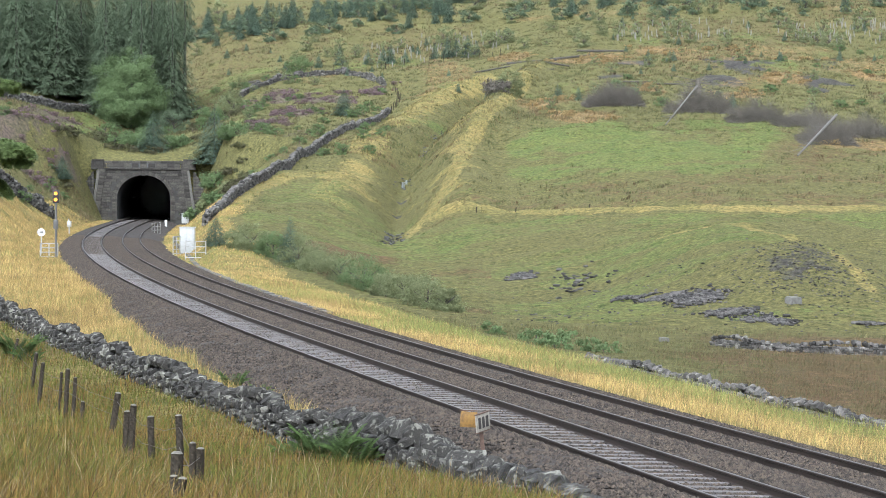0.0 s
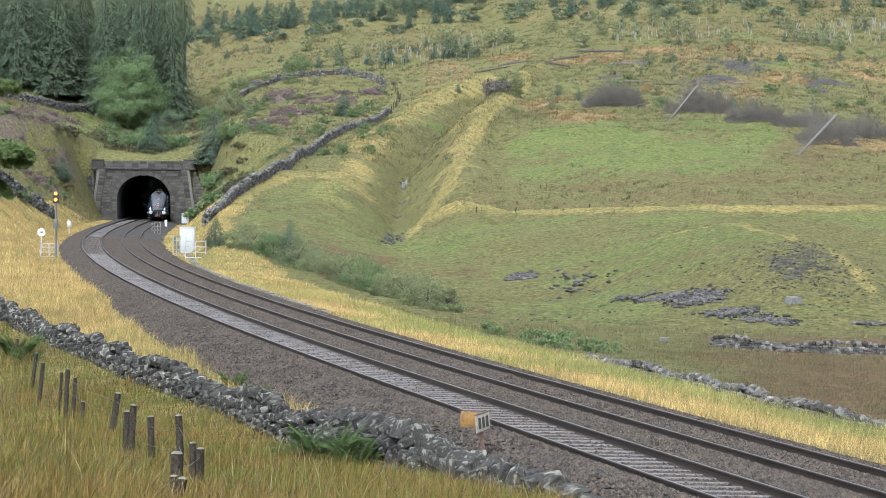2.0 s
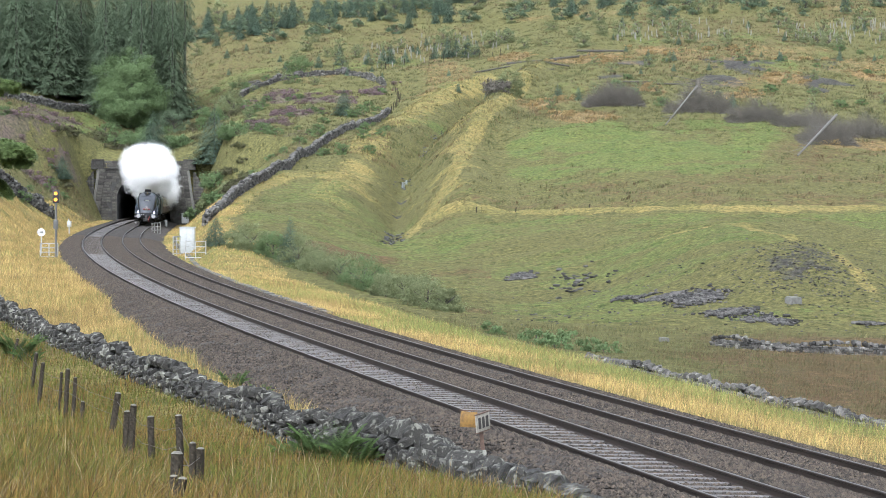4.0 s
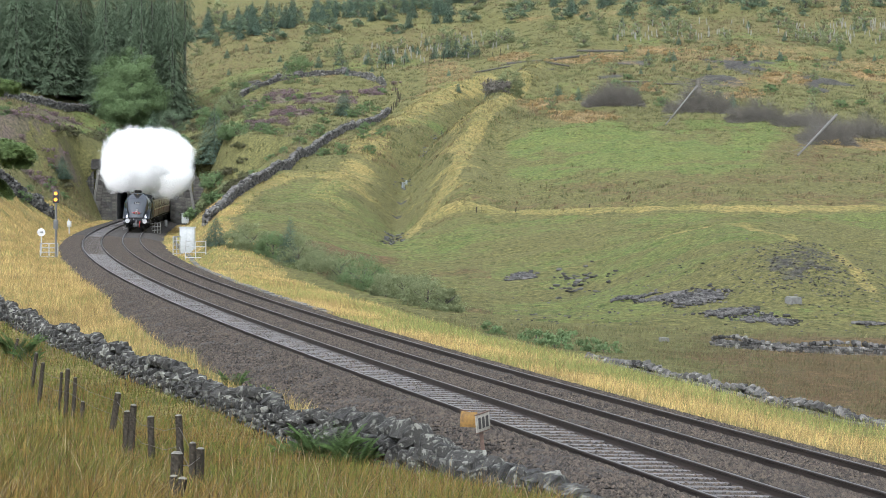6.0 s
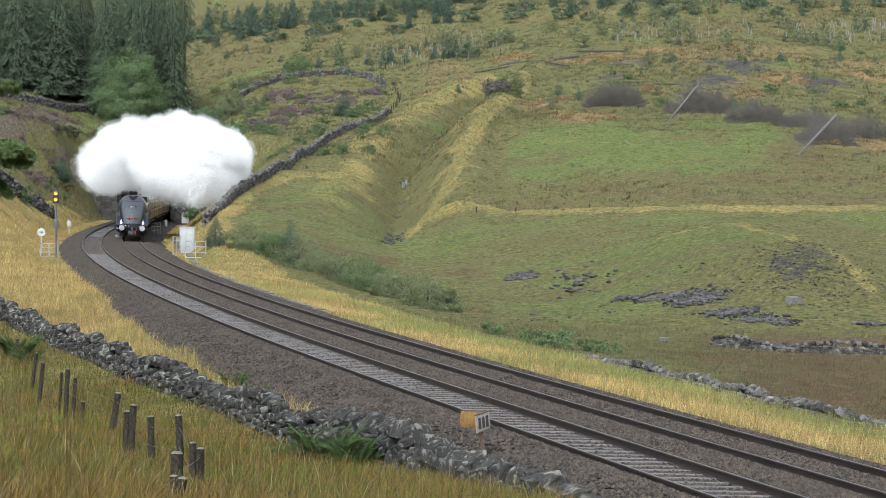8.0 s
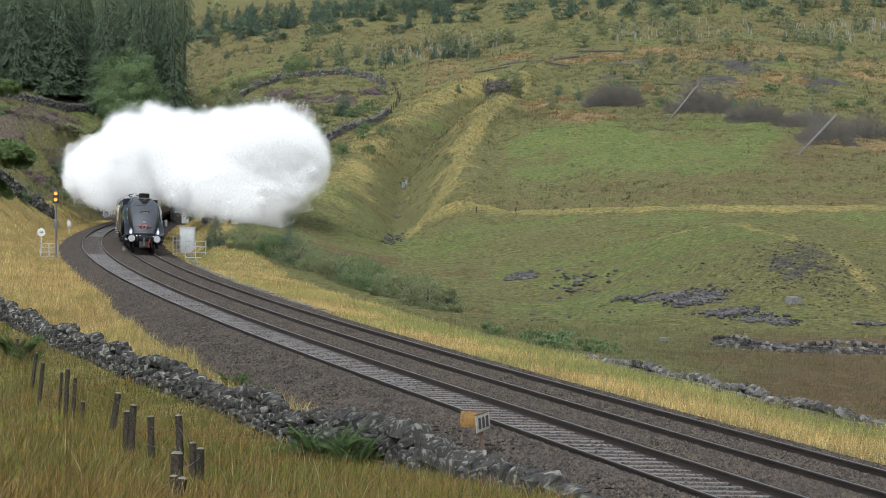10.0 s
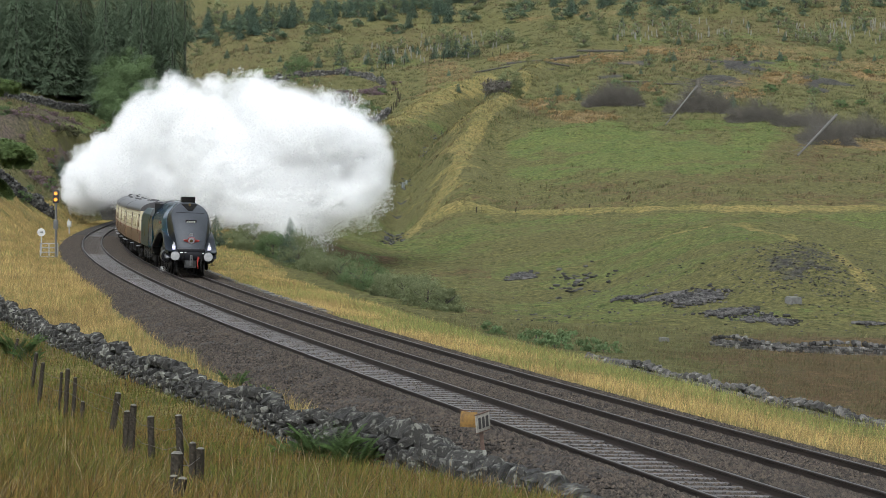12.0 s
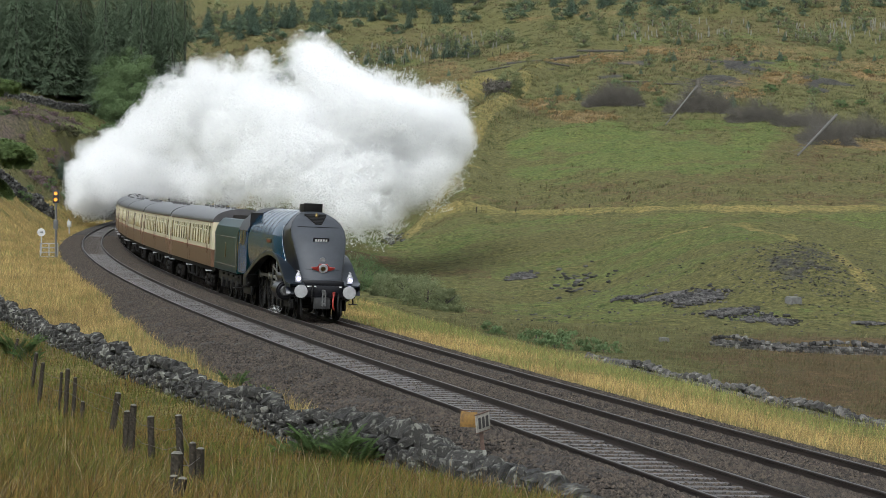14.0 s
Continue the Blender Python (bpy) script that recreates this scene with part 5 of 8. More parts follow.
    spots = [(rnd.uniform(430, 700), rnd.uniform(290, 400), 0, 0.5, 1.1) for _ in range(46)] + [(rnd.uniform(0, 150), rnd.uniform(225, 345), 0, 0.4, 1.0) for _ in range(30)] \
        + [(rnd.uniform(330, 1568), rnd.uniform(486, 545), rnd.choice((1, 2, 2)), 1.0, 2.6) for _ in range(120)] + [(rnd.uniform(500, 1568), rnd.uniform(430, 480), 1, 0.8, 1.7) for _ in range(70)] \
        + [(rnd.uniform(900, 1568), rnd.uniform(330, 430), rnd.choice((0, 1)), 0.5, 1.2) for _ in range(46)] + [(rnd.uniform(180, 330), rnd.uniform(342, 372), 0, 0.7, 1.5) for _ in range(22)] + [(rnd.uniform(330, 560), rnd.uniform(360, 430), rnd.choice((0, 1)), 0.5, 1.3) for _ in range(26)]
    for q, y, kind, lo, hi in spots:
        x = (q - 784) / 4467 * y
        s_, o_ = to_line(np.array([x]), np.array([y]))
        if abs(o_[0] - 1.6) < 9 and s_[0] < PORTAL + 3:
            continue
        sz = rnd.uniform(lo, hi)
        ob = copy_thing(kinds[kind], Matrix.Translation((x, y, ground_at(x, y) - 0.05)) @ Matrix.Rotation(rnd.random() * 6.3, 4, "Z"))
        ob.scale = (sz, sz, sz * rnd.uniform(0.7, 1.0))


build_trees()


def moor_clumps():
    """Heather and dying bracken stand in low separate clumps on the steeper ground: two clumps of each, copied."""
    rnd = random.Random(63)
    heath = mat("heather_bloom", (0.160, 0.112, 0.128), 0.9, vary=0.4, scale=3, second=(0.120, 0.108, 0.072), island=0.35, spec=0.05, thin=0.3)
    rust = mat("dying_bracken", (0.270, 0.196, 0.098), 0.9, vary=0.4, scale=3, second=(0.210, 0.170, 0.084), island=0.35, spec=0.05, thin=0.3)
    dark = mat("bilberry_leaves", (0.082, 0.086, 0.044), 0.85, vary=0.4, scale=3, second=(0.070, 0.058, 0.044), island=0.3, spec=0.05, thin=0.3)
    for places, m, name, label, group, count, lo, hi, x0, y0 in (
            (HEATHER, heath, "heather_clump", "low purple heather clump on the steep bank", "heather clumps", 15, 0.5, 1.1, -30.0, 380.0),
            (BRACKEN, rust, "bracken_clump", "rusty dying bracken clump on the hillside", "bracken clumps", 7, 0.5, 1.1, 16.0, 345.0),
            ([(-45, 350, 3, 5), (-38, 348, 4, 4), (-42, 342, 4, 3), (-47, 325, 2, 6), (-29, 312, 1.8, 8), (-26, 318, 1.8, 9), (-28.5, 334, 2, 8), (-24.5, 300, 1.5, 9), (-52, 335, 4, 12), (-33, 372, 4, 8)], dark, "bilberry_clump", "dark bilberry and bramble clump above the tunnel", "bilberry clumps", 11, 0.7, 1.5, -40.0, 352.0)):
        kinds = [broadleaf(name, x0 + 2 * k, y0, 1.0, 0.42, 16, 34, 0.10, 501 + k + len(name), m, label, "undergrowth", 0, 0.3) for k in range(2)]
        for k in kinds:
            k["group"] = group
        for cx, cy, rx, ry in places:
            for _ in range(count):
                x, y = cx + rx * rnd.gauss(0, 0.55), cy + ry * rnd.gauss(0, 0.55)
                s_, o_ = to_line(np.array([x]), np.array([y]))
                if abs(o_[0] - 1.6) < 9.5 and s_[0] < PORTAL + 4:
                    continue
                sz = rnd.uniform(lo, hi)
                ob = copy_thing(rnd.choice(kinds), Matrix.Translation((x, y, ground_at(x, y) - 0.05)) @ Matrix.Rotation(rnd.random() * 6.3, 4, "Z"))
                ob.scale = (sz, sz, sz * rnd.uniform(0.7, 1.1))


moor_clumps()


def twig_pile(x, y, lx, ly, h, count, seed_, label):
    """A tangle of thin dead branches, one mesh."""
    rng = np.random.default_rng(seed_)
    n = int(2.6 * count)
    p = np.stack([x + lx * rng.uniform(-1, 1, n), y + ly * rng.uniform(-1, 1, n)], -1)
    z = ground(p[:, 0], p[:, 1])
    rr = ((p[:, 0] - x) / lx) ** 2 + ((p[:, 1] - y) / ly) ** 2
    fall = np.sqrt(np.clip(1 - rr, 0.02, 1)) * (0.75 + 0.4 * value_noise(p[:, 0] / 1.1, p[:, 1] / 1.1, seed_))
    hh = h * fall * (0.3 + 0.7 * rng.random(n))
    a = rng.random(n) * 6.283
    reach = 0.5 + 0.5 * hh * rng.random(n)
    w = rng.uniform(0.007, 0.02, n)
    A = np.stack([p[:, 0], p[:, 1], z - 0.05 + 0.7 * hh * rng.random(n)], -1)
    B = A + np.stack([np.cos(a) * reach, np.sin(a) * reach * 0.6, hh * rng.uniform(0.0, 0.5, n)], -1)
    q = np.stack([w, 0 * w, 0.3 * w], -1)
    V = np.stack([A - q, A + q, B + q * 0.3, B - q * 0.3], 1).reshape(-1, 3)
    F = np.arange(4 * n).reshape(-1, 4)
    return tagged(link("brushwood", shape_mesh("brushwood", V, F), TWIG), label, "brushwood")


twig_pile(22.4, 332, 4.0, 2.4, 5.2, 5200, 1, "grey dome of dead felled branches")
twig_pile(32.6, 322, 4.4, 2.2, 5.4, 4800, 2, "tangle of dead branches round a fallen trunk")
twig_pile(38.6, 312, 3.6, 2.0, 4.0, 3400, 3, "low hedge of grey dead brushwood")
twig_pile(43.6, 308, 3.4, 2.0, 3.8, 3000, 6, "low hedge of grey dead brushwood")
twig_pile(43.2, 284, 3.2, 3.6, 4.6, 4000, 4, "dark dead brushwood at the pasture's edge")
twig_pile(50.0, 300, 3.6, 2.2, 4.0, 2600, 5, "heap of dead branches on the slope")


def fallen_tree(x0, y0, dx, dy, dz, r, seed_, label):
    rnd = random.Random(seed_)
    z0 = ground_at(x0, y0)
    t = thing("fallen_tree", Matrix.Translation((x0, y0, z0)), label, "dead tree")
    bm = bmesh.new()
    end = Vector((dx, dy, dz))
    rod(bm, (0, 0, 0.1), end, r * 0.6, 8, r)
    part("trunk", bm, DEADWOOD, t)
    for k in range(30):
        u = rnd.uniform(0.2, 1.0)
        a = end * u
        b = a + Vector((rnd.uniform(-1.6, 0.6), rnd.uniform(-0.8, 0.8), rnd.uniform(-0.9, 0.5))) * (1.3 - 0.5 * u)
        bm = bmesh.new()
        rod(bm, a, b, 0.045, 5, 0.012)
        part("limb", bm, DEADWOOD, t)
    return t


fallen_tree(26.6, 303, 4.2, 4.0, 5.0, 0.13, 1, "bleached fallen tree leaning on its broken limbs")
fallen_tree(36.9, 263, 5.4, 9.0, 4.6, 0.16, 2, "bleached fallen trunk lying in brushwood")


def dead_snag(x, y, h):
    rnd = random.Random(77)
    t = thing("dead_tree", Matrix.Translation((x, y, ground_at(x, y))), "bare broken snag with spreading dead boughs", "dead tree")
    bm = bmesh.new()
    rod(bm, (0, 0, -0.1), (0, 0, h), 0.45, 10, 0.32)
    part("trunk", bm, TWIG, t)
    for k in range(26):
        a = k * 2.4
        z = h * rnd.uniform(0.35, 0.95)
        L = rnd.uniform(2.0, 4.6)
        bm = bmesh.new()
        rod(bm, (0, 0, z), (math.cos(a) * L, math.sin(a) * L * 0.5, z + rnd.uniform(-0.6, 1.2)), 0.07, 5, 0.015)
        part("bough", bm, TWIG, t)


dead_snag(34.0, 338, 3.2)


# ---------- fences, tree shelters, logs ----------
POSTWOOD = mat("weathered_post", (0.040, 0.034, 0.026), 0.95, vary=0.6, scale=10, second=(0.016, 0.014, 0.011), bump=0.8, bump_scale=30, spec=0.08)
# post tops get a paler colour than the sides
POSTTOP = mat("pale_post_top", (0.125, 0.120, 0.100), 0.95, vary=0.5, scale=14, second=(0.060, 0.056, 0.046))
WIRE = plain("rusty_wire", (0.05, 0.04, 0.035), 0.6, 0.5)


def fence_post(x, y, h, r, lean_x, lean_y, label, group):
    bm = bmesh.new()
    tube(bm, r * 1.08, r, h + 0.3, Matrix.Translation((0, 0, -0.3)), 9)
    tube(bm, r, r * 0.55, r * 0.35, Matrix.Translation((0, 0, h)), 9)
    for v in bm.verts:
        v.co += Vector((noise.noise(v.co * 3 + Vector((x, y, 0))), noise.noise(v.co * 3 + Vector((y, x, 5))), 0)) * r * 0.12
    for f in bm.faces:
        f.material_index = int(f.calc_center_median().z > h - 0.02)
    ob = part("fence_post", bm, POSTWOOD)
    ob.data.materials.append(POSTTOP)
    ob.matrix_world = Matrix.Translation((x, y, ground_at(x, y))) @ Euler((lean_y, lean_x, 0)).to_matrix().to_4x4()
    return tagged(ob, label, "post", group)


def near_fence():
    rnd = random.Random(31)
    rows = [(-13.2, 77.3, 0.62, 0.045, 0.25), (-10.9, 66.9, 0.86, 0.05, 0.12), (-9.95, 62.1, 0.95, 0.05, 0.10), (-9.05, 59.5, 0.90, 0.035, 0.06), (-8.8, 58.8, 1.0, 0.055, 0.05),
            (-8.55, 58.3, 0.85, 0.045, 0.06), (-8.2, 57.3, 0.42, 0.05, 0.05), (-6.75, 51.4, 0.80, 0.065, 0.16), (-5.35, 42.6, 0.72, 0.06, 0.03), (-5.22, 42.2, 0.82, 0.055, 0.06),
            (-4.68, 40.6, 0.72, 0.055, -0.03), (-4.0, 38.6, 0.78, 0.055, -0.05), (-3.16, 32.8, 0.50, 0.055, 0.02), (-3.22, 32.5, 0.56, 0.045, 0.0), (-2.95, 27.9, 0.56, 0.068, 0.02),
            (-2.85, 27.3, 0.33, 0.05, 0.1), (-2.86, 27.0, 0.36, 0.045, -0.05), (-3.1, 26.4, 0.12, 0.09, 0.2)]
    tops = []
    for x, y, h, r, lean in rows:
        h *= 1.12
        fence_post(x, y, h, r, lean, rnd.uniform(-0.04, 0.04), "weathered grey wooden fence post leaning in long grass", "field fence posts")
        tops.append(Vector((x + lean * h * 0.8, y, ground_at(x, y) + h * 0.8)))
    chain = [tops[i] for i in (0, 1, 2, 4, 7, 9, 10, 11, 12, 14)]
    for drop in (0.0, 0.3):
        bm = bmesh.new()
        for a, b in zip(chain[:-1], chain[1:]):
            m = (a + b) / 2 - Vector((0, 0, 0.06))
            for p, q in ((a, m), (m, b)):
                rod(bm, p - Vector((0, 0, drop)), q - Vector((0, 0, drop)), 0.004, 4)
        tagged(part("fence_wire", bm, WIRE), "slack rusty fence wire between the posts", "wire", "field fence wires")


near_fence()


def hill_fence(path, gap, h, label):
    rnd = random.Random(int(path[0][1]))
    bm0 = bmesh.new()
    tube(bm0, 0.06, 0.05, h + 0.3, Matrix.Translation((0, 0, -0.3)), 6)
    me = bpy.data.meshes.new("fence_post")
    bm0.to_mesh(me)
    bm0.free()
    me.materials.append(POSTWOOD)
    for (ax, ay), (bx, by) in zip(path[:-1], path[1:]):
        L = math.hypot(bx - ax, by - ay)
        for i in range(max(1, int(L / gap))):
            u = (i + rnd.uniform(-0.2, 0.2)) * gap / L
            x, y = ax + (bx - ax) * u, ay + (by - ay) * u
            ob = new("fence_post", me)
            ob.matrix_world = Matrix.Translation((x, y, ground_at(x, y))) @ Euler((rnd.uniform(-0.1, 0.1), rnd.uniform(-0.12, 0.12), 0)).to_matrix().to_4x4() @ Matrix.Diagonal((1, 1, rnd.uniform(0.7, 1.1), 1))
            tagged(ob, label, "post", "hill fence posts")


hill_fence([(3.0, 226.0), (12.0, 222.0), (24.0, 219.0), (38.0, 217.0)], 4.6, 0.5, "thin grey fence post along the terrace")
hill_fence([(-7.7, 364.0), (-6.5, 385.0), (-8.0, 405.0), (-9.0, 412.0)], 3.0, 1.2, "old leaning fence post on the hill")
hill_fence([(-26.0, 440.0), (-10.0, 438.0), (6.0, 436.0), (14.0, 425.0)], 3.4, 1.2, "old fence post below the clear-fell")


def tree_shelters():
    rnd = random.Random(19)
    bm = bmesh.new()
    tube(bm, 0.09, 0.09, 1.25, None, 8, False)
    bmesh.ops.solidify(bm, geom=bm.faces[:], thickness=0.012)
    me = bpy.data.meshes.new("tree_shelter")
    bm.to_mesh(me)
    bm.free()
    me.materials.append(mat("pale_plastic_tube", (0.17, 0.165, 0.14), 0.6, vary=0.2, scale=3, second=(0.18, 0.18, 0.15)))
    spots = [(rnd.uniform(640, 905), rnd.uniform(438, 476)) for _ in range(70)] + [(rnd.uniform(1085, 1330), rnd.uniform(442, 470)) for _ in range(55)] + [(rnd.uniform(1370, 1568), rnd.uniform(445, 472)) for _ in range(55)] + [(rnd.uniform(1450, 1566), rnd.uniform(466, 478)) for _ in range(25)]
    for q, y in spots:
        x = (q - 784) / 4467 * y
        ob = new("tree_shelter", me)
        ob.matrix_world = Matrix.Translation((x, y, ground_at(x, y) - 0.05)) @ Euler((rnd.uniform(-0.12, 0.12), rnd.uniform(-0.12, 0.12), 0)).to_matrix().to_4x4() @ Matrix.Diagonal((1, 1, rnd.uniform(0.7, 1.05), 1))
        tagged(ob, "pale plastic tree shelter tube on the replanted slope", "tree shelter", "tree shelters")


tree_shelters()


def logs():
    rnd = random.Random(23)
    for q, y, L, r in ((940, 415, 9, 0.25), (915, 417, 6, 0.2), (1010, 420, 8, 0.22), (1060, 428, 8, 0.25), (870, 410, 6, 0.16), (900, 398, 5, 0.2), (950, 395, 5, 0.2), (985, 402, 4, 0.18), (1130, 372, 5, 0.15), (1170, 368, 6, 0.15), (440, 418, 3.5, 0.3), (335, 398, 4.0, 0.25), (345, 392, 3.0, 0.25)):
        x = (q - 784) / 4467 * y
        a = rnd.uniform(-0.25, 0.45)
        bm = bmesh.new()
        rod(bm, (-L / 2, 0, 0), (L / 2, 0, 0), r, 9, r * 0.7)
        ob = part("log", bm, BARK)
        za, zb = ground_at(x - L / 2 * math.cos(a), y - L / 2 * math.sin(a)), ground_at(x + L / 2 * math.cos(a), y + L / 2 * math.sin(a))
        ob.matrix_world = Matrix.Translation((x, y, (za + zb) / 2 + r * 0.6)) @ Matrix.Rotation(a, 4, "Z") @ Matrix.Rotation(-math.atan2(zb - za, L), 4, "Y")
        tagged(ob, "dark felled log lying on the clear-felled slope", "log", "felled logs")


logs()


# ---------- lineside equipment ----------
GALV = mat("galvanised_rail", (0.34, 0.34, 0.33), 0.5, 0.3, vary=0.25, scale=6)
CABINET = mat("pale_cabinet_paint", (0.30, 0.31, 0.305), 0.5, vary=0.15, scale=3, second=(0.24, 0.255, 0.25))
SIGNALGREY = mat("signal_post_grey", (0.12, 0.12, 0.115), 0.6, 0.3, vary=0.2)
SIGNALBLACK = plain("signal_black", (0.015, 0.015, 0.015), 0.5)
AMBER = plain("amber_signal_light", (0.9, 0.5, 0.1), 0.3, 0, (1.0, 0.30, 0.02), 0.7)
OCHRE = mat("rusty_ochre_board", (0.17, 0.095, 0.018), 0.7, vary=0.5, scale=8, second=(0.10, 0.05, 0.014))
SIGNWHITE = mat("aged_white_board", (0.26, 0.245, 0.21), 0.7, vary=0.4, scale=10, second=(0.17, 0.15, 0.12))
RUSTPOST = mat("rusty_post", (0.075, 0.045, 0.032), 0.8, vary=0.4, scale=8)
TROUGH = mat("cable_trough_concrete", (0.085, 0.082, 0.074), 0.9, vary=0.4, scale=4, obj=0.2)


def facing_valley(x, y, turn=0.0, dz=0.0):
    return Matrix.Translation((x, y, ground_at(x, y) + dz)) @ Matrix.Rotation(radians(turn), 4, "Z")


def colour_light_signal(x, y):
    t = thing("railway_signal", facing_valley(x, y), "colour-light railway signal on a grey post showing two yellow lights", "signal")
    bm = bmesh.new()
    tube(bm, 0.085, 0.075, 4.0, None, 12)
    tube(bm, 0.2, 0.2, 0.05, Matrix.Translation((0, 0, 0.0)), 12)
    part("post", bm, SIGNALGREY, t)
    bm = bmesh.new()
    box(bm, 0.42, 0.22, 0.86, Matrix.Translation((0, -0.02, 4.05)), 0.04)
    head = part("signal_head", bm, SIGNALBLACK, t, "black signal head")
    for dz, m, nm in ((0.2, AMBER, "lit yellow lens"), (-0.2, AMBER, "lit yellow lens")):
        bm = bmesh.new()
        tube(bm, 0.115, 0.115, 0.04, Matrix.Translation((0, -0.12, 4.05 + dz)) @ Matrix.Rotation(math.pi / 2, 4, "X"), 18)
        part("lens", bm, m, head, nm)
        bm = bmesh.new()
        n = 12
        for k in range(n + 1):
            a = math.pi * k / n
            p = (0.135 * math.cos(a), 4.05 + dz + 0.135 * math.sin(a))
            if k:
                v = [bm.verts.new(c) for c in ((last[0], -0.13, last[1]), (p[0], -0.13, p[1]), (p[0], -0.32, p[1]), (last[0], -0.32, last[1]))]
                bm.faces.new(v)
            last = p
        part("hood", bm, SIGNALBLACK, head)
    bm = bmesh.new()
    box(bm, 0.30, 0.2, 0.62, Matrix.Translation((0, -0.1, 2.25)), 0.03)
    part("telephone_box", bm, SIGNALGREY, t, "grey box half-way up the post")
    return t


def railing(x, y, turn, w, h, posts, rails, label):
    t = thing("guard_railing", facing_valley(x, y, turn), label, "railing", "lineside railings")
    for i in range(posts):
        bm = bmesh.new()
        rod(bm, (-w / 2 + w * i / (posts - 1), 0, -0.2), (-w / 2 + w * i / (posts - 1), 0, h), 0.035, 10)
        part("post", bm, GALV, t)
    for k in range(rails):
        z = h * (0.12 + 0.86 * k / max(rails - 1, 1))
        bm = bmesh.new()
        rod(bm, (-w / 2, 0, z), (w / 2, 0, z), 0.028, 10)
        part("rail", bm, GALV, t)
    return t


def round_sign(x, y, h):
    t = thing("round_sign", facing_valley(x, y), "white round lineside sign with a short black mark on a post", "sign")
    bm = bmesh.new()
    rod(bm, (0, 0, -0.2), (0, 0, h), 0.04, 10)
    part("post", bm, GALV, t)
    bm = bmesh.new()
    tube(bm, 0.27, 0.27, 0.025, Matrix.Translation((0, -0.03, h)) @ Matrix.Rotation(math.pi / 2, 4, "X"), 28)
    d = part("disc", bm, mat("white_sign_face", (0.5, 0.5, 0.49), 0.5, vary=0.1), t)
    for k in (-0.06, 0.0, 0.07):
        bm = bmesh.new()
        box(bm, 0.045, 0.006, 0.09, Matrix.Translation((k + 0.03, -0.06, h + 0.01)))
        part("bar", bm, SIGNALBLACK, d)


def relay_cabinet(x, y, w, dp, h, turn, label, legs=0.0):
    t = thing("relay_cabinet", facing_valley(x, y, turn), label, "cabinet", "lineside cabinets")
    bm = bmesh.new()
    box(bm, w, dp, h, Matrix.Translation((0, 0, legs + h / 2)), 0.02)
    part("body", bm, CABINET, t)
    bm = bmesh.new()
    box(bm, w + 0.1, dp + 0.12, 0.08, Matrix.Translation((0, 0, legs + h + 0.04)), 0.02)
    part("lid", bm, CABINET, t, "overhanging pale lid")
    for sx in (-1, 1):
        bm = bmesh.new()
        box(bm, w * 0.44, 0.02, h * 0.86, Matrix.Translation((sx * w * 0.235, -dp / 2 - 0.01, legs + h * 0.48)), 0.008)
        d = part("door", bm, CABINET, t)
        bm = bmesh.new()
        box(bm, 0.03, 0.03, 0.12, Matrix.Translation((sx * w * 0.06, -dp / 2 - 0.03, legs + h * 0.5)), 0.005)
        part("handle", bm, SIGNALGREY, d)
    if legs:
        bm = bmesh.new()
        rod(bm, (0, 0, -0.2), (0, 0, legs), 0.06, 10)
        part("leg", bm, SIGNALGREY, t)
    else:
        bm = bmesh.new()
        box(bm, w * 1.1, dp * 1.1, 0.25, Matrix.Translation((0, 0, -0.05)), 0.03)
        part("plinth", bm, TROUGH, t)
    return t


def marker_post(x, y, h, w):
    bm = bmesh.new()
    box(bm, w, w, h + 0.2, Matrix.Translation((0, 0, h / 2 - 0.1)), 0.03)
    ob = part("marker_post", bm, CABINET)
    ob.matrix_world = facing_valley(x, y)
    tagged(ob, "short white lineside marker post", "post")


def small_post_box(x, y):
    t = thing("lineside_telephone", facing_valley(x, y), "grey lineside box on a short post", "box")
    bm = bmesh.new()
    rod(bm, (0, 0, -0.2), (0, 0, 0.8), 0.07, 10)
    part("post", bm, GALV, t)
    bm = bmesh.new()
    box(bm, 0.4, 0.25, 0.55, Matrix.Translation((0, 0, 1.05)), 0.03)
    b = part("box", bm, GALV, t)
    bm = bmesh.new()
    tube(bm, 0.06, 0.06, 0.22, Matrix.Translation((-0.05, 0, 1.32)), 10)
    part("cap", bm, CABINET, b)


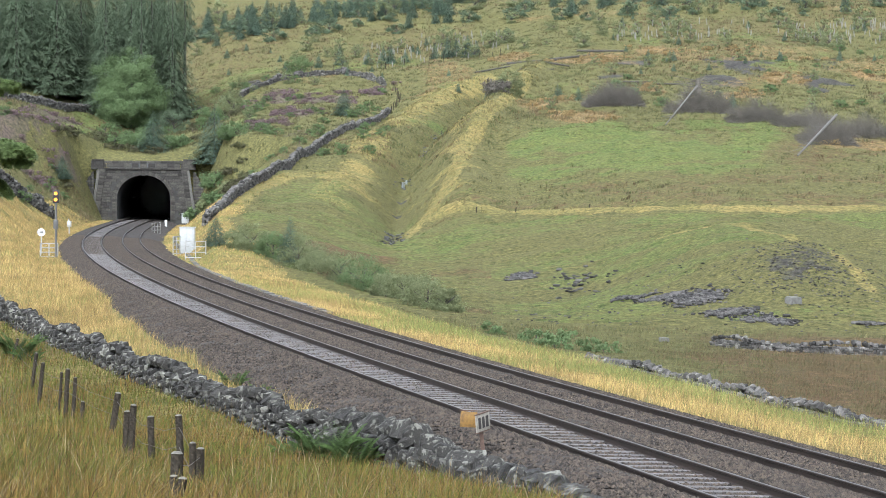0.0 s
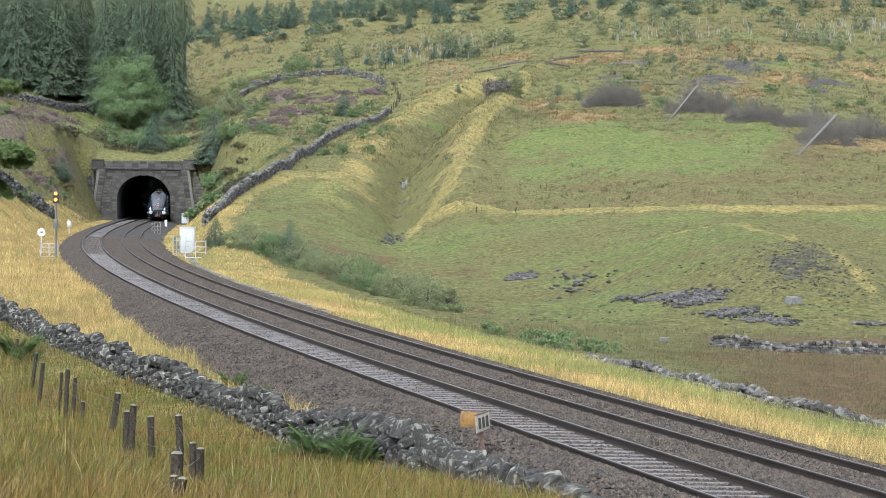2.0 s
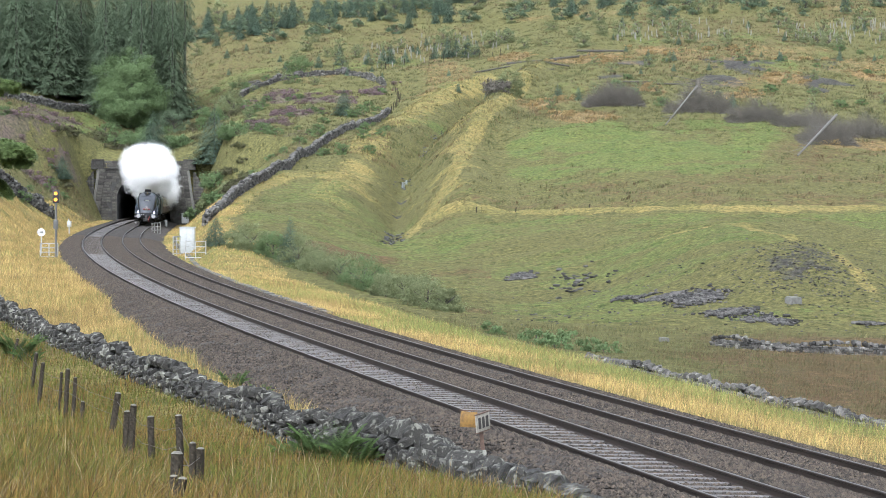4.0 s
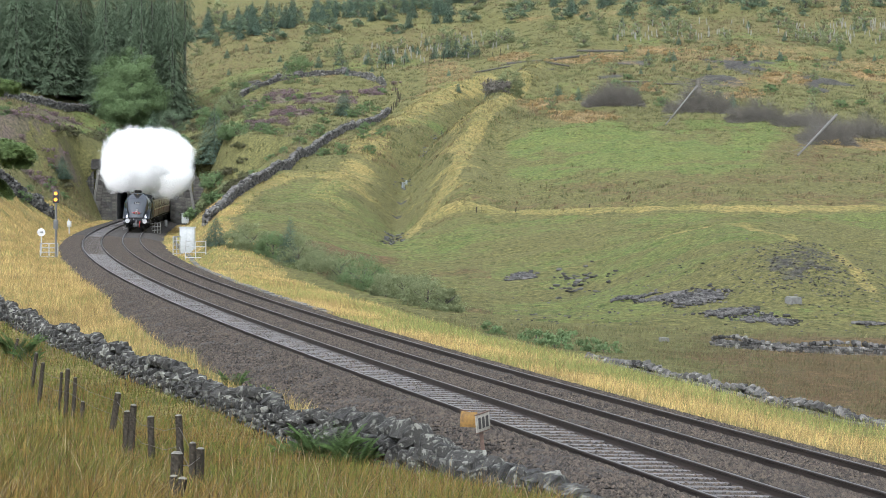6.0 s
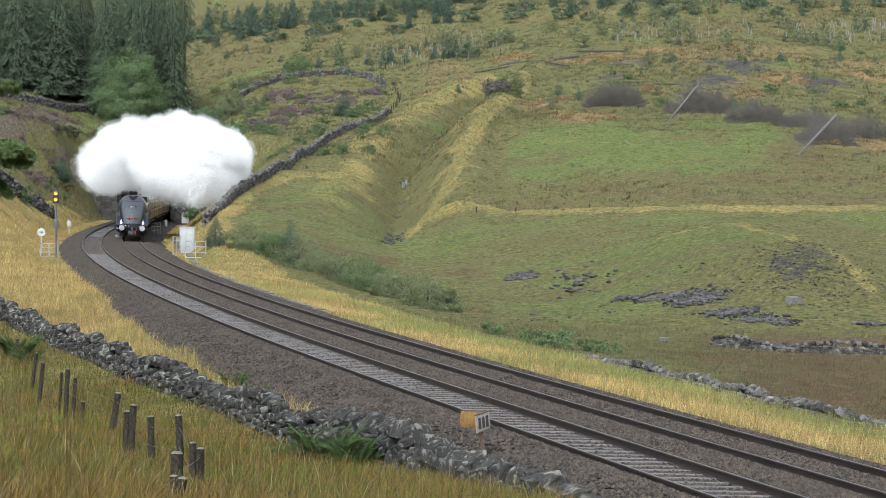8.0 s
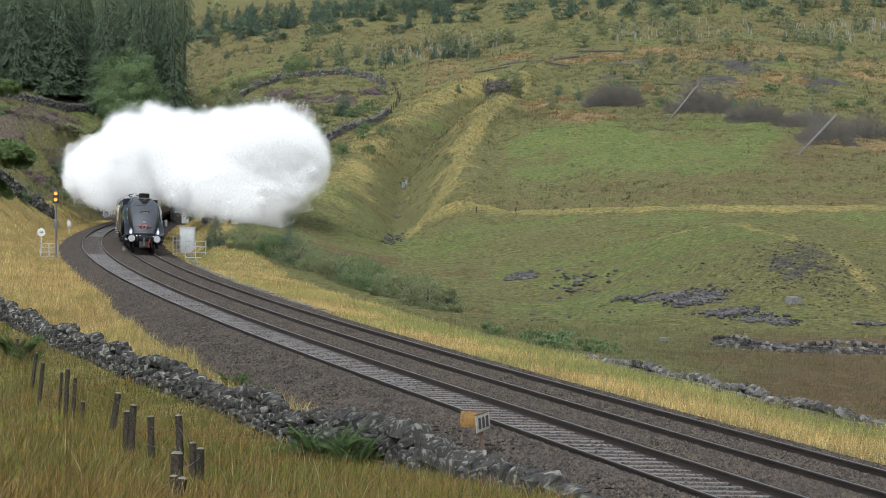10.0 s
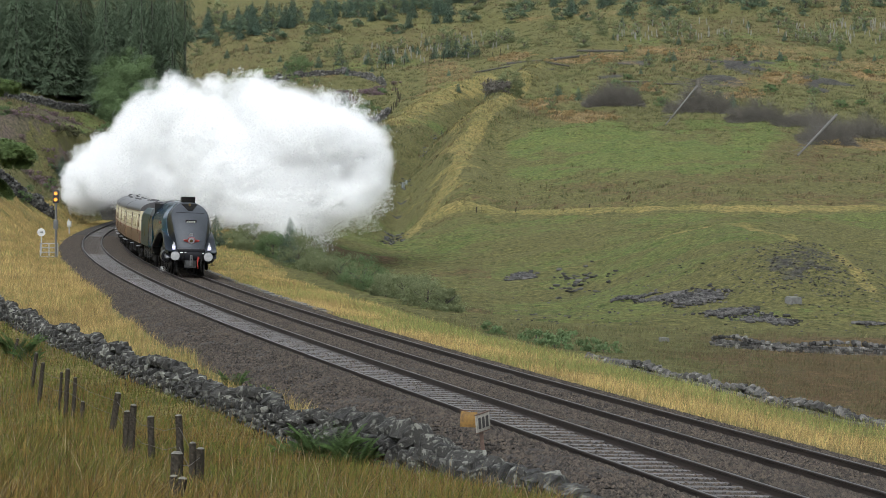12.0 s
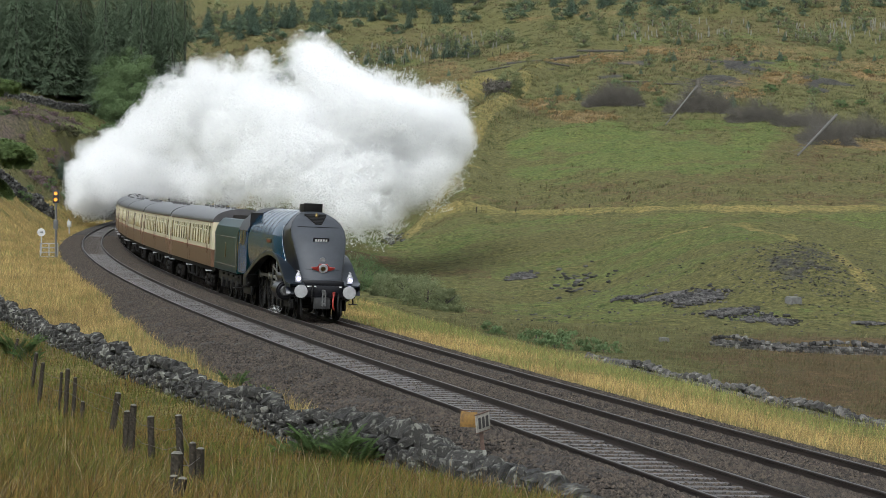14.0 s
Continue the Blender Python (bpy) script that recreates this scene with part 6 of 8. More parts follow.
def gradient_board(x, y):
    """Angled lineside board on a rusty post: an ochre arm and a white arm with its number in bars."""
    t = thing("gradient_board", Matrix.Translation((x, y, -0.25)), "rusty lineside board with an ochre arm and a white numbered arm", "sign")
    bm = bmesh.new()
    for v in box(bm, 0.075, 0.07, 1.30, Matrix.Translation((0, 0, 0.08)), 0.006):
        pass
    bmesh.ops.transform(bm, matrix=Matrix.Rotation(radians(-6), 4, "Y"), verts=bm.verts)
    part("post", bm, RUSTPOST, t, "rust-brown square post")
    bm = bmesh.new()
    box(bm, 0.30, 0.03, 0.28, Matrix.Translation((-0.27, 0.02, 0.66)) @ Matrix.Rotation(radians(3), 4, "Y"), 0.006)
    part("ochre_arm", bm, OCHRE, t, "rusty ochre arm")
    bm = bmesh.new()
    box(bm, 0.33, 0.03, 0.02, Matrix.Translation((-0.27, 0.02, 0.82)) @ Matrix.Rotation(radians(3), 4, "Y"), 0.004)
    part("top_edge", bm, RUSTPOST, t)
    m = Matrix.Translation((-0.02, -0.05, 0.62)) @ Matrix.Rotation(radians(52), 4, "Z") @ Matrix.Rotation(radians(-8), 4, "Y")
    bm = bmesh.new()
    box(bm, 0.40, 0.03, 0.34, m, 0.006)
    wb = part("white_arm", bm, SIGNWHITE, t, "aged white arm with faded number bars")
    for k in (-0.11, 0.0, 0.11):
        bm = bmesh.new()
        box(bm, 0.065, 0.012, 0.20, m @ Matrix.Translation((k, -0.018, 0)))
        part("number_bar", bm, mat("faded_black_figure", (0.035, 0.032, 0.03), 0.8, vary=0.4), wb)
    for z in (-0.165, 0.165):
        bm = bmesh.new()
        box(bm, 0.42, 0.04, 0.02, m @ Matrix.Translation((0, 0, z)))
        part("board_edge", bm, RUSTPOST, wb)


def cable_trough():
    t = thing("cable_trough", Matrix.Identity(4), "weathered concrete cable trough lids along the ballast edge", "cable trough", kind="structure")
    bm = bmesh.new()
    box(bm, 0.30, 0.96, 0.10, None, 0.01)
    me = bpy.data.meshes.new("trough_lid")
    bm.to_mesh(me)
    bm.free()
    me.materials.append(TROUGH)
    for i in range(148):
        s = 8 + i * 1.0
        o = -3.05 - 0.9 * float(smooth(60, 100, s))
        p = on_line(s, o)
        th = float(np.interp(s, LINE_S, LINE_TH))
        ob = new("trough_lid", me)
        ob.parent = t
        ob.matrix_local = Matrix.Translation((p.x, p.y, ground_at(p.x, p.y) + 0.06 + random.uniform(-0.02, 0.03))) @ Matrix.Rotation(th - math.pi / 2 + random.uniform(-0.03, 0.03), 4, "Z")


colour_light_signal(-25.0, 163.0)
railing(-25.7, 164.6, 0, 1.15, 1.0, 3, 4, "galvanised railing panel beside the signal")
round_sign(-27.3, 171.5, 1.55)
small_post_box(-35.4, 239.0)
relay_cabinet(-19.75, 195.0, 1.15, 0.7, 2.05, 0, "tall pale lineside relay cabinet with double doors")
railing(-20.1, 190.5, 76, 1.6, 1.5, 3, 5, "galvanised handrail beside the cabinet steps")
railing(-17.6, 179.5, 0, 1.45, 1.35, 3, 4, "galvanised railing panel in front of the cabinet")
railing(-29.9, 263.0, 80, 3.0, 1.3, 4, 4, "galvanised handrail near the tunnel")
relay_cabinet(-33.2, 325.0, 0.9, 0.6, 1.2, 0, "small grey lineside cabinet on a leg", 0.35)
marker_post(-33.6, 306.0, 1.0, 0.3)
gradient_board(0.745, 45.2)
cable_trough()


# ---------- overhanging spruce branch close to the camera ----------
def near_branch(x, y, z, length, turn, seed_, droop):
    rnd = random.Random(seed_)
    V, F = [], []

    def spray(p, d, L, depth):
        side = Vector((-d.y, d.x, 0)).normalized() if abs(d.x) + abs(d.y) > 1e-4 else Vector((1, 0, 0))
        n = 16 if depth == 0 else 9
        for i in range(n):
            u = (i + 1) / n
            q = p + d * L * u + Vector((0, 0, -droop * L * u * u))
            for sd in (-1, 1):
                if depth < 2:
                    dd = (d * 0.75 + side * sd * rnd.uniform(0.5, 0.9) + Vector((0, 0, rnd.uniform(-0.85, 0.1)))).normalized()
                    spray(q, dd, L * (0.42 if depth == 0 else 0.36) * (1.15 - u) + 0.035, depth + 1)
                else:
                    k = len(V)
                    e = q + (d * 0.6 + side * sd + Vector((0, 0, rnd.uniform(-1.0, 0.7)))) * 0.022
                    V.extend([q - d * 0.006, q + d * 0.006, e])
                    F.append((k, k + 1, k + 2))
    t = thing("overhanging_branch", Matrix.Translation((x, y, z)) @ Matrix.Rotation(turn, 4, "Z"), "dark green spruce branch reaching in from a tree beside the camera", "branch")
    spray(Vector((0, 0, 0)), Vector((1, 0, -0.05)).normalized(), length, 0)
    link("needle_spray", shape_mesh("needle_spray", V, F), mat("near_spruce_needles", (0.150, 0.205, 0.072), 0.6, vary=0.3, scale=9, second=(0.110, 0.160, 0.056), island=0.4, thin=0.6), t)
    bm = bmesh.new()
    rod(bm, (-0.6, 0, 0.05), (0, 0, 0), 0.012, 6, 0.009)
    rod(bm, (0, 0, 0), (length * 0.6, 0, -droop * length * 0.36 - 0.02), 0.009, 6, 0.004)
    part("branch_wood", bm, BARK, t)


near_branch(-3.72, 18.0, 4.98, 0.74, 0.0, 3, 0.14)
near_branch(-3.62, 18.2, 4.92, 0.60, -0.2, 5, 0.22)
near_branch(-3.60, 18.1, 4.80, 0.44, 0.2, 6, 0.5)
near_branch(-3.66, 18.3, 4.70, 0.34, 0.1, 7, 0.7)
near_branch(-3.45, 18.0, 5.36, 0.36, 0.1, 4, 0.14)


# ---------- the beck ----------
def beck_water():
    WATER = plain("white_falling_water", (0.26, 0.28, 0.29), 0.15)
    rnd = random.Random(41)
    for x, y, w, h in ((-4.65, 291.0, 0.35, 0.8), (-4.3, 292.5, 0.25, 0.5)):
        bm = bmesh.new()
        grid = []
        for k in range(9):
            u = k / 8
            grid.append([(w * (a - 0.5) + 0.05 * rnd.random(), -0.5 * u - 0.12 * math.sin(a * 9), h * (1 - u) + 0.03 * rnd.random()) for a in np.linspace(0, 1, 6)])
        surface_rows = [[bm.verts.new(p) for p in r] for r in grid]
        for a, b in zip(surface_rows[:-1], surface_rows[1:]):
            for i in range(5):
                bm.faces.new((a[i], a[i + 1], b[i + 1], b[i]))
        bmesh.ops.solidify(bm, geom=bm.faces[:], thickness=0.06)
        ob = part("waterfall", bm, WATER)
        ob.matrix_world = Matrix.Translation((x, y, ground_at(x, y) - 0.05))
        tagged(ob, "thin white waterfall in the rocky beck", "waterfall")
    out = []
    for _ in range(190):
        y = rnd.gauss(rnd.choice((219, 227, 234, 292, 313, 331, 334)), 2.5)
        course_x = float(np.interp(y, [203, 218, 238, 268, 296, 312, 330, 362], [-4.3, -4.4, -4.6, -4.7, -4.5, -2.6, -0.6, 2.2]))
        x = course_x + rnd.gauss(0, 0.55)
        s_ = rnd.uniform(0.12, 0.4)
        out.append((rnd.randrange(8), (s_ * 1.2, s_, s_ * 0.8), (x, y, ground_at(x, y) + 0.05), rnd.uniform(0, 6.3), rnd.uniform(-0.5, 0.5)))
    stuff("beck_stones", joined_rocks("beck_stones", out), mat("wet_beck_stone", (0.024, 0.023, 0.022), 0.5, vary=0.4, scale=4, island=0.6), "dark wet stones along the beck", "stones")


beck_water()


# ---------- train ----------
BLUE = mat("garter_blue_paint", (0.005, 0.028, 0.064), 0.14, vary=0.12, scale=3, second=(0.005, 0.030, 0.050), spec=0.16)
FRONTGREY = mat("engine_front_grey", (0.042, 0.046, 0.054), 0.55, vary=0.10, scale=3, second=(0.036, 0.040, 0.046), spec=0.3)
BLACK = mat("oily_black", (0.008, 0.0075, 0.0075), 0.5, vary=0.3, scale=6, second=(0.013, 0.012, 0.011), spec=0.15)
FRAMEBLACK = mat("engine_black_paint", (0.007, 0.007, 0.009), 0.3, vary=0.2, scale=5, spec=0.25)
BRIGHT = mat("bright_steel", (0.45, 0.45, 0.44), 0.35, 0.9, vary=0.3, scale=6)
DULLSTEEL = mat("oily_steel", (0.10, 0.10, 0.098), 0.5, 0.6, vary=0.3, scale=6)
BUFFERFACE = mat("buffer_face", (0.31, 0.31, 0.31), 0.45, 0.2, vary=0.2, scale=4, second=(0.225, 0.225, 0.23))
WHITE = mat("white_enamel", (0.40, 0.40, 0.41), 0.4, vary=0.1)
RED = mat("red_paint", (0.25, 0.025, 0.0175), 0.4, vary=0.15)
LETTER = plain("white_lettering", (0.85, 0.85, 0.82), 0.5)
LAMPGLOW = plain("lamp_glass_lit", (0.8, 0.8, 0.95), 0.2, 0, (0.50, 0.48, 1.0), 5.0)
BRASS = mat("dull_brass", (0.175, 0.125, 0.05), 0.4, 0.9, vary=0.2)
COAL = mat("coal", (0.01, 0.01, 0.01), 0.6, vary=0.3, scale=12)
CREAM = mat("cream_coach_paint", (0.46, 0.42, 0.29), 0.4, vary=0.10, scale=1.2, second=(0.42, 0.38, 0.26))
BROWN = mat("brown_coach_paint", (0.105, 0.056, 0.031), 0.4, vary=0.12, scale=1.2, second=(0.09, 0.048, 0.028))
ROOFGREY = mat("coach_roof", (0.055, 0.053, 0.055), 0.32, vary=0.25, scale=1.6, second=(0.045, 0.0425, 0.0425))
UNDER = mat("brake_dust_underframe", (0.013, 0.0115, 0.0105), 0.75, vary=0.4, scale=5, spec=0.12)
GLASSDARK = plain("coach_glass", (0.02, 0.025, 0.025), 0.06)
REDLINE = plain("maroon_lining", (0.20, 0.03, 0.03), 0.5)
STEPWHITE = mat("white_enamel", (0.40, 0.40, 0.41), 0.4, vary=0.1)


def hull_width(z):
    """Half the width of the engine's casing at a height."""
    zs = [1.25, 1.6, 2.0, 2.5, 2.9, 3.2, 3.45, 3.65, 3.80, 3.88, 3.90]
    ws = [1.16, 1.24, 1.30, 1.33, 1.30, 1.18, 0.99, 0.76, 0.50, 0.26, 0.0]
    return float(np.interp(z, zs, ws))


def face_width(z):
    """Half the width of the grey front panel at a height; behind it the casing widens to the full hull."""
    return float(np.interp(z, [1.25, 1.6, 2.0, 2.5, 2.9, 3.2, 3.45, 3.65, 3.80, 3.88, 3.90], [0.70, 0.75, 0.82, 0.92, 0.99, 0.99, 0.89, 0.71, 0.48, 0.25, 0.0]))


def nose_at(z):
    """How far behind the buffers the sloping front stands at a height."""
    return float(np.interp(z, [1.25, 1.6, 2.1, 2.6, 3.0, 3.3, 3.6, 3.8, 3.90], [0.55, 0.64, 0.86, 1.16, 1.50, 1.86, 2.40, 3.00, 3.50]))


def plate_at(d):
    """Height of the curved footplate over the wheels."""
    return float(np.interp(d, [0.1, 0.8, 1.6, 2.4, 3.2, 4.2, 5.4, 7.0, 8.6, 9.8, 10.9, 13.0], [1.30, 1.42, 1.72, 2.05, 2.26, 2.36, 2.34, 2.16, 1.86, 1.56, 1.30, 1.28]))


def seam_at(z):
    return nose_at(z) + 0.42 * min(1.0, face_width(z))


def side_width(d, z):
    """Half the casing's width behind the front panel."""
    k = float(smooth(0.0, 1.0, (d - seam_at(z)) / 2.6))
    return face_width(z) * (1 - k) + hull_width(z) * k


def surface(bm, grid):
    rows = [[bm.verts.new(p) for p in r] for r in grid]
    for a, b in zip(rows[:-1], rows[1:]):
        for i in range(len(a) - 1):
            if len({a[i].co.to_tuple(4), a[i + 1].co.to_tuple(4), b[i + 1].co.to_tuple(4), b[i].co.to_tuple(4)}) >= 3:
                try:
                    bm.faces.new((a[i], a[i + 1], b[i + 1], b[i]))
                except ValueError:
                    pass
    return rows


def seal(bm):
    bmesh.ops.remove_doubles(bm, verts=bm.verts, dist=0.0015)
    bmesh.ops.recalc_face_normals(bm, faces=bm.faces)


def wheel_mesh(name, r, spokes, width=0.13, material=None):
    """A spoked wheel with tyre and flange, its axle along x."""
    bm = bmesh.new()
    turn_x = Matrix.Rotation(math.pi / 2, 4, "Y")
    n = 36
    for (ra, rb, x0, x1) in ((r, r - 0.075, -width / 2, width / 2), (r + 0.03, r - 0.05, -width / 2 - 0.03, -width / 2)):
        ring = []
        for i in range(n):
            a = 2 * math.pi * i / n
            ring.append([bm.verts.new((x, rr * math.cos(a), rr * math.sin(a))) for x, rr in ((x0, ra), (x1, ra), (x1, rb), (x0, rb))])
        for i in range(n):
            p, q = ring[i], ring[(i + 1) % n]
            for j in range(4):
                bm.faces.new((p[j], q[j], q[(j + 1) % 4], p[(j + 1) % 4]))
    for i in range(spokes):
        a = 2 * math.pi * i / spokes
        rod(bm, (0, 0.1 * math.cos(a), 0.1 * math.sin(a)), (0, (r - 0.06) * math.cos(a), (r - 0.06) * math.sin(a)), 0.035 if r > 0.7 else 0.045, 6)
    tube(bm, 0.17, 0.17, width + 0.06, turn_x @ Matrix.Translation((0, 0, -width / 2 - 0.03)), 14)
    if r > 0.9:   # balance weight
        for i in range(-3, 4):
            a = 0.16 * i
            box(bm, 0.08, 0.17, 0.2, Matrix.Rotation(a, 4, "X") @ Matrix.Translation((0, 0, r - 0.2)))
    me = bpy.data.meshes.new(name)
    bmesh.ops.recalc_face_normals(bm, faces=bm.faces)
    bm.to_mesh(me)
    bm.free()
    me.materials.append(material or BLACK)
    return me


SPINNING = []     # wheels with their radius, for the motion
RODS = []


def wheelset(parent, d, r, me, name="wheelset"):
    ob = new(name)
    ob.parent = parent
    ob.location = (0, -d, r)
    for side in (-1, 1):
        w = link("wheel", me, None, ob)
        w.matrix_local = Matrix.Translation((side * 0.72, 0, 0)) @ (Matrix.Identity(4) if side > 0 else Matrix.Rotation(math.pi, 4, "Z"))
    bm = bmesh.new()
    rod(bm, (-0.7, 0, 0), (0.7, 0, 0), 0.08, 12)
    part("axle", bm, BLACK, ob)
    SPINNING.append((ob, d, r))
    return ob


def build_loco():
    eng = thing("steam_locomotive", Matrix.Identity(4), "streamlined blue express steam locomotive with grey sloping front", "locomotive", "steam train")
    # sloping front and smokebox shell
    bm = bmesh.new()
    zs = list(np.linspace(1.25, 3.4, 16)) + list(np.linspace(3.5, 3.9, 9))
    grid = []
    for z in zs:
        w, d0 = face_width(z), nose_at(z)
        dep = seam_at(z) - d0
        grid.append([(w * math.sin(a) * (1 - 0.06 * math.cos(a) ** 2), -(d0 + dep * (1 - math.cos(a))), z) for a in np.linspace(-math.pi / 2, math.pi / 2, 25)])
    surface(bm, grid)
    seal(bm)
    nose = part("sloping_front", bm, FRONTGREY, eng, "dark grey curved front with a door seam")
    bm = bmesh.new()      # door seams, shallow strips on the front
    for z in (1.83, 3.32):
        for a0, a1 in zip(np.linspace(-0.95, 0.95, 13)[:-1], np.linspace(-0.95, 0.95, 13)[1:]):
            P = []
            for a in (a0, a1):
                w, d0 = face_width(z), nose_at(z)
                P.append((w * math.sin(a) * (1 - 0.06 * math.cos(a) ** 2), -(d0 + (seam_at(z) - d0) * (1 - math.cos(a))) + 0.004, z))
            rod(bm, P[0], P[1], 0.011, 5)
    part("door_seam", bm, FRAMEBLACK, nose)
    # side and top casing: a dark shoulder behind the front, then blue to the cab
    def casing_strip(u0, u1, n, lift):
        bm = bmesh.new()
        for side in (-1, 1):
            grid = []
            for u in np.linspace(u0, u1, n):
                row = []
                zb = max(1.27, plate_at(1.0 + 9.6 * u) - 0.02)
                for tt in np.linspace(0, 1, 26):
                    z = zb + (3.90 - zb) * (1 - (1 - tt) ** 1.5)
                    edge = (0.04 + 0.035 * math.sin((z - 1.3) / 2.6 * math.pi)) if z < 3.35 else 0.04 * max(0, (3.9 - z) / 0.55)
                    uu = u if u not in (u0, u1) or u in (0.0, 1.0) else edge + 0.06
                    if u0 > 0:
                        uu = (edge + 0.06) + (1 - edge - 0.06) * (u - u0) / (1 - u0)
                    else:
                        uu = (edge + 0.06) * u / u1
                    d = seam_at(z) + (10.6 - seam_at(z)) * uu
                    row.append((side * (side_width(d, z) + lift), -d, z + lift))
                grid.append(row)
            surface(bm, grid)
        seal(bm)
        return bm
    part("shoulder", casing_strip(0.0, 0.1, 8, 0.004), FRAMEBLACK, eng, "black shoulder between front and casing")
    casing = part("boiler_casing", casing_strip(0.1, 1.0, 40, 0.012), BLUE, eng, "glossy dark blue boiler casing")
    for d in (4.6, 5.6, 6.6, 7.6, 8.6, 9.6):
        bm = bmesh.new()
        pts = [(s_ * (hull_width(z) + 0.02), -d, z + 0.02) for s_, zz in ((-1, np.linspace(2.95, 3.9, 12)), (1, np.linspace(3.9, 2.95, 12))) for z in zz]
        for a, b in zip(pts[:-1], pts[1:]):
            if (Vector(a) - Vector(b)).length > 1e-3:
                rod(bm, a, b, 0.005, 5)
        part("cladding_band", bm, FRAMEBLACK, casing)
    bm = bmesh.new()
    for side in (-1, 1):
        zz = np.linspace(2.0, 3.3, 16)
        pts = []
        for z in zz:
            d = seam_at(z) + (10.6 - seam_at(z)) * (0.10 + 0.035 * math.sin((z - 1.3) / 2.6 * math.pi)) + 0.03
            pts.append((side * (side_width(d, z) + 0.025), -d, z))
        for a, b in zip(pts[:-1], pts[1:]):
            rod(bm, a, b, 0.007, 6)
        rod(bm, pts[-1], (side * (hull_width(3.15) + 0.03), -9.6, 3.18), 0.009, 6)
    part("handrail", bm, BRIGHT, casing, "polished steel handrail")
    bm = bmesh.new()      # nameplate as a plain plate with a bar
    box(bm, 0.03, 1.0, 0.16, Matrix.Translation((1.348, -4.9, 2.72)), 0.008)
    part("nameplate", bm, BRASS, casing, "small brass nameplate with a plain bar")
    bm = bmesh.new()
    box(bm, 0.012, 0.84, 0.06, Matrix.Translation((1.368, -4.9, 2.72)))
    part("plate_bar", bm, RED, casing)
    # footplate: a curved shelf over the wheels
    bm = bmesh.new()
    for side in (-1, 1):
        ds = list(np.linspace(0.1, 3.2, 16)) + list(np.linspace(3.5, 11, 22))
        grid = []
        for d in ds:
            z = plate_at(d)
            inner = 0.72 if d < 2.4 else 0.95
            outer = 1.34 if d > 0.5 else 1.25
            grid.append([(side * inner, -d, z), (side * outer, -d, z), (side * (outer + 0.012), -d, z - 0.03), (side * outer, -d, z - 0.17), (side * (outer - 0.04), -d, z - 0.17), (side * (outer - 0.05), -d, z - 0.05), (side * inner, -d, z - 0.05)])
        surface(bm, grid)
    seal(bm)
    part("footplate", bm, mat("footplate_dark_blue", (0.008, 0.012, 0.018), 0.28, vary=0.3, scale=5, spec=0.25), eng, "dark blue curved footplate over the wheels", angle=30)
    # front fenders down to the buffers
    bm = bmesh.new()
    for side in (-1, 1):
        grid = []
        for a in np.linspace(0, 1, 12):
            z = 0.95 + (plate_at(1.5) - 0.95) * a
            d = 0.36 + 1.2 * a ** 1.6
            grid.append([(side * x, -d - 0.10 * (abs(x - 1.05) / 0.35) ** 2, z) for x in np.linspace(0.78, 1.33, 7)])
        surface(bm, grid)
    seal(bm)
    part("front_fairing", bm, mat("fairing_slate_blue", (0.016, 0.019, 0.028), 0.35, vary=0.2, scale=5), eng, "slate blue fairing behind the buffers")
    # chimney with its flared fairing
    bm = bmesh.new()
    box(bm, 0.66, 1.5, 0.38, Matrix.Translation((0, -4.1, 3.98)), 0.06)
    for v in bm.verts:
        if v.co.y < -4.2:
            v.co.x *= 0.75
            v.co.z = 3.8 + (v.co.z - 3.8) * 0.75
    chim = part("chimney", bm, FRAMEBLACK, eng, "black oblong double chimney")
    bm = bmesh.new()
    box(bm, 0.70, 0.06, 0.40, Matrix.Translation((0, -3.36, 3.97)) @ Matrix.Rotation(radians(-14), 4, "X"), 0.02)
    box(bm, 0.05, 0.8, 0.34, Matrix.Translation((0.34, -3.8, 3.96)), 0.015)
    box(bm, 0.05, 0.8, 0.34, Matrix.Translation((-0.34, -3.8, 3.96)), 0.015)
    part("chimney_front", bm, BLACK, chim)
    bm = bmesh.new()      # dark recess in front of the chimney, laid on as stacked black bars
    for i in range(7):
        w = 0.40 - 0.045 * i
        rod(bm, (-w, -(nose_at(3.72 - 0.05 * i) + 0.02), 3.735 - 0.05 * i), (w, -(nose_at(3.72 - 0.05 * i) + 0.02), 3.735 - 0.05 * i), 0.05, 6)
    part("blackened_hollow", bm, BLACK, nose, "black wedge-shaped recess below the chimney")
    bm = bmesh.new()
    rod(bm, (0, -2.50, 3.40), (0, -2.50, 3.74), 0.05, 12)
    tube(bm, 0.075, 0.03, 0.1, Matrix.Translation((0, -2.50, 3.72)), 12)
    rod(bm, (0, -2.15, 3.34), (0, -2.50, 3.43), 0.03, 8)
    part("chime_whistle", bm, BRASS, eng, "dull brass chime whistle")
    # numberplate as a plain plate with bars
    def on_nose(x, z, out=0.0):
        w, d0 = face_width(z), nose_at(z)
        a = math.asin(max(-1, min(1, x / w)))
        return Vector((x, -(d0 + (seam_at(z) - d0) * (1 - math.cos(a))) + out, z))
    tilt = Matrix.Rotation(radians(-38), 4, "X")
    bm = bmesh.new()
    box(bm, 0.58, 0.03, 0.22, Matrix.Translation(on_nose(0, 2.86, 0.05)) @ tilt, 0.012)
    np_ = part("numberplate", bm, FRAMEBLACK, eng, "black numberplate with plain white bars")
    for i in range(5):
        bm = bmesh.new()
        box(bm, 0.06, 0.012, 0.12, Matrix.Translation(on_nose(0, 2.86, 0.05)) @ tilt @ Matrix.Translation((-0.19 + 0.095 * i, 0.02, 0)))
        part("bar", bm, LETTER, np_)
